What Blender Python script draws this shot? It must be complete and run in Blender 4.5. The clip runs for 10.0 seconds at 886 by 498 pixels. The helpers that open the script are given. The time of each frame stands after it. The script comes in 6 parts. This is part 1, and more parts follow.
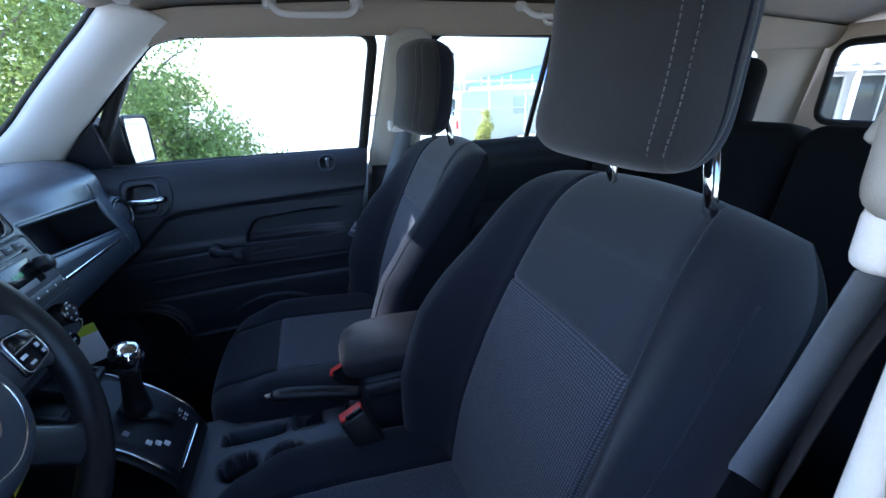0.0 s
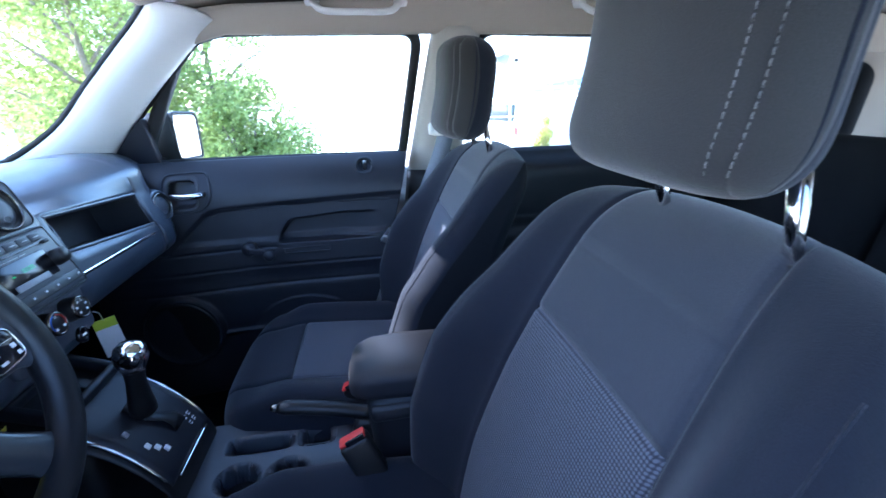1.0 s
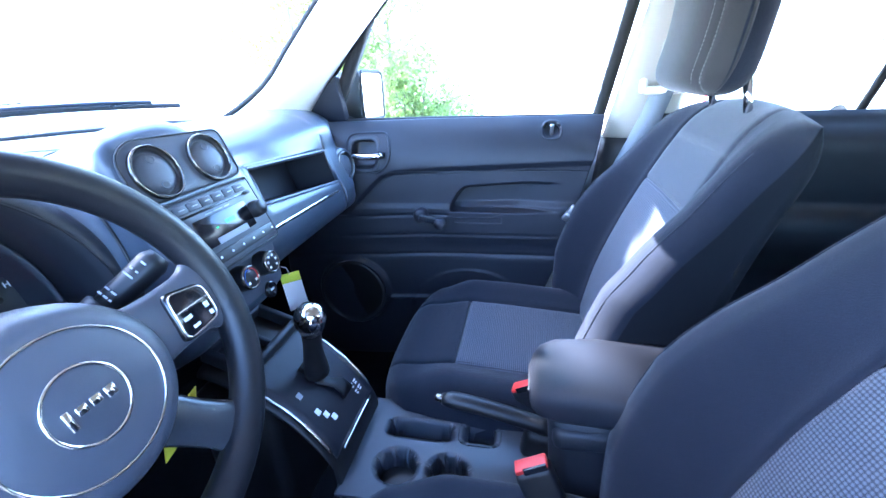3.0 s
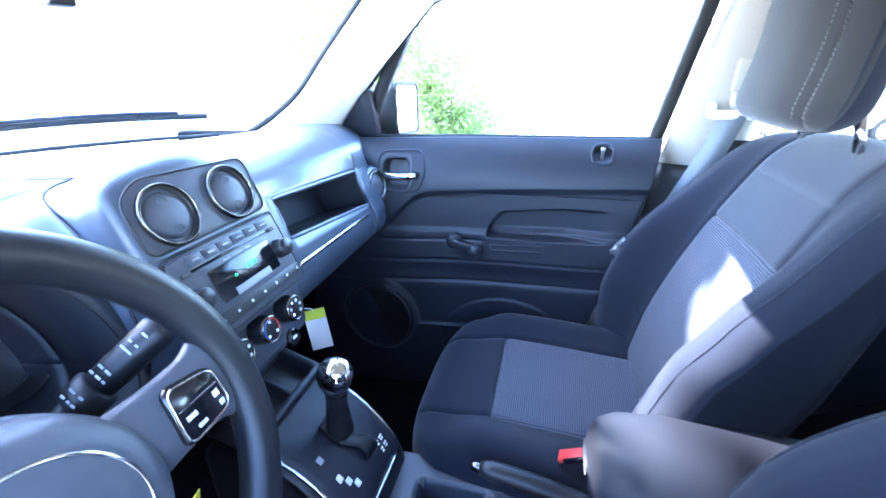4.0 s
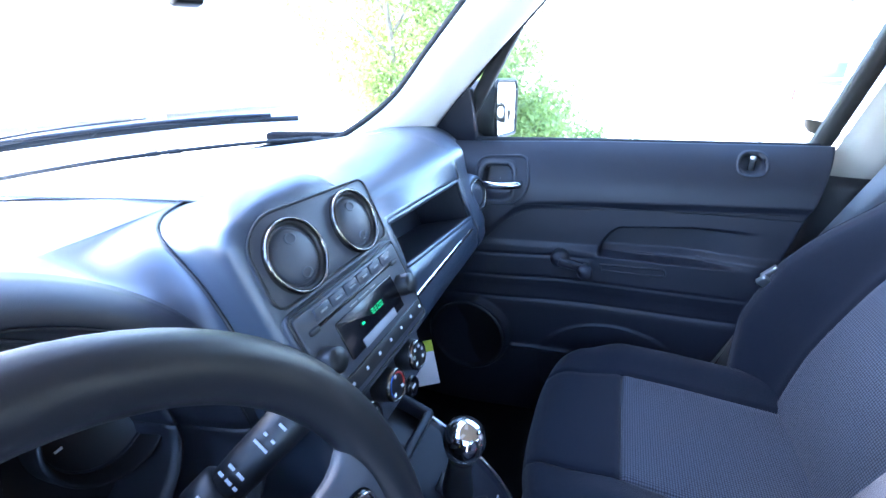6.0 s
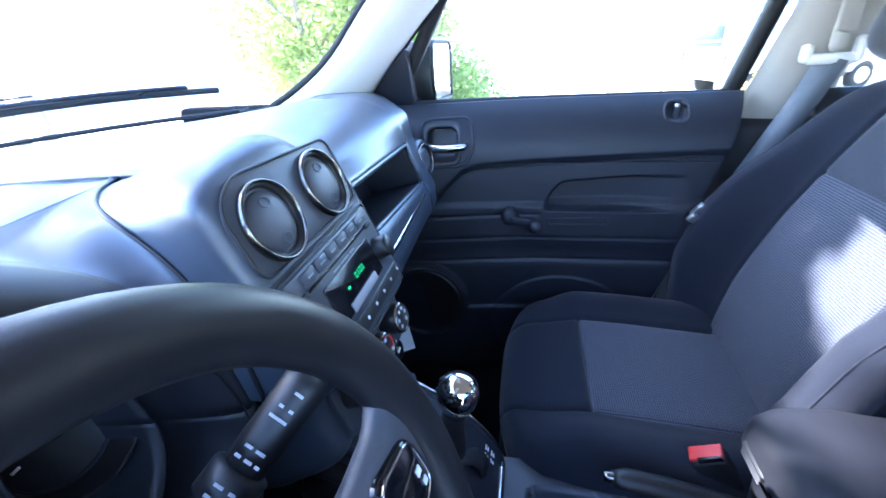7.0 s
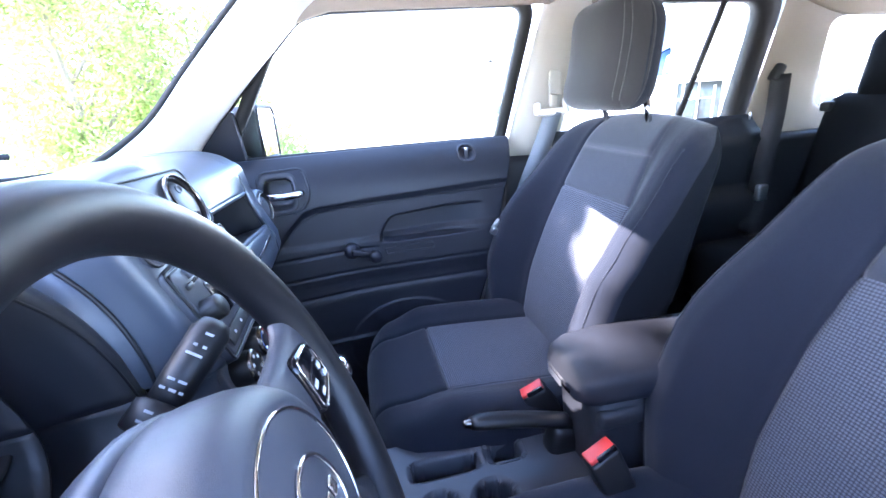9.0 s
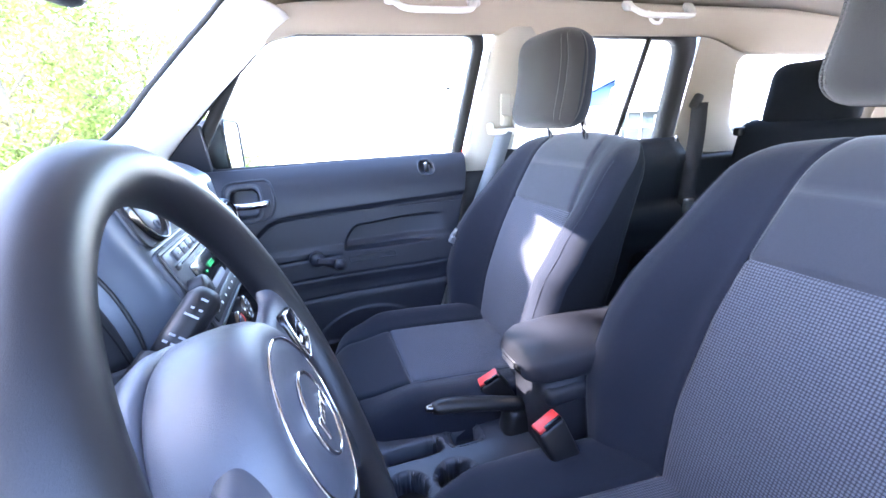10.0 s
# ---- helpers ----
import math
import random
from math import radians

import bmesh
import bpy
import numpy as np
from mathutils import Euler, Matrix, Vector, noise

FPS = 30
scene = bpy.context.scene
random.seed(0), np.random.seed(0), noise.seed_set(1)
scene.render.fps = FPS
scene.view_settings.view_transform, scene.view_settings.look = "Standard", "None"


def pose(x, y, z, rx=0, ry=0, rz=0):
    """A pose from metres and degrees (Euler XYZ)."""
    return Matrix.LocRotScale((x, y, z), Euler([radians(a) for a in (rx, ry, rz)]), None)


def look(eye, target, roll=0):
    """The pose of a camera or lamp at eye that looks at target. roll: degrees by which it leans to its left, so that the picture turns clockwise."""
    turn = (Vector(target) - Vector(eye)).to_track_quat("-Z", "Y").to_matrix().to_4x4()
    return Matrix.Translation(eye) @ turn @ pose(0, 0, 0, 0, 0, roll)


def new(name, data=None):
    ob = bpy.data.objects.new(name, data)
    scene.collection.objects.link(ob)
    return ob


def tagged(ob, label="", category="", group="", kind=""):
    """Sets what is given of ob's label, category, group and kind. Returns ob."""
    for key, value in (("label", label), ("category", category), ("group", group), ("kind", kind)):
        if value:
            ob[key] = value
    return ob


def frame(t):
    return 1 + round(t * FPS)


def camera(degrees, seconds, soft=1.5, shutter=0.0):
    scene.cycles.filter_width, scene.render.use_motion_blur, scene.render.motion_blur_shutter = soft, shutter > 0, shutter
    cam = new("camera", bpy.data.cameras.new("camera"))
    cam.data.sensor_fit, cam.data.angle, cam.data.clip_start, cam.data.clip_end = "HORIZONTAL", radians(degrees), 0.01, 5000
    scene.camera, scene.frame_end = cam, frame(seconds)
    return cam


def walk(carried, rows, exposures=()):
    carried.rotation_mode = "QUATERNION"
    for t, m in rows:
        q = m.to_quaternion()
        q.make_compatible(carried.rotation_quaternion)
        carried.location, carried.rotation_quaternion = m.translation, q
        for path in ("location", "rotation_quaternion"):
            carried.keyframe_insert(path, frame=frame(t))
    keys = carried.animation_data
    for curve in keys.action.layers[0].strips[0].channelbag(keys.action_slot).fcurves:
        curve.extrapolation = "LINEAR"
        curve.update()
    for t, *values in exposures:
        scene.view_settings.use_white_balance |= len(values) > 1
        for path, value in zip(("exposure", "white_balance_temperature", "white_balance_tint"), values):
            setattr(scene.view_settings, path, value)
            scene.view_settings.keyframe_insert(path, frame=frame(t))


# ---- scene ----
cam = camera(92.4, 10.0, 1.5, 0.3)
PATH = [
    (0, (-0.049, -0.684, 1.295), (0.475, 1.113, 0.589), -2.3),
    (0.5, (-0.005, -0.652, 1.292), (0.432, 1.176, 0.611), -2.3),
    (1, (0.019, -0.621, 1.285), (0.307, 1.238, 0.607), -1.3),
    (1.5, (0.012, -0.578, 1.263), (-0.014, 1.286, 0.538), -0.9),
    (2, (-0.003, -0.541, 1.247), (-0.281, 1.277, 0.462), -1.7),
    (2.5, (-0.034, -0.508, 1.248), (-0.355, 1.3, 0.456), -2.3),
    (2.7, (-0.047, -0.496, 1.249), (-0.4, 1.308, 0.46), -2.4),
    (3.8, (-0.108, -0.409, 1.265), (-0.533, 1.394, 0.51), -2.1),
    (4, (-0.12, -0.385, 1.281), (-0.593, 1.399, 0.511), -1.4),
    (4.5, (-0.156, -0.344, 1.298), (-0.752, 1.415, 0.557), -1.2),
    (5, (-0.192, -0.321, 1.305), (-0.863, 1.412, 0.565), -1.3),
    (5.5, (-0.226, -0.311, 1.303), (-0.929, 1.397, 0.536), -2.1),
    (5.7, (-0.238, -0.309, 1.3), (-0.947, 1.395, 0.53), -2.2),
    (6.8, (-0.303, -0.316, 1.282), (-0.81, 1.393, 0.375), -4.0),
    (7, (-0.307, -0.324, 1.274), (-0.694, 1.415, 0.364), -4.0),
    (7.5, (-0.312, -0.351, 1.261), (-0.487, 1.448, 0.405), -3.5),
    (8, (-0.316, -0.386, 1.257), (-0.274, 1.465, 0.501), -3.4),
    (8.5, (-0.316, -0.426, 1.255), (-0.092, 1.445, 0.584), -3.4),
    (9, (-0.317, -0.472, 1.239), (0.045, 1.379, 0.575), -4.2),
    (9.5, (-0.326, -0.519, 1.234), (0.143, 1.332, 0.641), -3.9),
    (10, (-0.339, -0.547, 1.222), (0.217, 1.286, 0.648), -3.0),
]
walk(cam, [(t, look(eye, target, roll)) for t, eye, target, roll in PATH],
     [(0, 2.65, 5350, 13), (0.5, 3.25, 5200, 14), (1, 3.65, 5250, 15), (1.5, 4.05, 5150, 15), (2.5, 4.9, 5100, 16), (4.5, 5.3, 5300, 18), (5.5, 4.9, 5350, 18), (7, 4.3, 5350, 18), (7.5, 4.45, 5450, 20), (8.5, 4.82, 5750, 23), (9, 4.9, 5850, 24), (10, 5.08, 6000, 25)])

# ---- world, sun ----
SUN = Vector((-0.755, 0.130, 0.590)).normalized()
world = bpy.data.worlds.new("sky")
scene.world = world
world.use_nodes = True
wn, wl = world.node_tree.nodes, world.node_tree.links
sky = wn.new("ShaderNodeTexSky")
sky.sky_type, sky.sun_disc = "NISHITA", False
sky.sun_elevation = math.asin(SUN.z)
sky.sun_rotation = math.atan2(SUN.x, SUN.y)
wl.new(sky.outputs["Color"], wn["Background"].inputs["Color"])
wn["Background"].inputs["Strength"].default_value = 0.15
sun_data = bpy.data.lights.new("sun", "SUN")
sun_data.energy, sun_data.angle, sun_data.color = 2.5, radians(0.42), (1.0, 0.94, 0.84)
sun_ob = new("sun", sun_data)
sun_ob.matrix_world = look(SUN * 40, (0, 0, 1))


# ---- materials ----
def mat(name, color, rough=0.6, metal=0.0, grain=0.0, grain_scale=400.0, stain=0.1, stain_scale=6.0, bump=0.0, spec=0.5, sheen=0.0, emit=None):
    m = bpy.data.materials.new(name)
    m.use_nodes = True
    n, l = m.node_tree.nodes, m.node_tree.links
    b = n["Principled BSDF"]
    b.inputs["Roughness"].default_value = rough
    b.inputs["Metallic"].default_value = metal
    b.inputs["Specular IOR Level"].default_value = spec
    b.inputs["Sheen Weight"].default_value = sheen
    co = n.new("ShaderNodeTexCoord")
    big = n.new("ShaderNodeTexNoise")
    big.inputs["Scale"].default_value = stain_scale
    big.inputs["Detail"].default_value = 4
    l.new(co.outputs["Object"], big.inputs["Vector"])
    fine = n.new("ShaderNodeTexNoise")
    fine.inputs["Scale"].default_value = grain_scale
    fine.inputs["Detail"].default_value = 3
    l.new(co.outputs["Object"], fine.inputs["Vector"])
    mul = n.new("ShaderNodeMath")
    mul.operation = "MULTIPLY_ADD"
    l.new(big.outputs["Fac"], mul.inputs[0])
    mul.inputs[1].default_value = 2 * stain
    mul.inputs[2].default_value = 1 - stain
    mul2 = n.new("ShaderNodeMath")
    mul2.operation = "MULTIPLY_ADD"
    l.new(fine.outputs["Fac"], mul2.inputs[0])
    mul2.inputs[1].default_value = 2 * grain
    mul2.inputs[2].default_value = 1 - grain
    tot = n.new("ShaderNodeMath")
    tot.operation = "MULTIPLY"
    l.new(mul.outputs[0], tot.inputs[0])
    l.new(mul2.outputs[0], tot.inputs[1])
    mix = n.new("ShaderNodeVectorMath")
    mix.operation = "SCALE"
    mix.inputs[0].default_value = color
    l.new(tot.outputs[0], mix.inputs["Scale"])
    l.new(mix.outputs["Vector"], b.inputs["Base Color"])
    rr = n.new("ShaderNodeMath")
    rr.operation = "MULTIPLY_ADD"
    l.new(big.outputs["Fac"], rr.inputs[0])
    rr.inputs[1].default_value = 0.16
    rr.inputs[2].default_value = rough - 0.08
    l.new(rr.outputs[0], b.inputs["Roughness"])
    if bump:
        bp = n.new("ShaderNodeBump")
        bp.inputs["Strength"].default_value = bump
        bp.inputs["Distance"].default_value = 0.001
        l.new(fine.outputs["Fac"], bp.inputs["Height"])
        l.new(bp.outputs["Normal"], b.inputs["Normal"])
    if emit:
        b.inputs["Emission Color"].default_value = (*emit[:3], 1)
        b.inputs["Emission Strength"].default_value = emit[3]
    return m


def weave(name, dark, light, pitch):
    """Coarse woven cloth: rows of small raised dots."""
    m = mat(name, dark, rough=0.9, spec=0.2, sheen=0.1)
    n, l = m.node_tree.nodes, m.node_tree.links
    b = n["Principled BSDF"]
    co = n.new("ShaderNodeTexCoord")
    mp = n.new("ShaderNodeMapping")
    mp.inputs["Scale"].default_value = (1 / pitch, 1 / pitch, 1)
    l.new(co.outputs["UV"], mp.inputs["Vector"])
    v = n.new("ShaderNodeTexVoronoi")
    v.inputs["Scale"].default_value = 1.0
    v.inputs["Randomness"].default_value = 0.08
    l.new(mp.outputs["Vector"], v.inputs["Vector"])
    r = n.new("ShaderNodeValToRGB")
    r.color_ramp.elements[0].position, r.color_ramp.elements[0].color = 0.25, (*light, 1)
    r.color_ramp.elements[1].position, r.color_ramp.elements[1].color = 0.52, (*dark, 1)
    l.new(v.outputs["Distance"], r.inputs["Fac"])
    l.new(r.outputs["Color"], b.inputs["Base Color"])
    bp = n.new("ShaderNodeBump")
    bp.inputs["Strength"].default_value = 0.7
    bp.inputs["Distance"].default_value = 0.0015
    bp.invert = True
    l.new(v.outputs["Distance"], bp.inputs["Height"])
    l.new(bp.outputs["Normal"], b.inputs["Normal"])
    return m


def glass_mat(name, tint=(0.93, 0.97, 0.95)):
    m = bpy.data.materials.new(name)
    m.use_nodes = True
    n, l = m.node_tree.nodes, m.node_tree.links
    n.remove(n["Principled BSDF"])
    tr = n.new("ShaderNodeBsdfTransparent")
    tr.inputs["Color"].default_value = (*tint, 1)
    gl = n.new("ShaderNodeBsdfGlossy")
    gl.inputs["Roughness"].default_value = 0.02
    fr = n.new("ShaderNodeLayerWeight")
    fr.inputs["Blend"].default_value = 0.5
    pw = n.new("ShaderNodeMath")
    pw.operation = "POWER"
    l.new(fr.outputs["Facing"], pw.inputs[0])
    pw.inputs[1].default_value = 4.0
    ma = n.new("ShaderNodeMath")
    ma.operation = "MULTIPLY_ADD"
    l.new(pw.outputs[0], ma.inputs[0])
    ma.inputs[1].default_value, ma.inputs[2].default_value = 0.5, 0.03
    mx = n.new("ShaderNodeMixShader")
    l.new(ma.outputs[0], mx.inputs[0])
    l.new(tr.outputs[0], mx.inputs[1])
    l.new(gl.outputs[0], mx.inputs[2])
    l.new(mx.outputs[0], n["Material Output"].inputs["Surface"])
    return m


M_CLOTH = mat("seat_cloth", (0.0078, 0.0100, 0.0172), rough=0.92, grain=0.35, grain_scale=900, stain=0.12, stain_scale=9, bump=0.5, spec=0.2, sheen=0.12)
M_PANEL = mat("seat_panel_cloth", (0.025, 0.028, 0.037), rough=0.92, grain=0.3, grain_scale=900, stain=0.1, stain_scale=9, bump=0.4, spec=0.2, sheen=0.25)
M_INSERT = weave("seat_insert_weave", (0.023, 0.026, 0.036), (0.085, 0.093, 0.116), 0.0039)
M_HEAD = mat("headrest_cloth", (0.0245, 0.0234, 0.0227), rough=0.92, grain=0.3, grain_scale=900, stain=0.1, stain_scale=9, bump=0.4, spec=0.2, sheen=0.2)
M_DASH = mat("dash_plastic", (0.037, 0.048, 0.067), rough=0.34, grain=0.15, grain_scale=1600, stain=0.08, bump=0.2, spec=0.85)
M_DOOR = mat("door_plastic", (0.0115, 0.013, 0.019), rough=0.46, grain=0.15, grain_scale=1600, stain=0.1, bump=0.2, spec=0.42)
M_STACK = mat("stack_plastic", (0.050, 0.054, 0.066), rough=0.42, grain=0.1, grain_scale=900, stain=0.06, bump=0.15)
M_BLACK = mat("black_plastic", (0.007, 0.007, 0.008), rough=0.45, grain=0.1, stain=0.1)
M_GLOSS = mat("gloss_black", (0.006, 0.006, 0.008), rough=0.15, stain=0.1)
M_RUBBER = mat("black_rubber", (0.012, 0.012, 0.012), rough=0.75, grain=0.2, stain=0.1, bump=0.2)
M_WHEEL = mat("wheel_grip", (0.008, 0.008, 0.010), rough=0.40, grain=0.25, grain_scale=2600, stain=0.08, bump=0.14, spec=0.38)
M_HUB = mat("hub_plastic", (0.060, 0.064, 0.078), rough=0.36, grain=0.12, grain_scale=2000, stain=0.06, bump=0.3)
M_SPOKE = mat("spoke_satin", (0.03, 0.032, 0.036), rough=0.24, grain=0.1, stain=0.08)
M_CHROME = mat("chrome", (0.72, 0.71, 0.70), rough=0.10, metal=1.0, stain=0.04)
M_SATIN = mat("satin_metal", (0.6, 0.6, 0.62), rough=0.28, metal=1.0, stain=0.06)
M_LINER = mat("headliner_cloth", (0.43, 0.37, 0.295), rough=0.95, grain=0.12, grain_scale=900, stain=0.04, bump=0.3, spec=0.1)
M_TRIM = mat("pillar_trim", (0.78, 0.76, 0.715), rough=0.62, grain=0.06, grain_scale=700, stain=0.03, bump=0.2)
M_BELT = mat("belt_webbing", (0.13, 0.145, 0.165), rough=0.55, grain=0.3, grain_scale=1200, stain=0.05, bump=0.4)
M_CARPET = mat("carpet", (0.006, 0.006, 0.007), rough=1.0, grain=0.6, grain_scale=500, stain=0.25, bump=0.8, spec=0.1)
M_RED = mat("red_button", (0.55, 0.03, 0.025), rough=0.4, stain=0.05)
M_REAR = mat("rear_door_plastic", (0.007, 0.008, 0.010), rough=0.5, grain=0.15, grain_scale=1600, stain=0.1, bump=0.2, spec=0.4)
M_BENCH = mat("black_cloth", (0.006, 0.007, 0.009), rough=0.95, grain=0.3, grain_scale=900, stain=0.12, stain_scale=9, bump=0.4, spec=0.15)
M_STRAP = mat("dark_belt_webbing", (0.008, 0.008, 0.010), rough=0.8, grain=0.3, grain_scale=1200, stain=0.05, bump=0.4)
M_STITCH = mat("grey_thread", (0.13, 0.125, 0.12), rough=0.8)
M_RING = mat("smoked_chrome", (0.20, 0.185, 0.165), rough=0.22, metal=1.0, stain=0.04)
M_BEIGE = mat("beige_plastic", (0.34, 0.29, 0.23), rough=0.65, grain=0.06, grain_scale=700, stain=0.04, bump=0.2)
# plastic with shade put into its colour, for gauge hood and handle cup
M_SHADED = mat("shaded_plastic", (0.009, 0.0095, 0.014), rough=0.5, grain=0.15, grain_scale=1600, stain=0.1, bump=0.2, spec=0.75)
M_VINYL = mat("armrest_vinyl", (0.010, 0.011, 0.016), rough=0.60, grain=0.2, grain_scale=1800, stain=0.1, bump=0.3, spec=0.35)
M_CONS = mat("console_plastic", (0.011, 0.012, 0.016), rough=0.52, grain=0.15, grain_scale=1600, stain=0.12, bump=0.2, spec=0.4)
M_TRAY = mat("tray_plastic", (0.030, 0.034, 0.044), rough=0.45, grain=0.12, grain_scale=1600, stain=0.1, bump=0.15, spec=0.5)
M_WHITE = mat("white_print", (0.8, 0.8, 0.8), rough=0.6, stain=0.02)
M_YELLOW = mat("yellow_card", (0.75, 0.62, 0.03), rough=0.6, stain=0.04)
M_LIME = mat("lime_card", (0.55, 0.62, 0.03), rough=0.6, stain=0.04)
M_ORANGE = mat("orange_needle", (0.8, 0.12, 0.01), rough=0.5, emit=(1.0, 0.16, 0.01, 0.08))
M_BLUE = mat("blue_print", (0.03, 0.15, 0.6), rough=0.5)
M_GREEN = mat("green_digits", (0.02, 0.3, 0.08), rough=0.5, emit=(0.05, 1.0, 0.3, 0.035))
M_GREYPRINT = mat("grey_print", (0.3, 0.31, 0.33), rough=0.5)
M_GLASS = glass_mat("window_glass")
M_WIND = glass_mat("windshield_glass", (0.9, 0.95, 0.94))
M_MIRROR = mat("mirror_silver", (0.9, 0.9, 0.9), rough=0.02, metal=1.0, stain=0.0)
M_BODY = mat("silver_paint", (0.62, 0.63, 0.64), rough=0.25, stain=0.03, metal=0.3)


# ---- mesh helpers ----
def mesh_of(bm, name, material, smooth=True):
    me = bpy.data.meshes.new(name)
    bmesh.ops.recalc_face_normals(bm, faces=bm.faces)
    bm.to_mesh(me)
    bm.free()
    me.materials.append(material)
    if smooth:
        me.polygons.foreach_set("use_smooth", [True] * len(me.polygons))
    return me


def part(name, bm, material, parent=None, label="", smooth=True):
    ob = new(name, mesh_of(bm, name, material, smooth))
    ob.parent = parent
    if label:
        tagged(ob, label)
    return ob


def thing(name, label, category, group="", kind="", at=(0, 0, 0)):
    ob = new(name)
    ob.empty_display_size = 0.05
    ob.location = at
    return tagged(ob, label, category, group, kind)


def raw(verts, faces, uvs=None):
    bm = bmesh.new()
    vs = [bm.verts.new(v) for v in verts]
    for f in faces:
        try:
            bm.faces.new([vs[i] for i in f])
        except ValueError:
            pass
    return bm


def join(*parts):
    """One bmesh out of several."""
    out = bmesh.new()
    for bm in parts:
        me = bpy.data.meshes.new("tmp")
        bm.to_mesh(me)
        bm.free()
        out.from_mesh(me)
        bpy.data.meshes.remove(me)
    return out


def moved(bm, m):
    bmesh.ops.transform(bm, matrix=m, verts=bm.verts)
    return bm


def rbox(at, size, bevel=0.004, rot=(0, 0, 0), seg=3):
    """A box with rounded edges."""
    bm = bmesh.new()
    bmesh.ops.create_cube(bm, size=1.0)
    bmesh.ops.scale(bm, vec=size, verts=bm.verts)
    if bevel:
        bmesh.ops.bevel(bm, geom=bm.edges[:], offset=min(bevel, min(size) * 0.49), segments=seg, profile=0.5, affect="EDGES")
    return moved(bm, pose(*at, *rot))


def lathe(profile, m=None, n=32):
    """Turns (radius, height) pairs about the z axis."""
    bm = bmesh.new()
    rings = []
    for r, z in profile:
        if r < 1e-6:
            rings.append([bm.verts.new((0, 0, z))])
        else:
            rings.append([bm.verts.new((r * math.cos(2 * math.pi * i / n), r * math.sin(2 * math.pi * i / n), z)) for i in range(n)])
    for a, b in zip(rings, rings[1:]):
        for i in range(n):
            j = (i + 1) % n
            if len(a) == 1 and len(b) > 1:
                bm.faces.new((a[0], b[i], b[j]))
            elif len(b) == 1 and len(a) > 1:
                bm.faces.new((a[i], a[j], b[0]))
            elif len(a) > 1:
                bm.faces.new((a[i], a[j], b[j], b[i]))
    return moved(bm, m) if m else bm


def smooth_line(points, steps=6):
    """Catmull-Rom through the points."""
    p = [Vector(q) for q in points]
    p = [2 * p[0] - p[1]] + p + [2 * p[-1] - p[-2]]
    out = []
    for i in range(1, len(p) - 2):
        for k in range(steps):
            t = k / steps
            a, b, c, d = p[i - 1:i + 3]
            out.append(0.5 * (2 * b + (c - a) * t + (2 * a - 5 * b + 4 * c - d) * t * t + (3 * b - a - 3 * c + d) * t ** 3))
    return out + [p[-2]]


def tube(points, radius, n=10, closed=False, flat=1.0, up=(0, 0, 1)):
    """A rod along the points; flat squeezes it along its own up side."""
    pts = [Vector(q) for q in points]
    k = len(pts)
    rad = radius if isinstance(radius, (list, tuple)) else [radius] * k
    bm = bmesh.new()
    rings = []
    for i, q in enumerate(pts):
        a = pts[(i - 1) % k] if closed or i else q
        b = pts[(i + 1) % k] if closed or i < k - 1 else q
        t = (b - a).normalized()
        s = t.cross(Vector(up))
        s = s.normalized() if s.length > 1e-4 else t.orthogonal().normalized()
        u = s.cross(t)
        rings.append([bm.verts.new(q + rad[i] * (math.cos(w) * s + flat * math.sin(w) * u)) for w in [2 * math.pi * j / n for j in range(n)]])
    for i in range(k if closed else k - 1):
        a, b = rings[i], rings[(i + 1) % k]
        for j in range(n):
            bm.faces.new((a[j], a[(j + 1) % n], b[(j + 1) % n], b[j]))
    if not closed:
        bm.faces.new(rings[0])
        bm.faces.new(rings[-1][::-1])
    return bm


def strap(points, width, thick=0.0016, across=(0, 1, 0)):
    """Flat webbing along points; across: the way of its width (one, or one for each point)."""
    k = len(points)
    bm = bmesh.new()
    rows = []
    for i, q in enumerate(points):
        q = Vector(q)
        t = (Vector(points[min(i + 1, k - 1)]) - Vector(points[max(i - 1, 0)])).normalized()
        w = Vector(across[i] if isinstance(across[0], (list, tuple)) else across)
        w = (w - w.dot(t) * t).normalized()
        nn = t.cross(w)
        rows.append([bm.verts.new(q + s * w * width / 2 + h * nn * thick / 2) for s, h in ((-1, -1), (1, -1), (1, 1), (-1, 1))])
    for a, b in zip(rows, rows[1:]):
        for j in range(4):
            bm.faces.new((a[j], a[(j + 1) % 4], b[(j + 1) % 4], b[j]))
    bm.faces.new(rows[0])
    bm.faces.new(rows[-1][::-1])
    return bm


def prism(poly, y0, y1, bevel=0.0, plane="xz"):
    """A flat polygon given thickness along the third axis."""
    def put(a, b, c):
        return (a, c, b) if plane == "xz" else ((a, b, c) if plane == "xy" else (c, a, b))
    bm = bmesh.new()
    lo = [bm.verts.new(put(a, b, y0)) for a, b in poly]
    hi = [bm.verts.new(put(a, b, y1)) for a, b in poly]
    bm.faces.new(lo)
    bm.faces.new(hi[::-1])
    k = len(poly)
    for i in range(k):
        bm.faces.new((lo[i], hi[i], hi[(i + 1) % k], lo[(i + 1) % k]))
    bmesh.ops.recalc_face_normals(bm, faces=bm.faces)
    if bevel:
        edges = [e for e in bm.edges if len({v in set(lo) for v in e.verts}) == 1]
        bmesh.ops.bevel(bm, geom=edges, offset=bevel, segments=2, profile=0.5, affect="EDGES")
    return bm


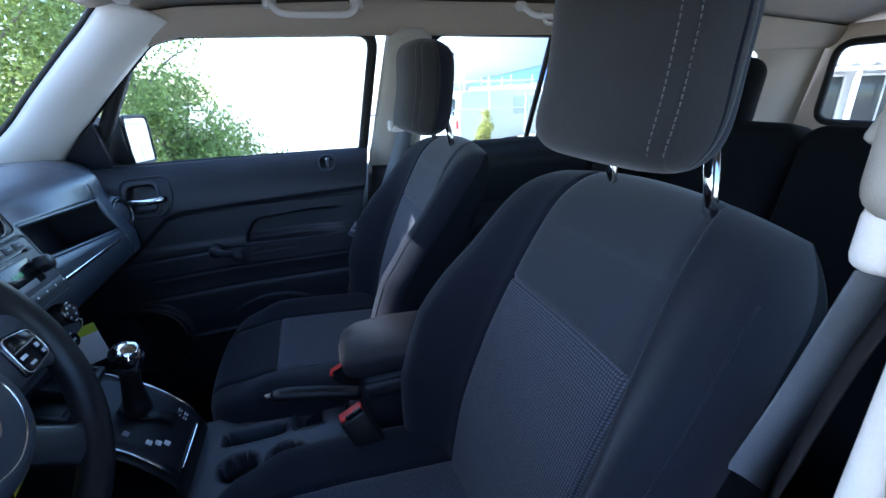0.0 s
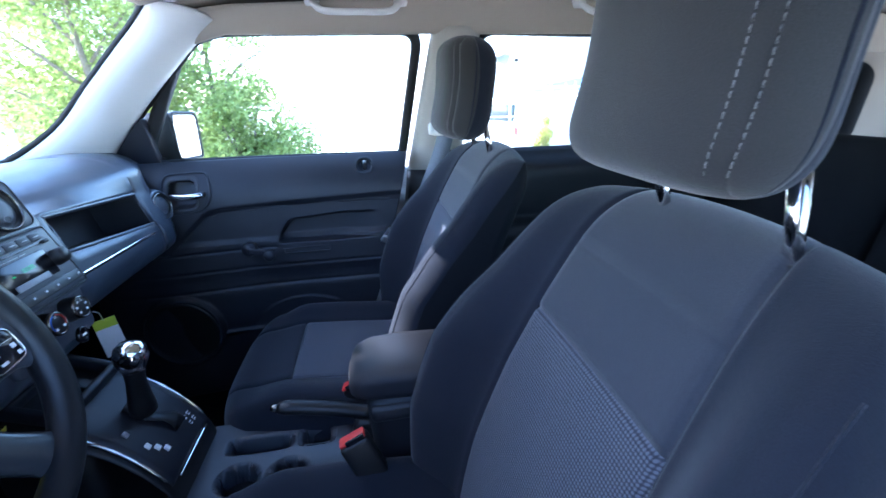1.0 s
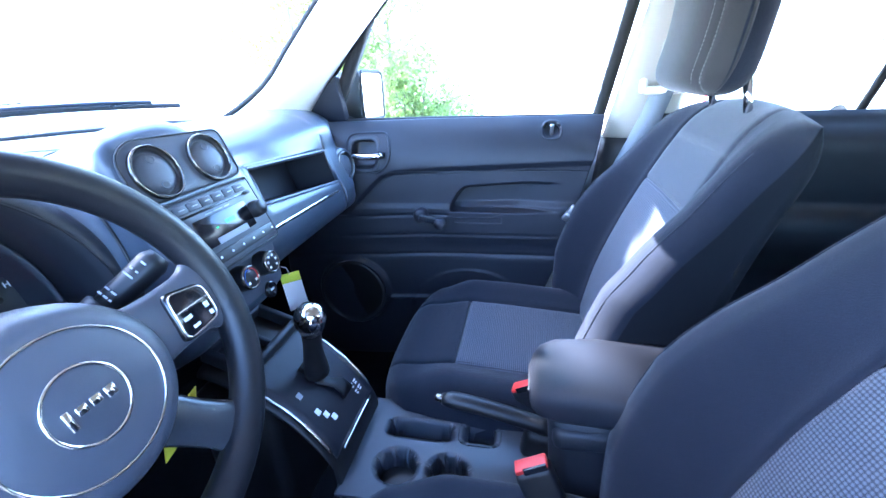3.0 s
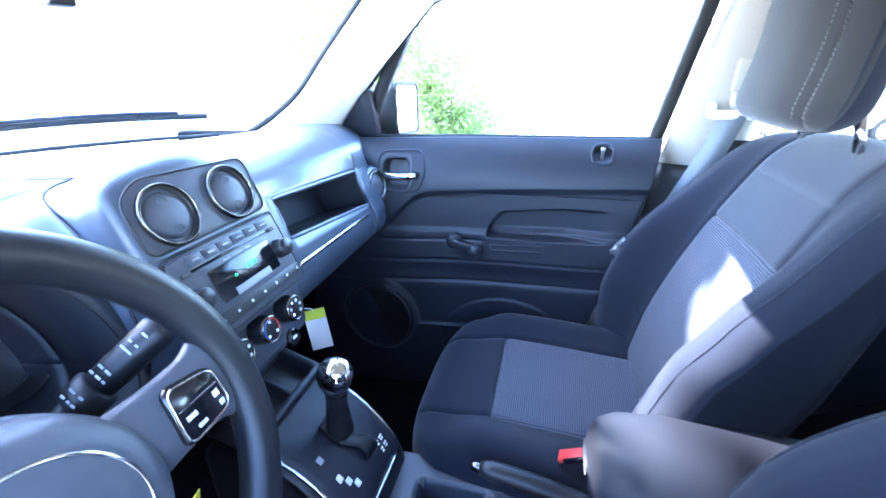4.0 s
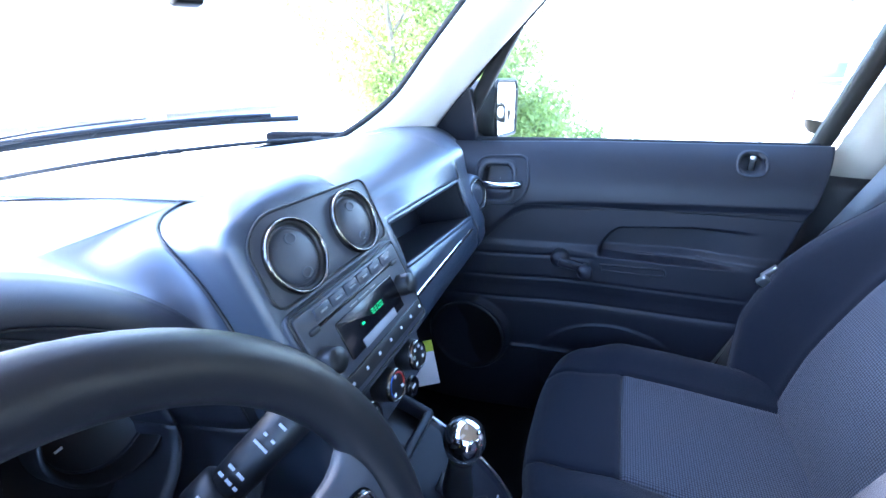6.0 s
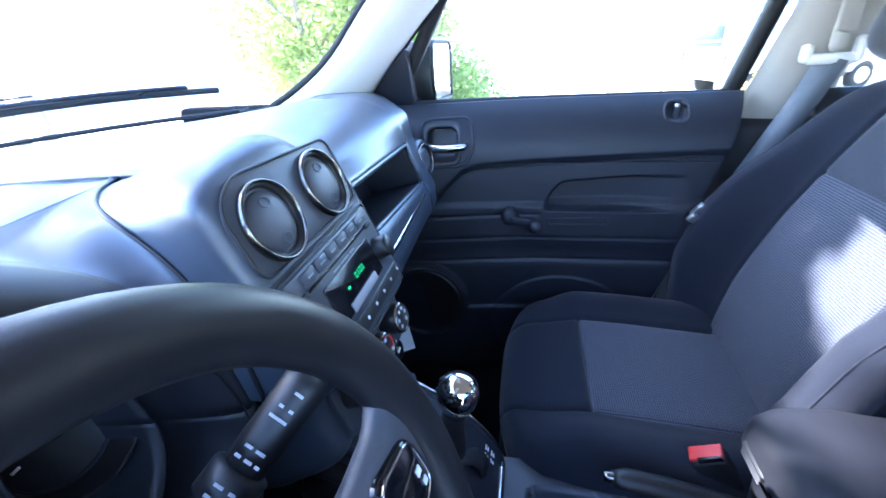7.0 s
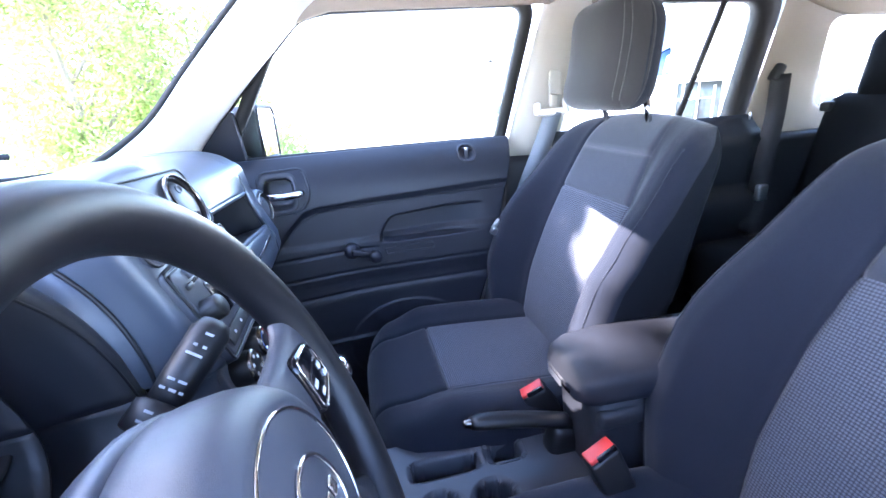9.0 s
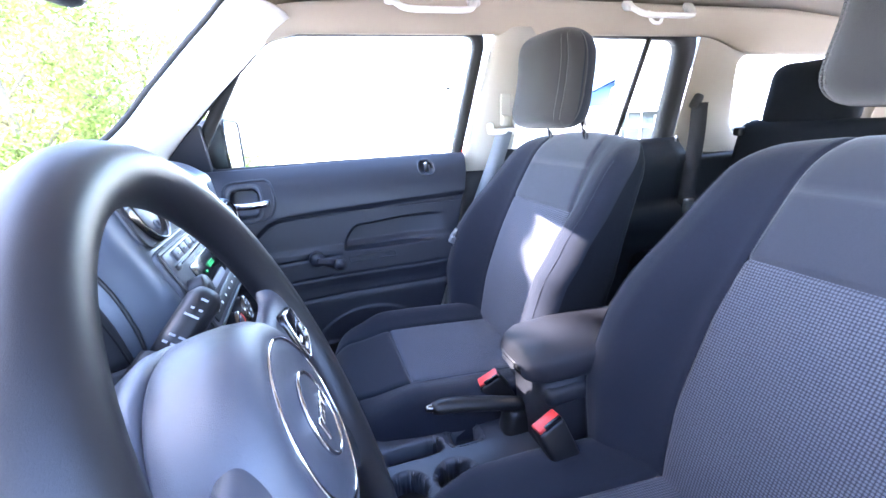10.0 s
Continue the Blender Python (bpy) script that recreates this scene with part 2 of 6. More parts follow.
def rounded(poly, r, seg=4):
    """The polygon with its corners rounded."""
    out = []
    k = len(poly)
    for i in range(k):
        p, a, b = Vector(poly[i]), Vector(poly[i - 1]), Vector(poly[(i + 1) % k])
        ra = min(r[i] if isinstance(r, (list, tuple)) else r, (a - p).length * 0.48, (b - p).length * 0.48)
        s, e = p + (a - p).normalized() * ra, p + (b - p).normalized() * ra
        for j in range(seg + 1):
            t = j / seg
            out.append(tuple((1 - t) ** 2 * s + 2 * t * (1 - t) * p + t * t * e))
    return out


def sheet(f, us, vs, thick=0.0, skip=None):
    """A surface f(u, v) over the given steps; thick: a shell behind it; skip(u, v): leaves faces out."""
    bm = bmesh.new()
    g = [[Vector(f(u, v)) for v in vs] for u in us]
    nu, nv = len(us), len(vs)
    top = [[bm.verts.new(p) for p in row] for row in g]
    keep = [[not (skip and skip((us[i] + us[i + 1]) / 2, (vs[j] + vs[j + 1]) / 2)) for j in range(nv - 1)] for i in range(nu - 1)]
    for i in range(nu - 1):
        for j in range(nv - 1):
            if keep[i][j]:
                bm.faces.new((top[i][j], top[i + 1][j], top[i + 1][j + 1], top[i][j + 1]))
    if thick:
        bot = []
        for i in range(nu):
            row = []
            for j in range(nv):
                a = g[min(i + 1, nu - 1)][j] - g[max(i - 1, 0)][j]
                b = g[i][min(j + 1, nv - 1)] - g[i][max(j - 1, 0)]
                nn = a.cross(b)
                nn = nn.normalized() if nn.length > 1e-9 else Vector((0, 0, 1))
                row.append(bm.verts.new(g[i][j] - nn * thick))
            bot.append(row)
        def on(i, j):
            return 0 <= i < nu - 1 and 0 <= j < nv - 1 and keep[i][j]
        for i in range(nu - 1):
            for j in range(nv - 1):
                if not keep[i][j]:
                    continue
                bm.faces.new((bot[i][j], bot[i][j + 1], bot[i + 1][j + 1], bot[i + 1][j]))
                for di, dj, p, q in ((-1, 0, (i, j), (i, j + 1)), (1, 0, (i + 1, j + 1), (i + 1, j)), (0, -1, (i + 1, j), (i, j)), (0, 1, (i, j + 1), (i + 1, j + 1))):
                    if not on(i + di, j + dj):
                        bm.faces.new((top[p[0]][p[1]], top[q[0]][q[1]], bot[q[0]][q[1]], bot[p[0]][p[1]]))
    loose = [v for v in bm.verts if not v.link_faces]
    bmesh.ops.delete(bm, geom=loose, context="VERTS")
    return bm


def steps(a, b, n):
    return [a + (b - a) * i / n for i in range(n + 1)]


def lerp(x, table):
    """Straight lines through (x, value) pairs."""
    if x <= table[0][0]:
        return table[0][1]
    for (a, p), (b, q) in zip(table, table[1:]):
        if x <= b:
            return p + (q - p) * (x - a) / (b - a)
    return table[-1][1]


def ease(x, a, b):
    t = max(0.0, min(1.0, (x - a) / (b - a)))
    return t * t * (3 - 2 * t)


def bars(name, parent, at, rights, downs, rows, material, h=0.002, proud=0.0006):
    """Small print that cannot be read, as plain bars. rows: (offset right, offset down, length)."""
    r, d = Vector(rights).normalized(), Vector(downs).normalized()
    nn = d.cross(r)
    bms = []
    for a, b, w in rows:
        q = Vector(at) + a * r + b * d
        bm = raw([q + s * r * w / 2 + t * d * h / 2 + k * nn * proud for k in (-0.4, 1) for s, t in ((-1, -1), (1, -1), (1, 1), (-1, 1))],
                 [(4, 5, 6, 7), (3, 2, 1, 0), (0, 1, 5, 4), (1, 2, 6, 5), (2, 3, 7, 6), (3, 0, 4, 7)])
        bms.append(bm)
    return part(name, join(*bms), material, parent, smooth=False)


MID = 0.03           # the car's middle, along y


# ---- the car's shell ----
def side_y(z):
    """Inner face of the side glass."""
    return 0.715 - 0.30 * (z - 1.129)


def frame_ring(outer, inner, y_of, thick):
    """A closed frame between two outlines with as many points, standing on the leaning side."""
    k = len(outer)
    bm = bmesh.new()
    rows = []
    for d in (0.0, thick):
        rows.append([[bm.verts.new((x, y_of(z) + d, z)) for x, z in loop] for loop in (outer, inner)])
    for i in range(k):
        j = (i + 1) % k
        (ao, ai), (bo, bi) = rows
        bm.faces.new((ao[i], ao[j], ai[j], ai[i]))
        bm.faces.new((bo[i], bi[i], bi[j], bo[j]))
        bm.faces.new((ao[i], bo[i], bo[j], ao[j]))
        bm.faces.new((ai[i], ai[j], bi[j], bi[i]))
    return bm


def grow(poly, d):
    """The outline moved outwards by d."""
    k = len(poly)
    area = sum(poly[i][0] * poly[(i + 1) % k][1] - poly[(i + 1) % k][0] * poly[i][1] for i in range(k))
    sg = 1 if area > 0 else -1
    out = []
    for i in range(k):
        a, p, b = Vector(poly[i - 1]), Vector(poly[i]), Vector(poly[(i + 1) % k])
        t = (b - a)
        t = t.normalized() if t.length > 1e-9 else Vector((1, 0))
        out.append((p.x + sg * t.y * d, p.y - sg * t.x * d))
    return out


FRONT_GLASS = rounded([(-0.62, 1.122), (0.094, 1.122), (0.145, 1.440), (-0.345, 1.438), (-0.43, 1.41)], [0.012, 0.012, 0.035, 0.06, 0.06], 6)
REAR_GLASS = rounded([(0.282, 1.122), (0.868, 1.118), (0.838, 1.432), (0.335, 1.440)], [0.012, 0.02, 0.05, 0.04], 6)
CARGO_GLASS = rounded([(1.215, 1.125), (1.70, 1.135), (1.62, 1.385), (1.115, 1.390)], [0.05, 0.05, 0.05, 0.06], 6)


def mirrored(bm):
    return moved(bm, Matrix.Translation((0, 2 * MID, 0)) @ Matrix.Diagonal((1, -1, 1, 1)))


def glass_pane(poly, y_of, thick=0.004):
    bm = bmesh.new()
    a = [bm.verts.new((x, y_of(z) + 0.012, z)) for x, z in poly]
    b = [bm.verts.new((x, y_of(z) + 0.012 + thick, z)) for x, z in poly]
    bm.faces.new(a)
    bm.faces.new(b[::-1])
    for i in range(len(poly)):
        j = (i + 1) % len(poly)
        bm.faces.new((a[i], a[j], b[j], b[i]))
    return bm


# headliner: a shallow vault, front to back
def roof_z(x, y):
    q = abs(y - MID) / 0.57
    base = lerp(x, [(-0.62, 1.50), (-0.3, 1.545), (0.2, 1.565), (1.2, 1.56), (2.0, 1.50)])
    return base - 0.05 * q ** 2.5


def header_x(y):
    return -0.56 + 0.12 * (abs(y - MID) / 0.56) ** 2.0


def roof_pt(u, v):
    y = MID + v
    x = header_x(y) + (2.0 - header_x(y)) * u
    return (x, y, roof_z(x, y))


roof = part("ceiling", sheet(roof_pt, steps(0, 1, 40), steps(-0.555, 0.555, 24), -0.02), M_LINER)
tagged(roof, "light beige cloth headliner of a car roof", "headliner", kind="structure")


def rail(sign):
    """The rounded cove from the headliner down to the tops of the side windows."""
    def f(u, v):
        x = -0.40 + 2.35 * u
        y_in, z_in = MID + 0.55, roof_z(x, MID + 0.55)
        top = 1.448 if x > -0.33 else 1.448 - 0.3 * (-0.33 - x)
        if x > 0.9:
            top = 1.448 - 0.05 * ease(x, 0.9, 1.15)
        y_out = side_y(top) - 0.004
        t = v
        y = y_in + (y_out - y_in) * (t ** 1.4)
        z = z_in + (top - z_in) * (1 - (1 - t) ** 1.4)
        return (x, y, z)
    bm = sheet(f, steps(0, 1, 60), steps(0, 1, 10), 0.012)
    return bm if sign > 0 else mirrored(bm)


for sg, nm in ((1, "trim_roof_rail_right"), (-1, "trim_roof_rail_left")):
    tagged(part(nm, rail(sg), M_LINER), "beige padded roof rail trim above side windows", "roof trim", kind="structure")


def a_pillar(sign):
    """Light trim from the dashboard's end up to the roof, between windshield and side window."""
    ws = [(-0.93, 0.50, 1.12), (-0.845, 0.545, 1.150), (-0.725, 0.565, 1.227), (-0.632, 0.565, 1.320), (-0.551, 0.562, 1.401), (-0.49, 0.555, 1.458), (-0.44, 0.535, 1.50)]
    dr = [(-0.78, 0.712, 1.06), (-0.735, 0.70, 1.105), (-0.655, 0.680, 1.190), (-0.56, 0.660, 1.285), (-0.47, 0.638, 1.365), (-0.40, 0.622, 1.425), (-0.335, 0.60, 1.468)]
    a, b = smooth_line(ws, 5), smooth_line(dr, 5)
    def f(u, v):
        i = int(round(u))
        p, q = a[i], b[i]
        m = p.lerp(q, v)
        bulge = 0.028 * math.sin(math.pi * v) ** 0.7
        return (m.x + bulge * 0.75, m.y - bulge * 0.75, m.z + bulge * 0.1)
    bm = sheet(f, list(range(len(a))), steps(0, 1, 10), 0.01)
    return bm if sign > 0 else mirrored(bm)


for sg, nm in ((1, "trim_a_pillar_right"), (-1, "trim_a_pillar_left")):
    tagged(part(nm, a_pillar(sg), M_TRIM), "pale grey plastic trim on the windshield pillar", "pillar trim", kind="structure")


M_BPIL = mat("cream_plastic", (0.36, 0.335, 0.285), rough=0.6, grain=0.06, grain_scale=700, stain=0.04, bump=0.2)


def b_pillar(sign):
    """Light upper and dark lower trim between the doors."""
    def f(u, v):
        z = 1.055 + (1.455 - 1.055) * u
        k = (z - 1.055) / 0.4
        x0 = 0.118 + 0.075 * k
        x1 = 0.285 + 0.045 * k
        x = x0 + (x1 - x0) * v
        bulge = 0.03 * math.sin(math.pi * v) ** 0.6
        return (x, side_y(z) + 0.0 - bulge, z)
    up = sheet(f, steps(0, 1, 20), steps(0, 1, 12), -0.012)
    def g(u, v):
        z = 0.50 + (1.07 - 0.50) * u
        k = (1.07 - z) / 0.57
        x0 = 0.118 - 0.05 * k - 0.08 * k * k
        x1 = 0.285 + 0.02 * k
        x = x0 + (x1 - x0) * v
        bulge = 0.035 * math.sin(math.pi * v) ** 0.6
        return (x, 0.725 - 0.03 * k - bulge, z)
    low = sheet(g, steps(0, 1, 20), steps(0, 1, 12), -0.012)
    inwards = Matrix.Translation((0, 0.022, 0))
    return (up, low) if sign > 0 else (moved(mirrored(up), inwards), moved(mirrored(low), inwards))


for sg, nm in ((1, "right"), (-1, "left")):
    up, low = b_pillar(sg)
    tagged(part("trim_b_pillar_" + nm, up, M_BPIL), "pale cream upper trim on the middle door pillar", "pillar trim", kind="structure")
    tagged(part("trim_b_pillar_foot_" + nm, low, M_REAR), "dark lower trim of the middle door pillar", "pillar trim", kind="structure")


tagged(part("trim_b_pillar_edge_left", rbox((0.195, -0.602, 0.82), (0.06, 0.018, 0.74), 0.008), M_TRIM), "pale edge trim of the middle door pillar", "pillar trim", kind="structure")


def quarter(sign):
    """Trim of the rear quarter, round the cargo window, down to the wheel arch."""
    def side(x, z):
        return side_y(z) - 0.002 - 0.03 * ease(x, 1.2, 2.0)
    outer = [(0.93, 1.05), (1.98, 1.05), (1.90, 1.50), (0.895, 1.50)]
    n = len(CARGO_GLASS)
    # an outer loop with as many points as the glass, each on the box in the same direction
    cx, cz = 1.41, 1.26
    out = []
    for x, z in CARGO_GLASS:
        dx, dz = x - cx, z - cz
        best = 9
        for i in range(4):
            (ax, az), (bx, bz) = outer[i], outer[(i + 1) % 4]
            ex, ez = bx - ax, bz - az
            det = dx * -ez + ex * dz
            if abs(det) > 1e-9:
                t = ((ax - cx) * -ez + ex * (az - cz)) / det
                s = (dx * (az - cz) - dz * (ax - cx)) / det
                if t > 0 and -1e-6 <= s <= 1 + 1e-6:
                    best = min(best, t)
        out.append((cx + dx * best, cz + dz * best))
    bm = bmesh.new()
    ring = []
    for k, f in enumerate((0.0, 0.15, 0.9, 1.0)):
        lip = (0.028, 0.0, 0.0, 0.0)[k]
        ring.append([bm.verts.new((gx + (ox - gx) * f, side_y(gz + (oz - gz) * f) - 0.012 + lip, gz + (oz - gz) * f)) for (gx, gz), (ox, oz) in zip(CARGO_GLASS, out)])
    for a, b in zip(ring, ring[1:]):
        for i in range(n):
            j = (i + 1) % n
            bm.faces.new((a[i], a[j], b[j], b[i]))
    low = rbox((1.48, 0.69, 0.80), (1.1, 0.08, 0.52), 0.02)
    if sign < 0:
        return mirrored(bm), mirrored(low)
    return bm, low


for sg, nm in ((1, "right"), (-1, "left")):
    up, low = quarter(sg)
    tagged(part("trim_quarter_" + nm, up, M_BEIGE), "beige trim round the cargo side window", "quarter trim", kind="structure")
    tagged(part("trim_quarter_foot_" + nm, low, M_REAR), "dark plastic lower side of the cargo bay", "quarter trim", kind="structure")
    pane = glass_pane(CARGO_GLASS, side_y)
    w = tagged(part("window_cargo_" + nm, pane if sg > 0 else mirrored(pane), M_GLASS, smooth=False), "fixed glass of the cargo side window", "window", kind="structure")
    w.visible_shadow = False


def outer_skin(sign):
    """The painted outside of the body below the windows and over the roof edge."""
    a = sheet(lambda u, v: (-1.0 + 3.05 * u, 0.80 - 0.05 * abs(v - 0.4), 0.35 + 0.72 * v), steps(0, 1, 61), steps(0, 1, 6), 0.01, (lambda u, v: -0.78 < -1.0 + 3.05 * u < 0.12) if sign < 0 else None)
    return a if sign > 0 else mirrored(a)


for sg, nm in ((1, "right"), (-1, "left")):
    tagged(part("wall_body_" + nm, outer_skin(sg), M_BODY), "silver painted outer side of the car body", "car body", kind="structure")
tagged(part("wall_roof_skin", sheet(lambda u, v: (-0.5 + 2.6 * u, MID + 1.2 * (v - 0.5), 1.60 + 0.03 * math.sin(math.pi * u)), steps(0, 1, 10), steps(0, 1, 8), 0.01), M_BODY), "silver painted car roof", "car body", kind="structure")

# tailgate with its window
GATE = rounded([(-0.56, 1.11), (0.62, 1.11), (0.58, 1.40), (-0.52, 1.40)], 0.06, 6)
gate = bmesh.new()
gr = []
for d, (gx, gz0, gz1) in ((0.0, (None, None, None)), (1.0, (0.70, 0.45, 1.56))):
    row = []
    for y, z in GATE:
        if d == 0:
            row.append(gate.verts.new((1.97 - 0.12 * (z - 1.1), y, z)))
        else:
            dy, dz = y - MID, z - 1.25
            t = min(0.70 / max(abs(dy), 1e-6), (0.8 if dz < 0 else 0.30) / max(abs(dz), 1e-6))
            row.append(gate.verts.new((1.97 - 0.12 * (1.25 + dz * t - 1.1), MID + dy * t, 1.25 + dz * t)))
    gr.append(row)
for i in range(len(GATE)):
    j = (i + 1) % len(GATE)
    gate.faces.new((gr[0][i], gr[0][j], gr[1][j], gr[1][i]))
bmesh.ops.solidify(gate, geom=gate.faces[:], thickness=0.03)
tagged(part("wall_tailgate", gate, M_BEIGE, smooth=False), "beige tailgate trim round the rear window", "tailgate", kind="structure")
bm = bmesh.new()
bm.faces.new([bm.verts.new((1.985 - 0.12 * (z - 1.1), y, z)) for y, z in GATE])
rw = tagged(part("window_tailgate", bm, M_GLASS, smooth=False), "rear window glass of the tailgate", "window", kind="structure")
rw.visible_shadow = False
# rubber round the rear window
tagged(part("trim_tailgate_seal", tube([(1.955 - 0.12 * (z - 1.1), y, z) for y, z in GATE], 0.014, 8, True), M_RUBBER), "black rubber seal round the rear window", "window seal", kind="structure")

# floor and firewall
tagged(part("floor", sheet(lambda u, v: (-1.1 + 3.1 * u, -0.68 + 1.42 * v, 0.42 + 0.10 * math.exp(-((v - 0.5) / 0.12) ** 2) + 0.16 * ease(u, 0.5, 0.62)), steps(0, 1, 40), steps(0, 1, 24), -0.02), M_CARPET), "black carpet on the car floor", "car floor", kind="structure")
tagged(part("wall_firewall", sheet(lambda u, v: (-1.12 + 0.12 * (1 - v), -0.72 + 1.5 * u, 0.40 + 0.72 * v), steps(0, 1, 8), steps(0, 1, 6), 0.02), M_CARPET), "black padded bulkhead below the dashboard", "bulkhead", kind="structure")


for sg, nm in ((1, "right"), (-1, "left")):
    kick = rbox((-0.95, 0.665, 0.77), (0.46, 0.05, 0.74), 0.01)
    tagged(part("wall_kick_panel_" + nm, kick if sg > 0 else mirrored(kick), M_CARPET), "black footwell side panel ahead of the door", "footwell panel", kind="structure")


# windshield
def ws_base_x(y):
    return -1.20 + 0.36 * (abs(y - MID) / 0.53) ** 2.3


def ws_pt(u, v):
    y = MID + (0.60 - 0.03 * v) * u
    x0, x1 = ws_base_x(MID + 0.60 * u) - 0.01, header_x(y) - 0.01
    return (x0 + (x1 - x0) * v, y, 1.11 + (roof_z(header_x(y), y) - 0.004 - 1.11) * v + 0.03 * math.sin(math.pi * v))


w = tagged(part("window_windshield", sheet(ws_pt, steps(-1, 1, 24), steps(0, 1, 12)), M_WIND), "clear raked windshield glass", "windshield", kind="structure")
w.visible_shadow = False
for sg in (1, -1):
    line = [Vector(q) for q in smooth_line([(-0.905, 0.50, 1.148), (-0.855, 0.535, 1.152), (-0.732, 0.558, 1.227), (-0.638, 0.559, 1.320), (-0.556, 0.556, 1.401), (-0.495, 0.549, 1.458), (-0.45, 0.53, 1.50)], 5)]
    bm = tube(line, 0.007, 6)
    tagged(part("trim_windshield_seal_" + ("right" if sg > 0 else "left"), bm if sg > 0 else mirrored(bm), M_RUBBER), "black edge seal of the windshield", "window seal", kind="structure")


for sg in (1, -1):
    line = smooth_line([(-0.745, 0.712, 1.085), (-0.715, 0.706, 1.118), (-0.638, 0.688, 1.200), (-0.545, 0.668, 1.293), (-0.455, 0.645, 1.373), (-0.395, 0.630, 1.425), (-0.335, 0.618, 1.452)], 5)
    bm = tube(line, 0.009, 8)
    tagged(part("trim_door_seal_" + ("right" if sg > 0 else "left"), bm if sg > 0 else mirrored(bm), M_RUBBER), "black rubber door seal along the windshield pillar", "door seal", kind="structure")


# ---- front and rear doors ----
def door_y(x, z):
    """Inner face of the front door's trim, with its mouldings."""
    y = lerp(z, [(0.40, 0.600), (0.60, 0.612), (0.76, 0.618), (0.80, 0.624), (0.90, 0.632), (1.00, 0.640), (1.13, 0.640)])
    y += 0.072 * max(0.0, (z - 0.99) / 0.14) ** 2.4
    y -= 0.035 * ease(-x, 0.25, 0.62)
    # upper pad above the crease
    cz = lerp(x, [(-0.56, 0.88), (-0.50, 0.94), (-0.455, 0.982), (-0.42, 0.992), (0.06, 1.013)])
    d = z - cz
    y -= 0.009 * ease(d, -0.002, 0.016)
    # armrest swelling: a shelf at the pull, running back
    top = lerp(x, [(-0.52, 0.907), (-0.27, 0.902), (-0.26, 0.902), (0.07, 0.912)])
    arm = ease(z, 0.775, 0.835) * (1 - ease(z, top - 0.006, top + 0.012))
    grow_x = 0.5 + 0.5 * ease(x, -0.36, -0.24)
    y -= 0.010 * arm * grow_x
    # scoop above the pull: round at the front, fading out towards the back
    rim = 0.956 + 0.012 * ease(x, -0.25, -0.05) - 0.055 * max(0.0, 1 - (x + 0.270) / 0.048) ** 2
    sc = ease(x, -0.272, -0.262) * (1 - ease(x, -0.10, 0.03)) * ease(z, 0.890, 0.900) * (1 - ease(z, rim - 0.005, rim + 0.005))
    y += 0.026 * sc
    # grooves
    y += 0.003 * math.exp(-((z - 0.884 - 0.006 * x) / 0.0035) ** 2) * (1 - ease(x, -0.285, -0.275))
    for gz, amp in ((0.829, 0.0018), (0.772, 0.0024)):
        y += amp * math.exp(-((z - gz - 0.008 * x) / 0.004) ** 2)
    y -= 0.0015 * ease(0.772 + 0.008 * x - z, 0.0, 0.02) * (1 - ease(0.69 - z, 0, 0.05))
    y -= 0.005 * math.exp(-((z - 0.632) / 0.006) ** 2) * ease(x, -0.47, -0.44)
    # loudspeaker ring
    q = math.hypot(x + 0.56, z - 0.655)
    y -= 0.006 * math.exp(-((q - 0.098) / 0.006) ** 2)
    y -= 0.008 * (1 - ease(q, 0.098, 0.112))
    # pocket edge low at the back
    q = math.hypot((x + 0.22) / 0.17, (z - 0.60) / 0.125)
    y -= 0.003 * (1 - ease(q, 0.95, 1.02))
    return y - 0.012


def rear_edge(z):
    """Where the front door's panel ends, at the middle pillar."""
    return lerp(z, [(0.40, -0.09), (0.62, -0.03), (0.80, 0.035), (1.0, 0.085), (1.13, 0.118)])


def door_sheet(z0, z1, nz):
    def f(u, v):
        z = z0 + (z1 - z0) * v
        x = -0.76 + (rear_edge(z) + 0.76) * u
        return (x, door_y(x, z), z)
    def cut(u, v):
        z = z0 + (z1 - z0) * v
        x = -0.76 + (rear_edge(z) + 0.76) * u
        return any(abs((x - c[0]) / c[2]) ** c[4] + abs((z - c[1]) / c[3]) ** c[4] < 1 for c in (HANDLE_CUP, LOCK_CUP))
    return sheet(f, steps(0, 1, 230), steps(0, 1, nz), 0.012, cut)


# (x, z, half width, half height, squareness)
HANDLE_CUP = (-0.499, 1.049, 0.034, 0.037, 4.0)
LOCK_CUP = (-0.011, 1.098, 0.021, 0.018, 2.6)


def cup(c, depth):
    """A bowl with a rolled edge, let into the door's face."""
    rings = [(1.30, 0.0012), (1.24, -0.0012), (1.16, -0.0022), (1.06, -0.0012), (1.0, 0.002), (0.95, depth * 0.5), (0.88, depth * 0.9), (0.75, depth), (0.4, depth), (0.02, depth)]
    def f(i, a):
        k, d = rings[int(i)]
        ca, sa = math.cos(a), math.sin(a)
        e = 2 / c[4]
        x = c[0] + c[2] * k * abs(ca) ** e * (1 if ca > 0 else -1)
        z = c[1] + c[3] * k * abs(sa) ** e * (1 if sa > 0 else -1)
        return (x, door_y(x, z) + d, z)
    return sheet(f, list(range(len(rings))), steps(0, 2 * math.pi, 48), 0.0)


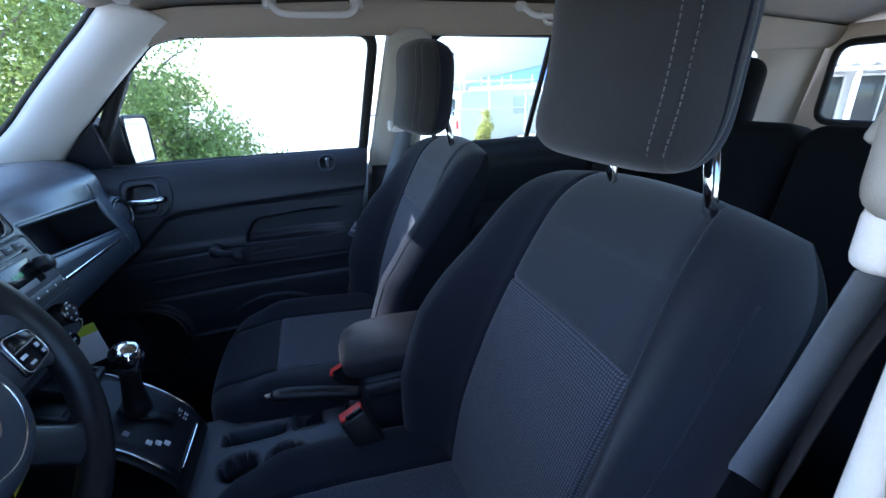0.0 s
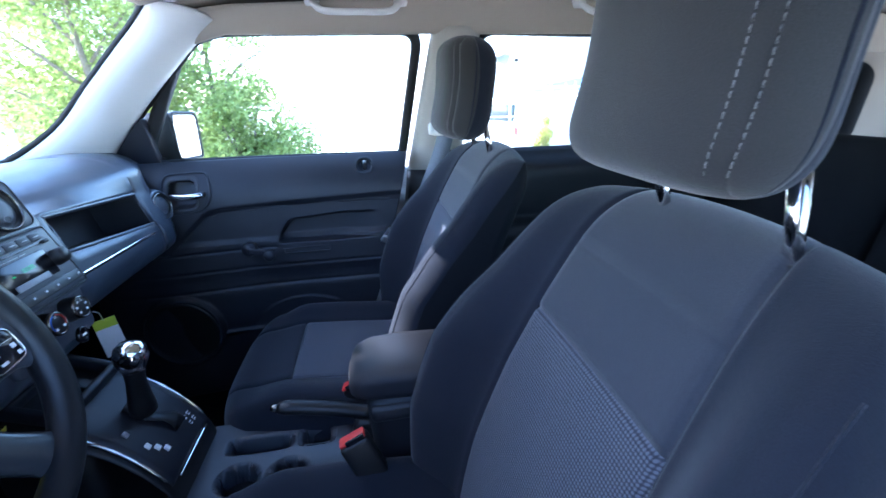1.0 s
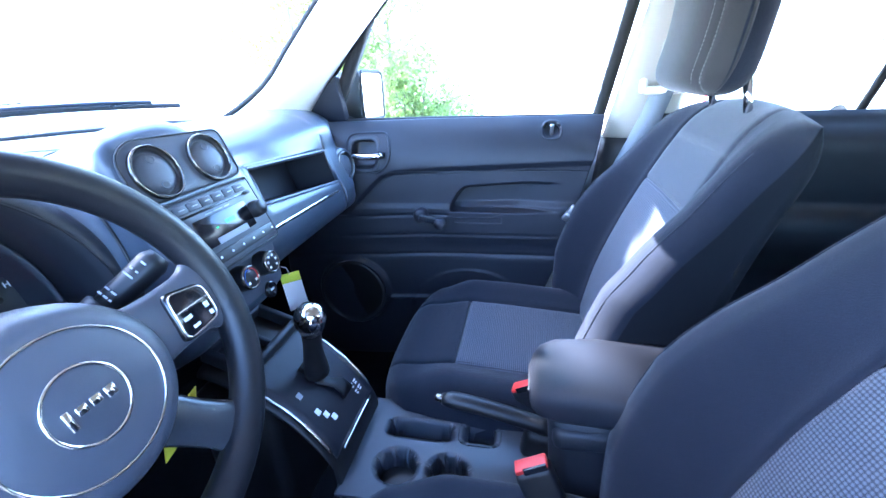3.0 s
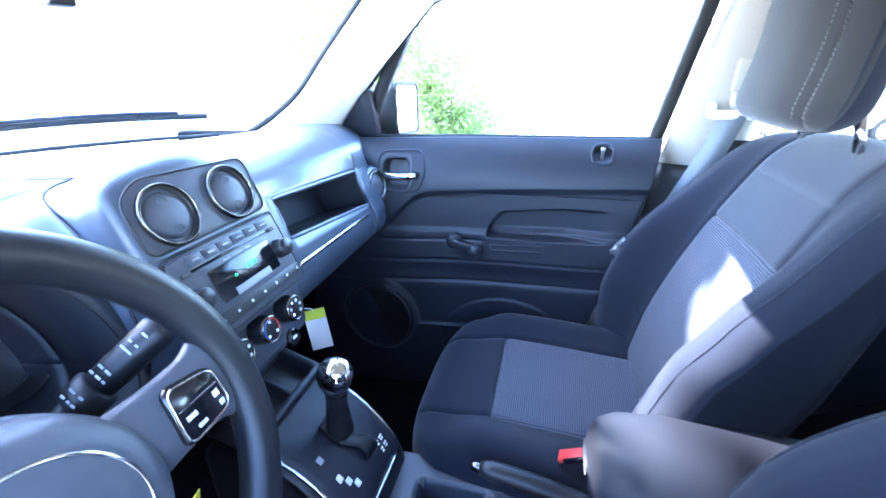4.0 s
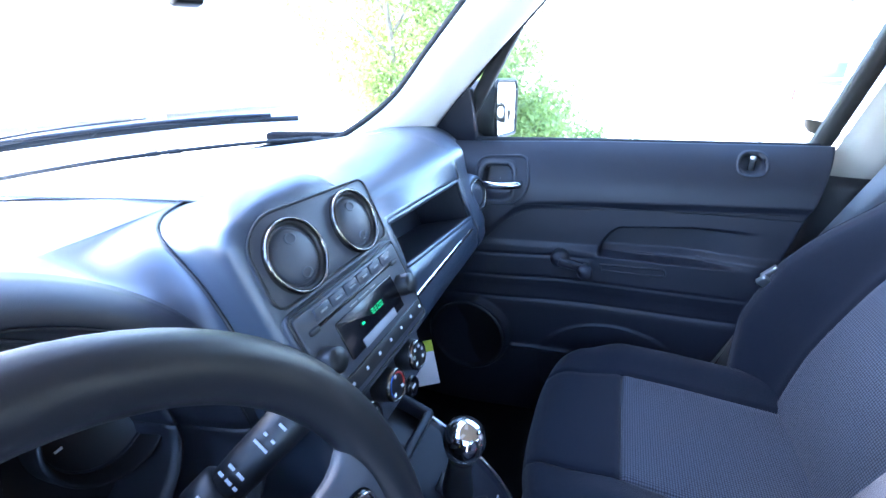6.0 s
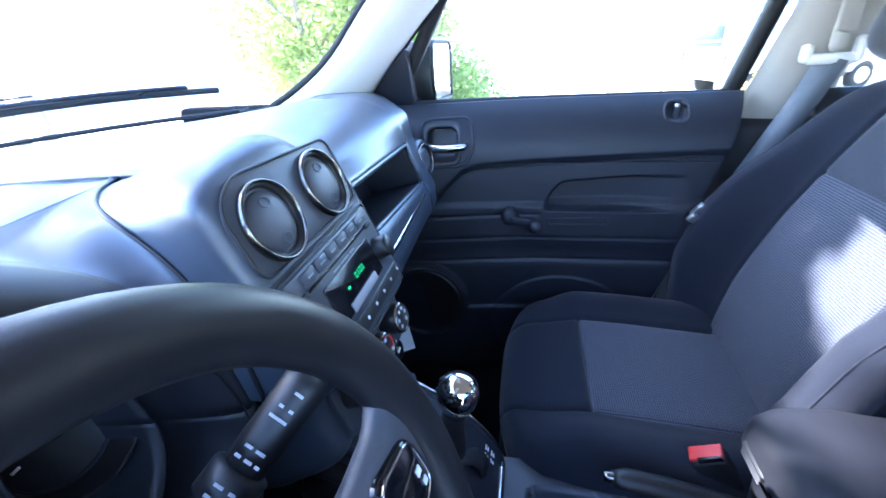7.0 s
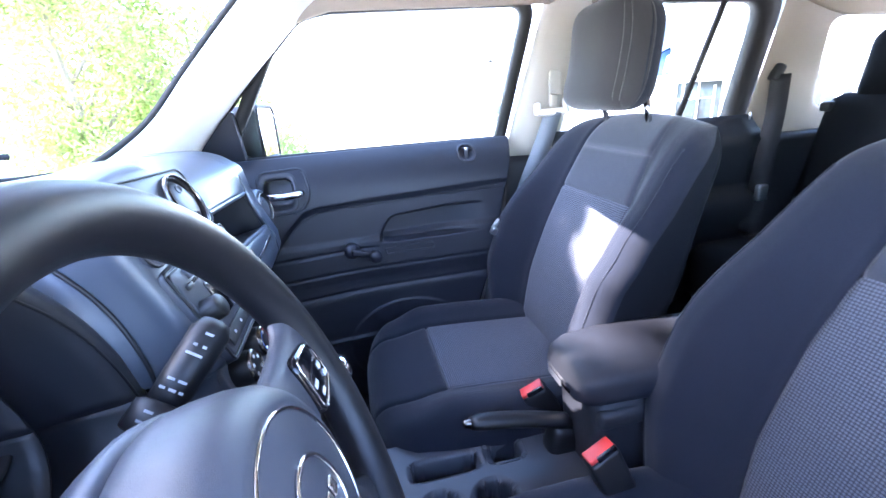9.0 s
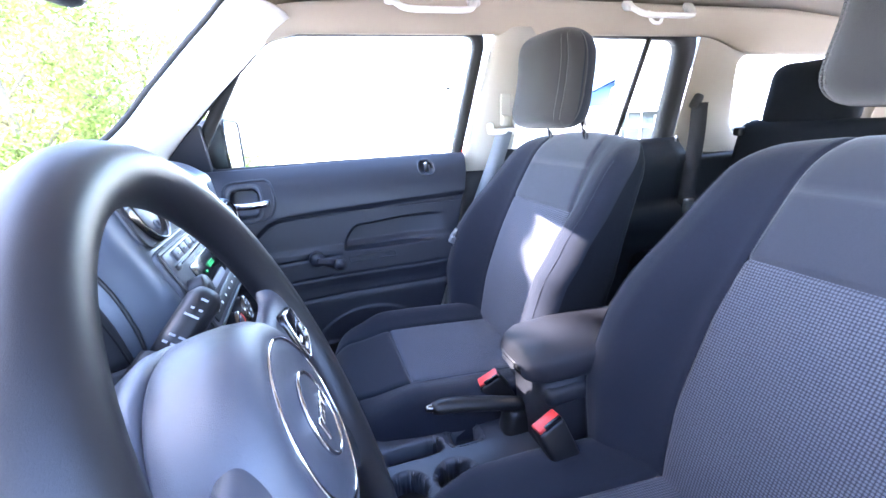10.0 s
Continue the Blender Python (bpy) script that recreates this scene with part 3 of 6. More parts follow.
def front_door(sign):
    side = "passenger" if sign > 0 else "driver"
    d = thing("front_door", "dark grey plastic front door with closed window and hand crank" if sign > 0 else "dark grey plastic driver door standing ajar", "car door")
    keep = (lambda b: b) if sign > 0 else mirrored
    if sign > 0:
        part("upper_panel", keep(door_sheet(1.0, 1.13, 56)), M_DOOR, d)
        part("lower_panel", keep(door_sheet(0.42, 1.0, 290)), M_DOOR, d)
    else:
        part("trim_panel", mirrored(sheet(lambda u, v: (-0.76 + (rear_edge(0.42 + 0.71 * v) + 0.76) * u, 0.655 + 0.05 * ease(v, 0.9, 1.0), 0.42 + 0.71 * v), steps(0, 1, 12), steps(0, 1, 20), -0.012)), M_DOOR, d)
    out = grow(FRONT_GLASS, 0.026)
    part("window_frame", keep(frame_ring(out, FRONT_GLASS, side_y, 0.03)), M_RUBBER, d, "black rubber window frame")
    part("belt_seal", keep(tube([(-0.70, 0.706, 1.124), (-0.3, 0.708, 1.126), (0.10, 0.712, 1.124)], 0.007, 8)), M_RUBBER, d)
    if sign > 0:
        p = part("pane", glass_pane(FRONT_GLASS, side_y), M_GLASS, d, "clear side window glass", smooth=False)
        p.visible_shadow = False
    # sail cover in front of the glass
    sail = prism(rounded([(-0.74, 1.12), (-0.575, 1.12), (-0.578, 1.250)], 0.012), 0.0, 0.03, 0.004)
    for v in sail.verts:
        v.co.y += side_y(v.co.z) - 0.022
    part("sail_cover", keep(sail), M_DOOR, d, "black plastic corner cover")
    if sign < 0:
        hinge = Vector((-0.76, -0.66, 0))
        d.matrix_world = Matrix.Translation(hinge) @ pose(0, 0, 0, 0, 0, -12) @ Matrix.Translation(-hinge)
        return d
    # inside handle in its cup and bezel
    ring = rounded([(-0.546, 1.100), (-0.437, 1.102), (-0.427, 1.040), (-0.450, 1.003), (-0.546, 1.000)], [0.022, 0.022, 0.02, 0.02, 0.022], 6)
    crease = [(x, lerp(x, [(-0.56, 0.88), (-0.50, 0.94), (-0.455, 0.982), (-0.42, 0.992), (0.06, 1.013)])) for x in steps(-0.52, 0.06, 60)]
    part("crease_seam", tube(smooth_line([(x, door_y(x, z - 0.004) + 0.0002, z - 0.004) for x, z in crease[::5]], 6), 0.0013, 6), M_BLACK, d)
    part("handle_bezel", tube([(x, door_y(x, z) - 0.0005, z) for x, z in ring], 0.0034, 8, True), M_DOOR, d)
    # the recess's shade comes from a darker plastic
    part("handle_cup", cup(HANDLE_CUP, 0.036), M_SHADED, d)
    h = part("door_handle", tube(smooth_line([(-0.529, 0.594, 1.046), (-0.515, 0.586, 1.046), (-0.49, 0.584, 1.045), (-0.46, 0.586, 1.046), (-0.443, 0.592, 1.047)], 5), [0.005, 0.007] + [0.0085] * 17 + [0.007, 0.005], 12, flat=0.62, up=(0, 1, 0)), M_CHROME, d, "chrome door handle")
    part("pivot", rbox((-0.450, 0.604, 1.047), (0.018, 0.026, 0.014), 0.004), M_BLACK, h)
    part("pull_lip", tube([(x, door_y(x, 0.903) - 0.001, 0.8985) for x in steps(-0.250, -0.155, 12)], 0.0026, 8), M_DOOR, d)
    low_lip = rounded([(-0.262, 0.874), (-0.132, 0.878), (-0.130, 0.862), (-0.258, 0.860)], [0.002, 0.006, 0.006, 0.002], 4)
    part("pull_pocket", tube([(x, door_y(x, z) - 0.0003, z) for x, z in low_lip], 0.0022, 8, True), M_DOOR, d)
    # crank
    c = part("window_crank", join(lathe([(0, -0.005), (0.020, -0.005), (0.020, 0.012), (0.016, 0.022), (0, 0.025)], pose(-0.347, 0.590, 0.888, 90, 0, 0), 24),
                                  rbox((-0.318, 0.570, 0.881), (0.062, 0.011, 0.019), 0.005, (0, 14, 6))), M_DOOR, d, "dark plastic window crank")
    part("knob", lathe([(0, -0.012), (0.010, -0.012), (0.012, 0.0), (0.015, 0.006), (0.016, 0.018), (0.012, 0.026), (0, 0.028)], pose(-0.290, 0.572, 0.874, 90, 0, 0), 20), M_DOOR, c)
    # lock
    part("lock_cup", cup(LOCK_CUP, 0.016), M_DOOR, d)
    part("lock_button", lathe([(0, 0), (0.0045, 0), (0.0045, 0.020), (0.0055, 0.022), (0.005, 0.027), (0, 0.028)], pose(-0.011, door_y(-0.011, 1.10) + 0.006, 1.084), 14), M_SATIN, d, "small satin lock button")
    part("speaker_grille", lathe([(0.0, 0.0), (0.085, 0.0), (0.092, 0.006), (0.096, 0.002)], pose(-0.56, door_y(-0.56, 0.655) + 0.0, 0.655, 90, 0, 0), 40), M_BLACK, d, "round black loudspeaker grille")
    return d


def side_mirror():
    m = thing("side_mirror", "black door mirror with pale glass outside the window", "door mirror")
    poly = rounded([(-0.030, -0.066), (0.092, -0.070), (0.096, 0.050), (0.085, 0.066), (-0.030, 0.070)], 0.014, 5)
    base = Matrix.Translation((-0.535, 0.765, 1.188)) @ pose(0, 0, 0, 0, 0, 80)
    part("housing", moved(prism(poly, 0.0, 0.09, 0.005), base), M_BLACK, m)
    glass = part("mirror_glass", moved(prism([(0.033 + (x - 0.033) * 0.90, z * 0.89) for x, z in poly], -0.004, 0.004), base), M_MIRROR, m, "silvered mirror glass", smooth=False)
    part("frame", moved(tube([(0.033 + (x - 0.033) * 0.97, -0.003, z * 0.97) for x, z in poly], 0.0045, 8, True), base), M_BLACK, m)
    part("arm", rbox((-0.60, 0.735, 1.12), (0.06, 0.08, 0.03), 0.012), M_BLACK, m)
    return m


front_door(1)
front_door(-1)


def rear_door(sign):
    d = thing("rear_door", "dark rear door with split side window", "car door")
    keep = (lambda b: b) if sign > 0 else mirrored
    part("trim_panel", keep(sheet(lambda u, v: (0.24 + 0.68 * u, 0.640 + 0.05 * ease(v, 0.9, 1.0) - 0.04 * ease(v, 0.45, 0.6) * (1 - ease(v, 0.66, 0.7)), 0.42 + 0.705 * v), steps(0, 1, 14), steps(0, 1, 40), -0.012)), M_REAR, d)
    part("window_frame", keep(frame_ring(grow(REAR_GLASS, 0.062), REAR_GLASS, lambda z: side_y(z) - 0.006, 0.036)), M_RUBBER, d, "black rubber window frame")
    p = part("pane", keep(glass_pane(REAR_GLASS, side_y)), M_GLASS, d, "clear side window glass", smooth=False)
    p.visible_shadow = False
    part("division_bar", keep(tube([(0.686, side_y(1.12) + 0.006, 1.12), (0.718, side_y(1.436) + 0.006, 1.436)], 0.009, 8)), M_RUBBER, d, "black window division bar")
    part("lock_button", keep(lathe([(0, 0), (0.0045, 0), (0.0045, 0.02), (0, 0.022)], pose(0.90, 0.665, 1.115), 12)), M_SATIN, d)
    return d


rear_door(1)
rear_door(-1)
side_mirror()


# ---- seats ----
def sg(x):
    return 1 if x > 0 else -1


def uv_grid(bm, us, vs, uvf):
    layer = bm.loops.layers.uv.new("UVMap")
    for f in bm.faces:
        for lo in f.loops:
            lo[layer].uv = uvf(lo.vert.co)


def seat(yc, x0, head, label, cy):
    """A bucket seat. x0: shift backwards; head: the middle of its headrest; cy: the cushion's middle."""
    st = thing("car_seat", label, "car seat", "front seats")
    H, S0 = 0.548, -0.08
    line = smooth_line([(x0 + a, 0, z) for a, z in ((0.064, 0.603), (0.060, 0.68), (0.092, 0.82), (0.148, 0.97), (0.203, 1.09), (0.268, 1.206))], 10)
    reach = [0.0]
    for p, q in zip(line, line[1:]):
        reach.append(reach[-1] + (q - p).length)
    reach = [S0 + (H - S0) * r / reach[-1] for r in reach]

    def spine(s):
        """A point on the backrest's middle line, the way up it and the way out of it."""
        i = max(0, min(len(line) - 2, int(np.searchsorted(reach, s)) - 1))
        t = (s - reach[i]) / (reach[i + 1] - reach[i])
        up = (line[min(i + 2, len(line) - 1)] - line[max(i - 1, 0)]).normalized()
        return line[i].lerp(line[i + 1], t) + Vector((0, yc, 0)), up, Vector((-up.z, 0, up.x))

    def half(s):
        w = lerp(s, [(-0.1, 0.215), (0.0, 0.235), (0.12, 0.262), (0.26, 0.262), (0.36, 0.244), (0.44, 0.229), (H, 0.216)])
        q = max(0.0, (s - 0.40) / (H - 0.40))
        return w * (1 - 0.16 * q ** 4)

    def depth(u, s):
        a = abs(u)
        bol = lerp(s, [(-0.1, 0.040), (0.0, 0.056), (0.1, 0.076), (0.22, 0.076), (0.30, 0.056), (0.36, 0.034), (0.46, 0.012), (H, 0.0)])
        d = bol * ease(a, 0.55, 0.82) - 0.010 * (1 - a * a)
        d -= 0.045 * (1 - max(0.0, 1 - (max(0, a - 0.86) / 0.14) ** 2.2) ** (1 / 2.2))
        q = max(0.0, (s - (H - 0.10)) / 0.10)
        edge = -0.055
        k = math.sqrt(max(0.0, 1 - q ** 2.2))
        return edge + (d - edge) * k

    def back_depth(u, s):
        a = abs(u)
        d = -0.055 - (0.075 - 0.03 * s / H) * math.sqrt(max(0.0, 1 - a ** 3))
        q = max(0.0, (s - (H - 0.08)) / 0.08)
        return -0.055 + (d + 0.055) * math.sqrt(max(0.0, 1 - q ** 2.2))

    def P(u, s, front=True, groove=0.0):
        d = (depth(u, s) if front else back_depth(u, s)) - groove
        drop = 0.02 * u * u * ease(s, H - 0.12, H)
        q, up, out = spine(s)
        return q - up * drop + out * d + Vector((0, u * half(s), 0))

    SU, SS = 0.53, 0.350

    def groove(u, s, center):
        g = 0.0
        w = half(s)
        for k in (-SU, SU):
            g += 0.006 * math.exp(-((u - k) * w / 0.0045) ** 2)
        if center:
            g += 0.004 * math.exp(-((s - SS) / 0.004) ** 2)
        return g

    def fill(us, ss, center):
        return sheet(lambda u, s: P(u, s, True, groove(u, s, center)), us, ss)

    def dense(a, b, n, marks):
        """Even steps with extra ones close to the seams."""
        out = set(round(x, 5) for x in steps(a, b, n))
        for m in marks:
            for k in (-0.03, -0.02, -0.012, -0.006, 0, 0.006, 0.012, 0.02, 0.03):
                if a <= m + k <= b:
                    out.add(round(m + k, 5))
        return sorted(out)

    top_s = [H - 0.10 * (1 - math.sin(0.5 * math.pi * k / 10)) for k in range(11)]
    low_s = dense(-0.08, H - 0.10, 44, ())[:-1] + top_s
    back = part("backrest", sheet(lambda u, s: P(u, s, False), [math.sin(0.5 * math.pi * k / 14) for k in range(-14, 15)], low_s), M_BENCH, st)
    us_mid = dense(-SU, SU, 16, (-SU, SU))
    ins_s = dense(-0.08, SS, 30, (SS,))
    bm = fill(us_mid, ins_s, True)
    uv_grid(bm, None, None, lambda co: (co.y, co.z * 1.07))
    part("insert", bm, M_INSERT, back, "grey woven seat insert")
    up_s = [s for s in sorted(set(dense(SS, H - 0.10, 12, (SS,)) + top_s))]
    part("upper_panel", fill(us_mid, up_s, True), M_PANEL, back, "plain grey cloth shoulder panel")
    end = [0.82 + 0.18 * math.sin(0.5 * math.pi * k / 14) for k in range(15)]
    for k in (1, -1):
        uu = sorted(set(dense(SU, 0.82, 18, (SU,)) + end))
        uu = [k * u for u in uu] if k > 0 else sorted(k * u for u in uu)
        part("bolster", fill(uu, low_s, False), M_CLOTH, back, "dark cloth side bolster")
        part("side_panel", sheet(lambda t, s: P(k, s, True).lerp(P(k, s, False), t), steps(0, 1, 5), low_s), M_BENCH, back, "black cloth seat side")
        part("piping", tube(smooth_line([P(k * 0.93, s, True) + Vector((-0.0006, 0, 0)) for s in steps(0.0, H - 0.08, 16)], 4), 0.0011, 5), M_CLOTH, back)
    # cushion
    cx0 = x0 - 0.35

    def chalf(x):
        return lerp(x - x0, [(-0.36, 0.20), (-0.30, 0.228), (-0.1, 0.243), (0.1, 0.240)])

    def ctop(u, t):
        """t from the front lip back, in metres along the top; negative runs down the front."""
        a = abs(u)
        if t < 0.06:
            ang = (0.06 - t) / 0.06
            x = cx0 + 0.06 - 0.06 * math.sin(min(ang, 1) * math.pi / 2)
            z = 0.705 - 0.055 * (1 - math.cos(min(ang, 1) * math.pi / 2))
            if ang > 1:
                z -= (ang - 1) * 0.06
                x += (ang - 1) * 0.010
        else:
            x = cx0 + t
            z = 0.705 + 0.013 * ease(t, 0.06, 0.16) - 0.075 * max(0, t - 0.16)
        z += 0.018 * ease(a, 0.5, 0.78) * ease(t, 0.02, 0.14) - 0.005 * (1 - a * a)
        w = chalf(x)
        x += 0.035 * a ** 3 * (1 - ease(t, 0.0, 0.2))
        e = max(0.0, (a - 0.80) / 0.20)
        r = 1 - math.sqrt(max(0.0, 1 - e ** 2.2))
        return Vector((x, cy + u * w, z - 0.10 * r))

    def cgroove(u, t, center):
        p = ctop(u, t)
        g = 0.0
        for k in (-0.53, 0.53):
            g += 0.006 * math.exp(-((u - k) * 0.24 / 0.0045) ** 2)
        if center:
            g += 0.004 * math.exp(-((t - 0.155) / 0.004) ** 2)
        g += 0.004 * math.exp(-((t - 0.012) / 0.0035) ** 2)
        return p - Vector((0, 0, g))

    c = part("cushion", join(rbox((x0 - 0.11, cy, 0.575), (0.42, 0.44, 0.14), 0.05)), M_CLOTH, st)
    cu = dense(-0.53, 0.53, 14, (-0.53, 0.53))
    bm = sheet(lambda u, t: cgroove(u, t, True), cu, dense(0.155, 0.46, 18, (0.155,)), -0.01)
    uv_grid(bm, None, None, lambda co: (co.y, co.x))
    part("insert", bm, M_INSERT, c, "grey woven cushion insert")
    part("front_panel", sheet(lambda u, t: cgroove(u, t, True), cu, dense(-0.12, 0.155, 26, (0.155, 0.012)), -0.01), M_CLOTH, c)
    cend = [0.80 + 0.20 * math.sin(0.5 * math.pi * k / 8) for k in range(9)]
    for k in (1, -1):
        uu = sorted(set(dense(0.53, 0.80, 8, (0.53,)) + cend))
        uu = uu if k > 0 else sorted(-u for u in uu)
        part("bolster", sheet(lambda u, t: cgroove(u, t, False), uu, dense(-0.12, 0.46, 40, (0.012,)), -0.01), M_CLOTH, c)
    # plastic base
    part("base", join(rbox((x0 - 0.12, yc, 0.50), (0.46, 0.42, 0.12), 0.03), rbox((x0 - 0.12, yc - 0.17, 0.445), (0.40, 0.05, 0.06), 0.01), rbox((x0 - 0.12, yc + 0.17, 0.445), (0.40, 0.05, 0.06), 0.01)), M_BLACK, st)
    for k in (1, -1):
        part("side_cover", rbox((x0 - 0.03, yc + k * 0.245, 0.565), (0.40, 0.02, 0.10), 0.009, (0, 8, 0)), M_BLACK, st)
    # headrest
    hc = Vector(head)
    hu = Vector((math.sin(radians(7)), 0, math.cos(radians(7))))
    hn = Vector((-hu.z, 0, hu.x))
    thick = 0.042 if yc < 0 else 0.054

    def hp(u, v, front):
        w = 0.116 * (1 + 0.08 * max(0, -v) ** 1.5 - 0.08 * max(0, v) ** 3)
        r = math.sqrt(max(0.0, 1 - abs(u) ** 4.6)) * math.sqrt(max(0.0, 1 - abs(v) ** 7))
        d = (0.052 if front else -thick) * r
        d += 0.012 * v * v * (1 if front else 0.4) - (0.010 if front else 0) * u * u
        y = w * u * (1 - 0.17 * abs(v) ** 5.5)
        z = 0.100 * v * (1 - 0.09 * abs(u) ** 7)
        return hc + hn * d + hu * z + Vector((0, y, 0))

    arc = [math.sin(0.5 * math.pi * k / 14) for k in range(-14, 15)]
    mid = [u for u in dense(-0.87, 0.87, 20, (-0.87, 0.87))]
    hr = part("headrest", sheet(lambda u, v: hp(u, v, False), arc, arc, -0.004), M_CLOTH, st, "dark cloth headrest")
    part("face", sheet(lambda u, v: hp(u, v, True) - hn * 0.004 * math.exp(-((abs(u) - 0.87) * 0.119 / 0.0030) ** 2), mid, arc, 0.004), M_HEAD, hr, "grey cloth headrest face")
    for k in (1, -1):
        wing = [k * (0.87 + 0.13 * math.sin(0.5 * math.pi * j / 14)) for j in range(15)]
        part("wing", sheet(lambda u, v: hp(u, v, True) - hn * 0.004 * math.exp(-((abs(u) - 0.87) * 0.119 / 0.0030) ** 2), wing if k > 0 else wing[::-1], arc, 0.004), M_HEAD, hr)
        # twin stitching on both sides of the seam
        st_bm = []
        for off in (-0.05, 0.035):
            for j in range(30):
                v0 = -0.90 + 1.80 * j / 30
                a, b = hp(k * (0.87 + off), v0, True) + hn * 0.0046, hp(k * (0.87 + off), v0 + 0.040, True) + hn * 0.0046
                st_bm.append(tube([a, a.lerp(b, 0.5) + hn * 0.0004, b], 0.0007, 5))
        tagged(part("stitching", join(*st_bm), M_STITCH, hr), kind="stuff")
        up = Vector((hc.x + 0.034, hc.y + k * 0.074 - (0.008 if yc < 0 else 0.0), 1.235))
        foot = Vector((up.x + 0.020, up.y, 1.135))
        part("post", tube([foot, up], 0.0068, 16), M_CHROME, hr, "chrome headrest post")
        cq = foot.lerp(up, 0.27 if yc < 0 else 0.20)
        part("collar", moved(lathe([(0, -0.022), (0.013, -0.022), (0.0165, -0.003), (0.015, 0.001), (0.009, 0.002), (0.0075, 0.0)], Matrix.Diagonal((0.75, 1.3, 1, 1)), 24), Matrix.Translation(cq) @ pose(0, 0, 0, 0, 6, 0)), M_BLACK, st)
    return st


seat(-0.272, 0.036, (0.271, -0.291, 1.316), "dark charcoal cloth driver seat with grey woven insert", -0.272)
seat(0.352, 0.0, (0.225, 0.380, 1.296), "dark charcoal cloth passenger seat with grey woven insert", 0.325)


def rear_bench():
    b = thing("rear_bench", "black cloth rear bench seat with headrests", "rear seat")
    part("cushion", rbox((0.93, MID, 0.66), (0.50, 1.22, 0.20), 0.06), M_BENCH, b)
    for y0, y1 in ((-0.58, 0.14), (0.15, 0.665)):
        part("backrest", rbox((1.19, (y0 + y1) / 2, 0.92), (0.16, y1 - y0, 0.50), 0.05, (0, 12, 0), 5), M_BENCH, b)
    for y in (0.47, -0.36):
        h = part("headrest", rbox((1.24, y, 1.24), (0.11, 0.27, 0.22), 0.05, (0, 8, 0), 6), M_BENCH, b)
        for k in (-0.06, 0.06):
            part("post", tube([(1.22, y + k, 1.10), (1.24, y + k, 1.20)], 0.006, 10), M_CHROME, h)
    part("latch", rbox((1.16, 0.635, 1.135), (0.05, 0.03, 0.03), 0.008), M_BLACK, b)
    return b


rear_bench()


# ---- dashboard ----
def dash_profile(y):
    """(x, z) from the windshield down to the underside, at y."""
    end = ease(abs(y - MID), 0.47, 0.63)
    k = max(0.0, min(1.0, (y - 0.13) / 0.33))
    sh = -0.06 * end
    lo = -0.01 * end
    return [(ws_base_x(y) + 0.015, 1.128), (min(ws_base_x(y) + 0.09, -0.74 + sh), 1.143), (-0.74 + sh, 1.166 + lo), (-0.64 + sh, 1.168 + lo), (-0.595 + sh, 1.158 + lo), (-0.568 + sh, 1.142 + lo), (-0.552 + sh, 1.126 + lo),
            (-0.522 - 0.023 * k + sh, 1.114 - 0.029 * k), (-0.500 - 0.018 * k + sh, 1.054 - 0.043 * k), (-0.487 - 0.022 * k + sh, 1.008 - 0.016 * k), (-0.486 - 0.02 * k + sh, 0.975), (-0.52 + sh, 0.938), (-0.65 + sh, 0.905), (-0.95, 0.86)]


def dash_pt(s, y):
    p = dash_profile(y)
    i = min(int(s), len(p) - 2)
    t = s - i
    g = lambda k: Vector((p[max(0, min(len(p) - 1, k))][0], 0, p[max(0, min(len(p) - 1, k))][1]))
    if i in (6, 7, 8):
        q = g(i).lerp(g(i + 1), t)
    else:
        a, b, c, d = g(i - 1), g(i), g(i + 1), g(i + 2)
        q = 0.5 * (2 * b + (c - a) * t + (2 * a - 5 * b + 4 * c - d) * t * t + (3 * b - a - 3 * c + d) * t ** 3)
    return (q.x, y, q.z)


dash = thing("dashboard", "dark grey moulded plastic dashboard with open shelf", "dashboard")
ss = sorted(set([round(k * 0.2, 3) for k in range(0, 36)] + [7, 7.05, 7.95, 8, 8.5, 9] + [9 + 0.25 * k for k in range(17)]))
ys = sorted(set(steps(0.0, 0.10, 8) + steps(0.10, 0.46, 24) + [0.132, 0.138] + steps(0.46, 0.665, 14)))
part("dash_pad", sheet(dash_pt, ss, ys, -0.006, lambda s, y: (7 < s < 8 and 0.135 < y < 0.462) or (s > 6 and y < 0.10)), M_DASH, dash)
CC = (-0.304, 1.015)         # the middle of the gauges, along y and z


TOP_LINE = sorted((dash_pt(k * 0.2, 0.0)[0], dash_pt(k * 0.2, 0.0)[2]) for k in range(31))


def brow_z(y):
    """Height of the dash's near edge: an arch over the gauges."""
    y = min(y, -0.14)
    c = min(1.0, abs(y - CC[0]) / (0.190 * 1.13))
    return max(1.03, CC[1] + 0.180 * 1.13 * math.sqrt(1 - c * c))


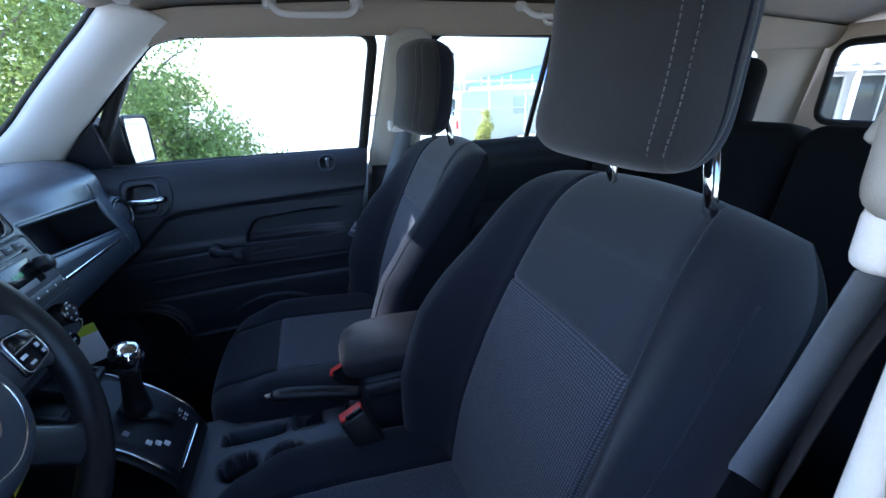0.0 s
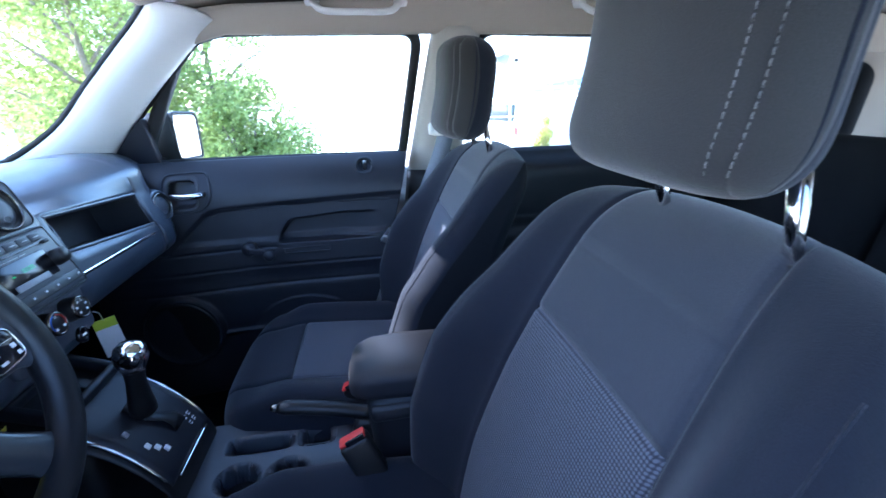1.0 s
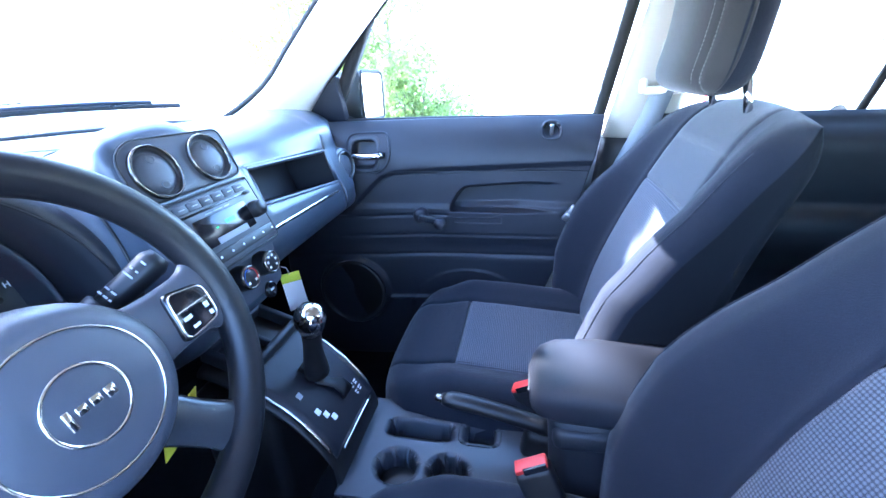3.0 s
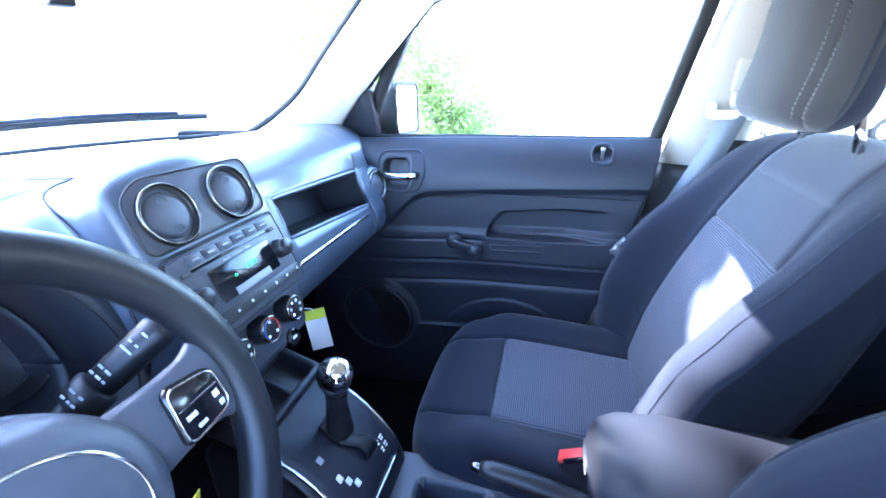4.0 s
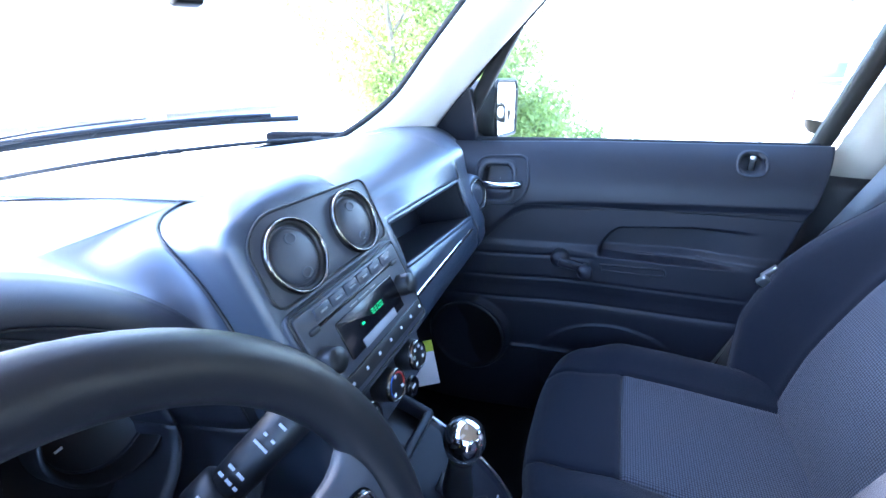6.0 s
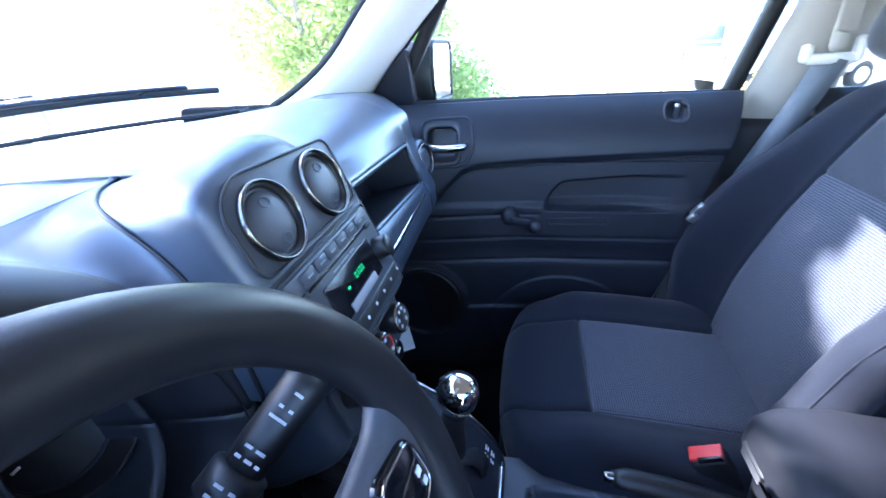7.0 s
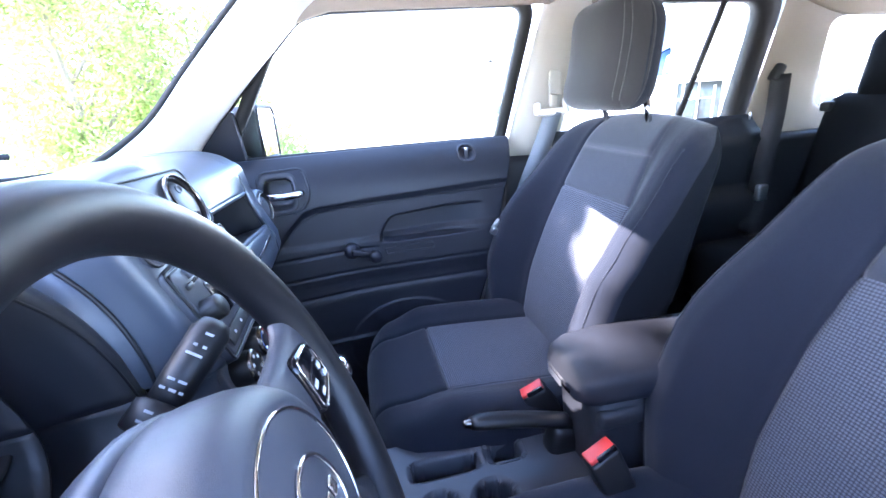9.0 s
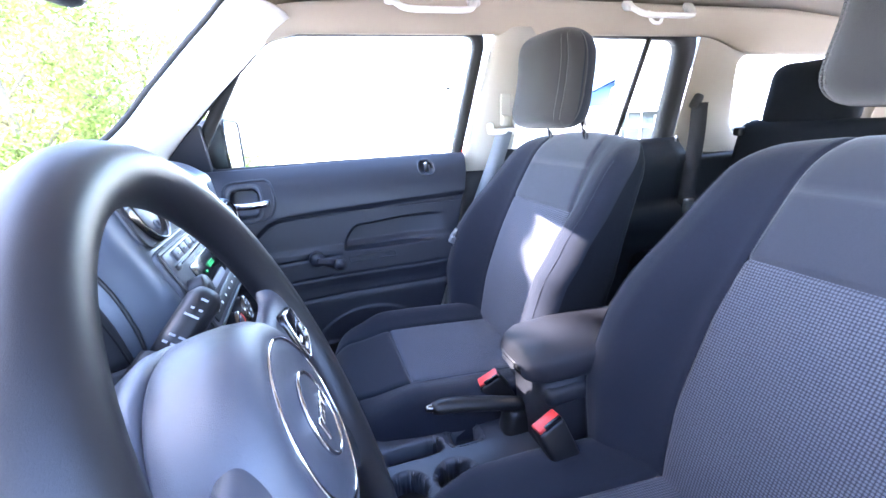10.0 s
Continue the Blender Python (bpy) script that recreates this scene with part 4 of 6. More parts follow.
def brow_pt(s, y):
    zt = brow_z(y)
    d = 1.17 - zt
    xl = -0.545 - 0.20 * (zt - CC[1])
    p = [(ws_base_x(y) + 0.015, 1.128), (-0.84, 1.157), (-0.75, 1.1665 - 0.03 * d), (-0.69, 1.169 - 0.16 * d), (-0.64, 1.169 - 0.50 * d), (xl - 0.024, zt + 0.0005), (xl, zt - 0.003)]
    w = ease(y, -0.14, 0.0)
    q = [(x, lerp(x, TOP_LINE) + 0.0012) for x in (p[0][0], -0.84, -0.75, -0.69, -0.64)] + [ (-0.580, 1.150), (-0.552, 1.126)]
    p = [(a[0] + w * (b[0] - a[0]), a[1] + w * (b[1] - a[1])) for a, b in zip(p, q)]
    g = lambda k: Vector((p[max(0, min(6, k))][0], y, p[max(0, min(6, k))][1]))
    i = min(int(s), 5)
    t = s - i
    a, b, c, e = g(i - 1), g(i), g(i + 1), g(i + 2)
    return 0.5 * (2 * b + (c - a) * t + (2 * a - 5 * b + 4 * c - e) * t * t + (3 * b - a - 3 * c + e) * t ** 3)


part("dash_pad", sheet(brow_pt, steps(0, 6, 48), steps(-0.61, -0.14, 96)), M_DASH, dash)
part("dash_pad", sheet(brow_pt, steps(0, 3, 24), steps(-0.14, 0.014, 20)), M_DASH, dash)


def cubby_pt(u, v, w):
    """u along y, v from top edge to bottom edge, w into the dash."""
    y = 0.137 + 0.324 * u
    a, b = Vector(dash_pt(7, y)), Vector(dash_pt(8, y))
    q = a.lerp(b, v)
    return (q.x - 0.10 * w, y + (0.5 - u) * 0.03 * w, q.z - 0.02 * w * v)


shelf = join(sheet(lambda u, w: cubby_pt(u, 1, w), steps(0, 1, 10), steps(0, 1, 5)), sheet(lambda u, w: cubby_pt(u, 0, w), steps(0, 1, 10), steps(0, 1, 5)),
             sheet(lambda v, w: cubby_pt(0, v, w), steps(0, 1, 5), steps(0, 1, 5)), sheet(lambda v, w: cubby_pt(1, v, w), steps(0, 1, 5), steps(0, 1, 5)),
             sheet(lambda u, v: cubby_pt(u, v, 1), steps(0, 1, 10), steps(0, 1, 5)))
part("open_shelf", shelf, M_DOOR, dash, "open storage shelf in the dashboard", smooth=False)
lip = [Vector(dash_pt(7.0, y)) + Vector((0.003, 0, 0)) for y in steps(0.137, 0.461, 16)] + [Vector(dash_pt(s, 0.461)) + Vector((0.003, 0, 0)) for s in (7.3, 7.6, 8)] + [Vector(dash_pt(8.0, y)) + Vector((0.003, 0, 0)) for y in steps(0.461, 0.137, 16)] + [Vector(dash_pt(s, 0.137)) + Vector((0.003, 0, 0)) for s in (7.6, 7.3)]
part("shelf_rim", tube(lip, 0.0045, 8, True), M_DASH, dash)
strip = [Vector(dash_pt(8.9, y)) + Vector((0.004, 0, 0)) for y in steps(0.125, 0.44, 20)]
part("chrome_strip", tube(strip, 0.0035, 8, flat=1.4), M_CHROME, dash, "thin chrome trim strip")
part("glovebox_gap", tube([Vector(dash_pt(9.6, y)) for y in steps(0.13, 0.50, 20)], 0.002, 6), M_BLACK, dash)
part("release_button", rbox((-0.517, 0.425, 1.000), (0.006, 0.028, 0.012), 0.002), M_BLACK, dash)

# side vent by the door
VM = pose(-0.522, 0.535, 1.037, 0, 78, -8)


def round_vent(m, r, parent, knurl=True):
    v = part("air_vent", lathe([(r * 0.80, -0.012), (r * 0.82, -0.002), (r * 0.91, 0.002), (r * 0.93, -0.002)], m, 36), M_BLACK, parent, "round dashboard air vent")
    part("ring", lathe([(r * 0.915, 0.0), (r * 0.925, 0.0035), (r * 0.96, 0.0045), (r, 0.003), (r * 1.01, -0.002)], m, 40), M_RING, v, "smoked chrome vent ring")
    part("disc", lathe([(0, 0.0022), (r * 0.35, 0.0018), (r * 0.60, 0.0008), (r * 0.72, -0.0006), (r * 0.765, -0.003), (r * 0.77, -0.010), (0, -0.012)], m, 40), M_STACK, v, "dark grey vent disc with two thumb dimples")
    for a in (0.46, -0.50):
        part("thumb_dimple", lathe([(0, -0.0012), (r * 0.11, -0.0008), (r * 0.145, 0.0016), (r * 0.17, 0.0012), (r * 0.185, -0.001)], m @ Matrix.Translation((-a * r, 0, 0.0012)) @ Matrix.Diagonal((0.85, 1.1, 1, 1)), 20), M_DASH, v)
    return v


round_vent(VM, 0.033, dash)
part("vent_surround", lathe([(0.048, -0.05), (0.046, -0.014), (0.041, -0.002), (0.036, 0.001), (0.0335, -0.002)], VM, 40), M_DASH, dash)

# centre stack
NF, DF = Vector((0.922, 0, 0.387)), Vector((0.387, 0, -0.922))


def onf(y, z, proud=0.0):
    return Vector((-0.48 - 0.42 * (z - 1.08), y, z)) + NF * proud


def face_pose(y, z, proud=0.0):
    """Local x: down the face, y: to the passenger, z: out of it."""
    m = Matrix.Identity(4)
    for i, c in enumerate((DF, Vector((0, 1, 0)), NF)):
        m.col[i][:3] = c
    m.translation = onf(y, z, proud)
    return m


NH, DH = Vector((0.98, 0, 0.199)), Vector((0.199, 0, -0.98))


def onh(y, z, proud=0.0):
    """The climate panel, set back below the radio."""
    return Vector((-0.465 - 0.203 * (z - 0.98), y, z)) + NH * proud


def climate_pose(y, z, proud=0.0):
    m = Matrix.Identity(4)
    for i, c in enumerate((DH, Vector((0, 1, 0)), NH)):
        m.col[i][:3] = c
    m.translation = onh(y, z, proud)
    return m


def plate(poly, proud, depth, bevel=0.0015):
    """A flat piece on the face from (y, z) corners."""
    o = onf(0, 1.08)
    loc = [((Vector((-0.48 - 0.42 * (z - 1.08), y, z)) - o).dot(DF), y) for y, z in poly]
    bm = prism(loc, -depth, 0.0, bevel, "xy")
    return moved(bm, face_pose(0, 1.08, proud))


stack = thing("center_stack", "dark grey centre stack with two round vents, radio and climate knobs", "centre stack")
pod_line = smooth_line([(-0.700, 0, 1.164), (-0.655, 0, 1.176), (-0.600, 0, 1.195), (-0.560, 0, 1.205), (-0.535, 0, 1.200), (-0.522, 0, 1.182), (-0.506, 0, 1.142), (-0.490, 0, 1.105), (-0.472, 0, 1.057), (-0.458, 0, 1.020), (-0.470, 0, 1.008), (-0.468, 0, 0.975), (-0.462, 0, 0.945), (-0.475, 0, 0.92), (-0.52, 0, 0.89)], 5)


def pod_pt(u, v):
    """The raised centre of the dash: a wide, gently falling flank above, a square-edged face below."""
    q = pod_line[int(u)]
    k = u / (len(pod_line) - 1)
    w = lerp(k, [(0, 0.07), (0.06, 0.110), (0.18, 0.116), (0.48, 0.116), (0.6, 0.108), (1, 0.094)])
    if v < 0:
        w = lerp(k, [(0, 0.035), (0.07, 0.064), (0.143, 0.082), (0.214, 0.094), (0.30, 0.104), (0.43, 0.116), (0.57, 0.109), (1, 0.094)])
    a = abs(v)
    soft = lerp(k, [(0, 1.0), (0.3, 1.0), (0.5, 0.0), (1, 0.0)] if v > 0 else [(0, 1.0), (0.36, 1.0), (0.5, 0.0), (1, 0.0)])
    r = (1 - a ** 6) ** 0.5 if a < 1 else 0.0
    g = 1 - a ** (2.4 if v > 0 else 3.4)
    sink = soft * max(0.002, q.z + 0.003 - lerp(q.x, [(-0.74, 1.166), (-0.64, 1.167), (-0.595, 1.157), (-0.568, 1.142), (-0.53, 1.118)] if v > 0 else [(-0.74, 1.166), (-0.66, 1.162), (-0.60, 1.118), (-0.565, 1.065), (-0.53, 1.02)])) * (1 - g) + (1 - soft) * 0.028 * (1 - r)
    nx, nz = lerp(k, [(0, 0.0), (0.25, 0.1), (0.4, 0.92), (1, 0.92)]), lerp(k, [(0, 1.0), (0.25, 0.99), (0.4, 0.39), (1, 0.39)])
    return (q.x - nx * sink, w * v * (1 + 0.10 * (1 - r) * (1 - soft)), q.z - nz * sink)


# the driver's flank of the stack: a raised body that falls to a foot along the seam
SEAM_KEYS = [(0, -0.690, -0.002, 1.1678), (5, -0.678, -0.032, 1.1685), (10, -0.648, -0.063, 1.1690), (15, -0.628, -0.078, 1.1680), (20, -0.606, -0.089, 1.163), (25, -0.577, -0.092, 1.143), (30, -0.552, -0.098, 1.121), (35, -0.531, -0.102, 1.092), (40, -0.517, -0.106, 1.055), (45, -0.510, -0.109, 1.015), (57, -0.530, -0.112, 0.965), (70, -0.570, -0.112, 0.890)]


def seam_pt(u):
    return Vector([lerp(u, [(k[0], k[i]) for k in SEAM_KEYS]) for i in (1, 2, 3)])


def soft_seam_pt(u):
    return sum((seam_pt(min(70, max(0, u + d))) for d in (-2, -1, 0, 1, 2)), Vector()) / 5 if 2 <= u <= 68 else seam_pt(u)


def flank_row(u):
    q, e = pod_line[u], soft_seam_pt(u)
    t = ease(u, 14, 26)
    row = []
    for yt, ft, yf, ff in ((0, 0, 0, 0), (0.30, 0.05, -0.052, 0), (0.54, 0.22, -0.084, 0.0), (0.70, 0.50, -0.0965, 0.16), (0.85, 0.82, 0.5 * (e.y - 0.0965), 0.56), (1, 1, e.y, 1)):
        f = ft + t * (ff - ft)
        y = yt * e.y + t * (yf - yt * e.y)
        row.append((q.x + f * (e.x - q.x), y, q.z + f * (e.z - q.z)))
    return smooth_line(row, 5)


flank = [flank_row(u) for u in range(len(pod_line))]
shell = [[Vector(pod_pt(u, math.sin(0.5 * math.pi * k / 12))) for k in range(12, 0, -1)] + flank[u] for u in range(len(flank))]
part("shroud", sheet(lambda u, v: shell[int(u)][int(v)], list(range(len(shell))), list(range(len(shell[0]))), -0.005), M_DASH, stack)


def bridge_pt(u, v):
    """The dash between the seam and the arch over the gauges."""
    a, da = flank[int(u)][-1], (flank[int(u)][-1] - flank[int(u)][-4])
    k = 3 + u / 15
    b = Vector(brow_pt(k, -0.14))
    db = (Vector(brow_pt(k, -0.14)) - Vector(brow_pt(k, -0.146))) / 0.006
    n = (b - a).length
    da.z *= ease(u, 8, 30)
    ta, tb = da.normalized() * n * 0.8, -db.normalized() * n * 0.8
    h = a * (2 * v ** 3 - 3 * v * v + 1) + ta * (v ** 3 - 2 * v * v + v) + b * (3 * v * v - 2 * v ** 3) + tb * (v ** 3 - v * v)
    flat = Vector(brow_pt(3, a.y + v * (b.y - a.y)))
    return flat.lerp(h, ease(u, 0, 9))


part("dash_pad", sheet(bridge_pt, list(range(46)), steps(0, 1, 14)), M_DASH, dash)
panel = rounded([(-0.090, 1.117), (0.090, 1.117), (0.093, 1.182), (-0.060, 1.188), (-0.088, 1.172)], 0.014)
part("vent_panel", plate(panel, 0.003, 0.012, 0.002), M_STACK, stack, "grey panel round the vents")
for y in (-0.047, 0.045):
    round_vent(face_pose(y, 1.148, 0.006), 0.034, stack)
part("stack_panel", plate(rounded([(-0.092, 1.113), (0.093, 1.113), (0.091, 1.014), (-0.088, 1.014)], 0.012), 0.0035, 0.012, 0.002), M_STACK, stack, "grey radio and climate panel")

radio = part("radio", plate(rounded([(-0.086, 1.108), (0.087, 1.108), (0.087, 1.021), (-0.086, 1.021)], 0.005), 0.0065, 0.01, 0.0015), M_STACK, stack, "grey car radio face")
for k in range(6):
    y0 = -0.063 + k * 0.0225
    part("button", plate([(y0, 1.105), (y0 + 0.0205, 1.105), (y0 + 0.0205, 1.095), (y0, 1.095)], 0.0095, 0.008, 0.001), M_STACK, radio)
    bars("print", radio, onf(y0 + 0.010, 1.100, 0.0102), (0, 1, 0), DF, [(0, 0, 0.009)], M_GREYPRINT, 0.0016)
part("disc_slot", plate([(-0.066, 1.0925), (0.066, 1.0925), (0.066, 1.0895), (-0.066, 1.0895)], 0.0072, 0.004, 0.0005), M_GLOSS, radio, "black disc slot")
for y in (-0.071, 0.071):
    part("slot_button", plate(rounded([(y - 0.006, 1.093), (y + 0.006, 1.093), (y + 0.006, 1.088), (y - 0.006, 1.088)], 0.002), 0.0095, 0.006, 0.001), M_BLACK, radio)
bars("print", radio, onf(0, 1.0855, 0.0068), (0, 1, 0), DF, [(-0.014, 0, 0.012), (0.004, 0, 0.018), (0.022, 0, 0.01)], M_GREYPRINT, 0.0012)
disp = part("display", plate(rounded([(-0.048, 1.083), (0.056, 1.083), (0.056, 1.047), (-0.048, 1.047)], 0.003), 0.0078, 0.006, 0.0006), M_GLOSS, radio, "dark radio display, green digits lit")
for k, w in enumerate((0.0035, 0.0015, 0.0035, 0.0035)):
    bars("digit", disp, onf(0.004 + k * 0.0055, 1.068, 0.0086), (0, 1, 0), DF, [(0, -0.0022, w), (0, 0.0022, w), (-w * 0.4, 0, 0.0009), (w * 0.4, 0, 0.0009)], M_GREEN, 0.0009)
bars("digit", disp, onf(-0.016, 1.066, 0.0086), (0, 1, 0), DF, [(0, 0, 0.004)], M_GREEN, 0.002)
part("label_strip", plate([(-0.026, 1.0545), (0.036, 1.0545), (0.036, 1.0465), (-0.026, 1.0465)], 0.0092, 0.003, 0.0004), M_GREYPRINT, radio)
part("radio_gap", tube([onf(y, z, 0.0045) for y, z in rounded([(-0.0885, 1.1105), (0.0895, 1.1105), (0.0895, 1.0185), (-0.0885, 1.0185)], 0.005)], 0.0013, 6, True), M_BLACK, stack)
part("vent_gap", tube([onf(y, z, 0.003) for y, z in panel], 0.0014, 6, True), M_BLACK, stack)
row = part("key_strip", plate([(-0.078, 1.040), (0.083, 1.040), (0.083, 1.026), (-0.078, 1.026)], 0.0082, 0.006, 0.001), M_BLACK, radio, "black row of radio keys")
for k in range(7):
    bars("print", row, onf(-0.062 + k * 0.0235, 1.033, 0.0086), (0, 1, 0), DF, [(0, 0, 0.003)], M_WHITE, 0.003)


def knob(parent, y, z, r, h, ring=True, marks=0, label="black rotary knob with chrome ring", at=face_pose, on=onf, down=DF):
    k = part("knob", lathe([(0, h), (r * 0.80, h), (r * 0.93, h - 0.002), (r, h * 0.35), (r * 1.05, 0.0), (r * 1.05, -0.004), (0, -0.004)], at(y, z, 0.004), 32), M_BLACK, parent, label)
    if ring:
        part("ring", lathe([(r * 0.78, h + 0.0005), (r * 0.84, h + 0.0018), (r * 0.93, h), (r * 0.95, h - 0.003)], at(y, z, 0.004), 36), M_RING, k, "thin smoked chrome ring")
    for j in range(marks):
        a = radians(-130 + 260 * j / max(1, marks - 1))
        rr = r * 0.55
        q = on(y, z, 0.004 + h + 0.0004)
        q = q + rr * math.sin(a) * Vector((0, 1, 0)) - rr * math.cos(a) * down
        bars("print", k, q, (0, 1, 0), down, [(0, 0, 0.0036)], M_WHITE, 0.0034)
    return k


part("climate_panel", moved(prism(rounded([(-0.034, -0.088), (-0.034, 0.093), (0.034, 0.084), (0.034, -0.080)], 0.012), -0.012, 0.0, 0.002, "xy"), climate_pose(0, 0.978, 0.004)), M_STACK, stack, "grey climate control panel")
H = dict(at=climate_pose, on=onh, down=DH)
knob(radio, -0.074, 1.064, 0.0125, 0.018, ring=False, label="black radio knob")
knob(radio, 0.068, 1.065, 0.0125, 0.018, ring=False, label="black radio knob")
knob(stack, 0.047, 0.987, 0.0185, 0.021, marks=6, label="black fan mode knob with white symbols", **H)
k2 = knob(stack, -0.006, 0.987, 0.0185, 0.021, marks=3, label="black temperature knob with red and blue marks", **H)
knob(stack, -0.057, 0.987, 0.0185, 0.021, marks=5, label="black fan speed knob with white symbols", **H)
for col, a0, a1, nm in ((M_BLUE, -120, -10, "cold_mark"), (M_RED, 10, 120, "hot_mark")):
    pts = []
    for j in range(12):
        a = radians(a0 + (a1 - a0) * j / 11)
        pts.append(onh(-0.006, 0.987, 0.0255) + 0.0130 * (math.sin(a) * Vector((0, 1, 0)) - math.cos(a) * DH))
    part(nm, tube(pts, 0.0009, 6), col, k2)
low = part("power_outlet", moved(lathe([(0, 0.001), (0.008, 0.001), (0.011, 0.003), (0.013, 0.0), (0.013, -0.004)], climate_pose(0.045, 0.944, 0.006), 24), Matrix.Identity(4)), M_GLOSS, stack, "black power outlet cap")
bars("print", low, onh(0.045, 0.944, 0.0078), (0, 1, 0), DH, [(0, 0, 0.008)], M_WHITE, 0.003)

# seam of the stack on the dashboard
seam = [(-0.664, 0.122, 1.1735), (-0.688, 0.088, 1.1715), (-0.696, 0.040, 1.1700)] + [soft_seam_pt(u) + Vector((0.0006, -0.0006, 0.0012)) for u in range(0, 58, 3)]
part("seam", tube(smooth_line(seam, 3), [0.0008 + 0.0012 * min(1.0, k / 9) for k in range(3 * (len(seam) - 1) + 1)], 6), M_BLACK, stack)
wall_u = list(range(29, len(pod_line)))


def stack_side(k):
    def f(u, v):
        a = Vector(pod_pt(u, 0.985 * k))
        return a.lerp(Vector((a.x - 0.11, k * 0.118, a.z - 0.012)), v)
    return sheet(f, wall_u, steps(0, 1, 6), 0.004)


part("side_wall", stack_side(1), M_DASH, stack)
part("dash_core", rbox((-0.86, MID, 1.0), (0.38, 1.18, 0.19), 0.01), M_BLACK, dash)


# instrument cluster
cl = thing("instrument_cluster", "hooded instrument cluster with dark gauges and orange needles", "gauge cluster")


def ring_pt(a, k, x, top=9.0):
    """A point on the arch about the gauges, k times the lip's size."""
    c, q = math.cos(a), math.sin(a)
    y = CC[0] + 0.190 * k * abs(c) ** 0.95 * (1 if c > 0 else -1)
    z = CC[1] + (0.180 if q > 0 else 0.10) * k * abs(q) ** 0.95 * (1 if q > 0 else -1)
    return (x - 0.20 * (min(z, 1.2) - CC[1]), y, min(z, top))


# the arch's size, its place along the car, and the height to which its crown is pressed
HOOD_RINGS = [(0.88, -0.590, 9), (0.92, -0.556, 9), (0.945, -0.536, 9), (0.97, -0.525, 9), (1.0, -0.520, 9), (1.04, -0.522, 9), (1.08, -0.528, 9), (1.11, -0.537, 9), (1.13, -0.548, 9)]


def hood_pt(i, a):
    k = HOOD_RINGS[int(i)]
    p = Vector(ring_pt(a, k[0], k[1], k[2]))
    p.y = min(p.y, -0.104)
    return p


ang = steps(0, 2 * math.pi, 128)
# hood and inner tube coloured darker than the dash to stand for shade
part("hood", sheet(hood_pt, list(range(len(HOOD_RINGS))), ang, 0.004), M_SHADED, cl, "thick rounded gauge hood, darkened for shade")
part("lip_seam", tube([Vector(ring_pt(a, 0.975, -0.523)) + Vector((0.0012, 0, 0)) for a in steps(-0.4, math.pi + 0.4, 60)], 0.0011, 6), M_BLACK, cl)
part("inner_tube", sheet(lambda v, a: ring_pt(a, 0.88 - 0.06 * v, -0.590 - 0.06 * v), steps(0, 1, 5), ang, 0.003), M_SHADED, cl)
part("lower_cowl", sheet(lambda u, v: (-0.50 - 0.05 * v, -0.52 + 0.385 * u, 0.925 - 0.10 * v), steps(0, 1, 12), steps(0, 1, 6), 0.01), M_DASH, cl)
part("dial_plate", rbox((-0.650, CC[0], 1.020), (0.006, 0.35, 0.22), 0.002, (0, -12, 0)), M_BLACK, cl)


def letter(text, m, size, parent):
    """A raised character as a thin mesh."""
    cu = bpy.data.curves.new("letter", "FONT")
    cu.body, cu.size, cu.extrude = text, size, 0.0002
    cu.align_x, cu.align_y = "CENTER", "CENTER"
    tmp = bpy.data.objects.new("letter", cu)
    scene.collection.objects.link(tmp)
    bpy.context.view_layer.update()
    me = bpy.data.meshes.new_from_object(tmp.evaluated_get(bpy.context.evaluated_depsgraph_get()))
    bpy.data.objects.remove(tmp)
    me.materials.clear()
    me.materials.append(M_WHITE)
    me.transform(m)
    ob = new("letter", me)
    ob.parent = parent
    return ob


def gauge(y, z, r, mark, letters=""):
    """A dial in a dark bowl; local x runs down the dial, y to the passenger, z out of it."""
    m = pose(-0.640 - 0.21 * (z - 1.045), y, z, 0, 78, 0)
    g = part("gauge", lathe([(0, 0.0), (r, 0.0), (r * 1.04, 0.004), (r * 1.16, 0.024), (r * 1.22, 0.026), (r * 1.25, 0.020), (r * 1.25, -0.006)], m, 40), M_BLACK, cl, "dark round gauge in a bowl")
    part("ring", lathe([(r * 0.99, 0.0005), (r * 1.0, 0.0025), (r * 1.025, 0.0035), (r * 1.05, 0.003)], m, 36), M_DOOR, g)
    ticks = []
    for j in range(mark):
        a = radians(-95 + 140 * j / (mark - 1))
        ticks.append(moved(rbox((0, 0, 0), (r * 0.15, r * 0.05, 0.001), 0), m @ Matrix.Translation((-0.76 * r * math.cos(a), 0.76 * r * math.sin(a), 0.001)) @ pose(0, 0, 0, 0, 0, -math.degrees(a))))
    part("scale", join(*ticks), M_WHITE, g, smooth=False)
    for ch, a in zip(letters, (-68, 52)):
        letter(ch, m @ Matrix.Translation((-0.52 * r * math.cos(radians(a)), 0.52 * r * math.sin(radians(a)), 0.001)) @ pose(0, 0, 0, 0, 0, 90), r * 0.26, g)
    part("needle", moved(rbox((0, -r * 0.25, 0.0035), (r * 0.06, r * 0.66, 0.0015), 0.0004), m @ pose(0, 0, 0, 0, 0, -35)), M_ORANGE, g, "orange gauge needle")
    part("pivot", lathe([(0, 0.005), (r * 0.10, 0.005), (r * 0.13, 0.002), (r * 0.13, 0)], m, 18), M_BLACK, g)
    return g


gauge(-0.170, 1.034, 0.038, 5, "CH")
gauge(-0.304, 1.060, 0.056, 9)
gauge(-0.430, 1.052, 0.034, 5)

# ---- steering column ----
WC = Vector((-0.376, -0.304, 1.055))
WN = Vector((0.931, 0, 0.365)).normalized()
WU = Vector((-WN.z, 0, WN.x))


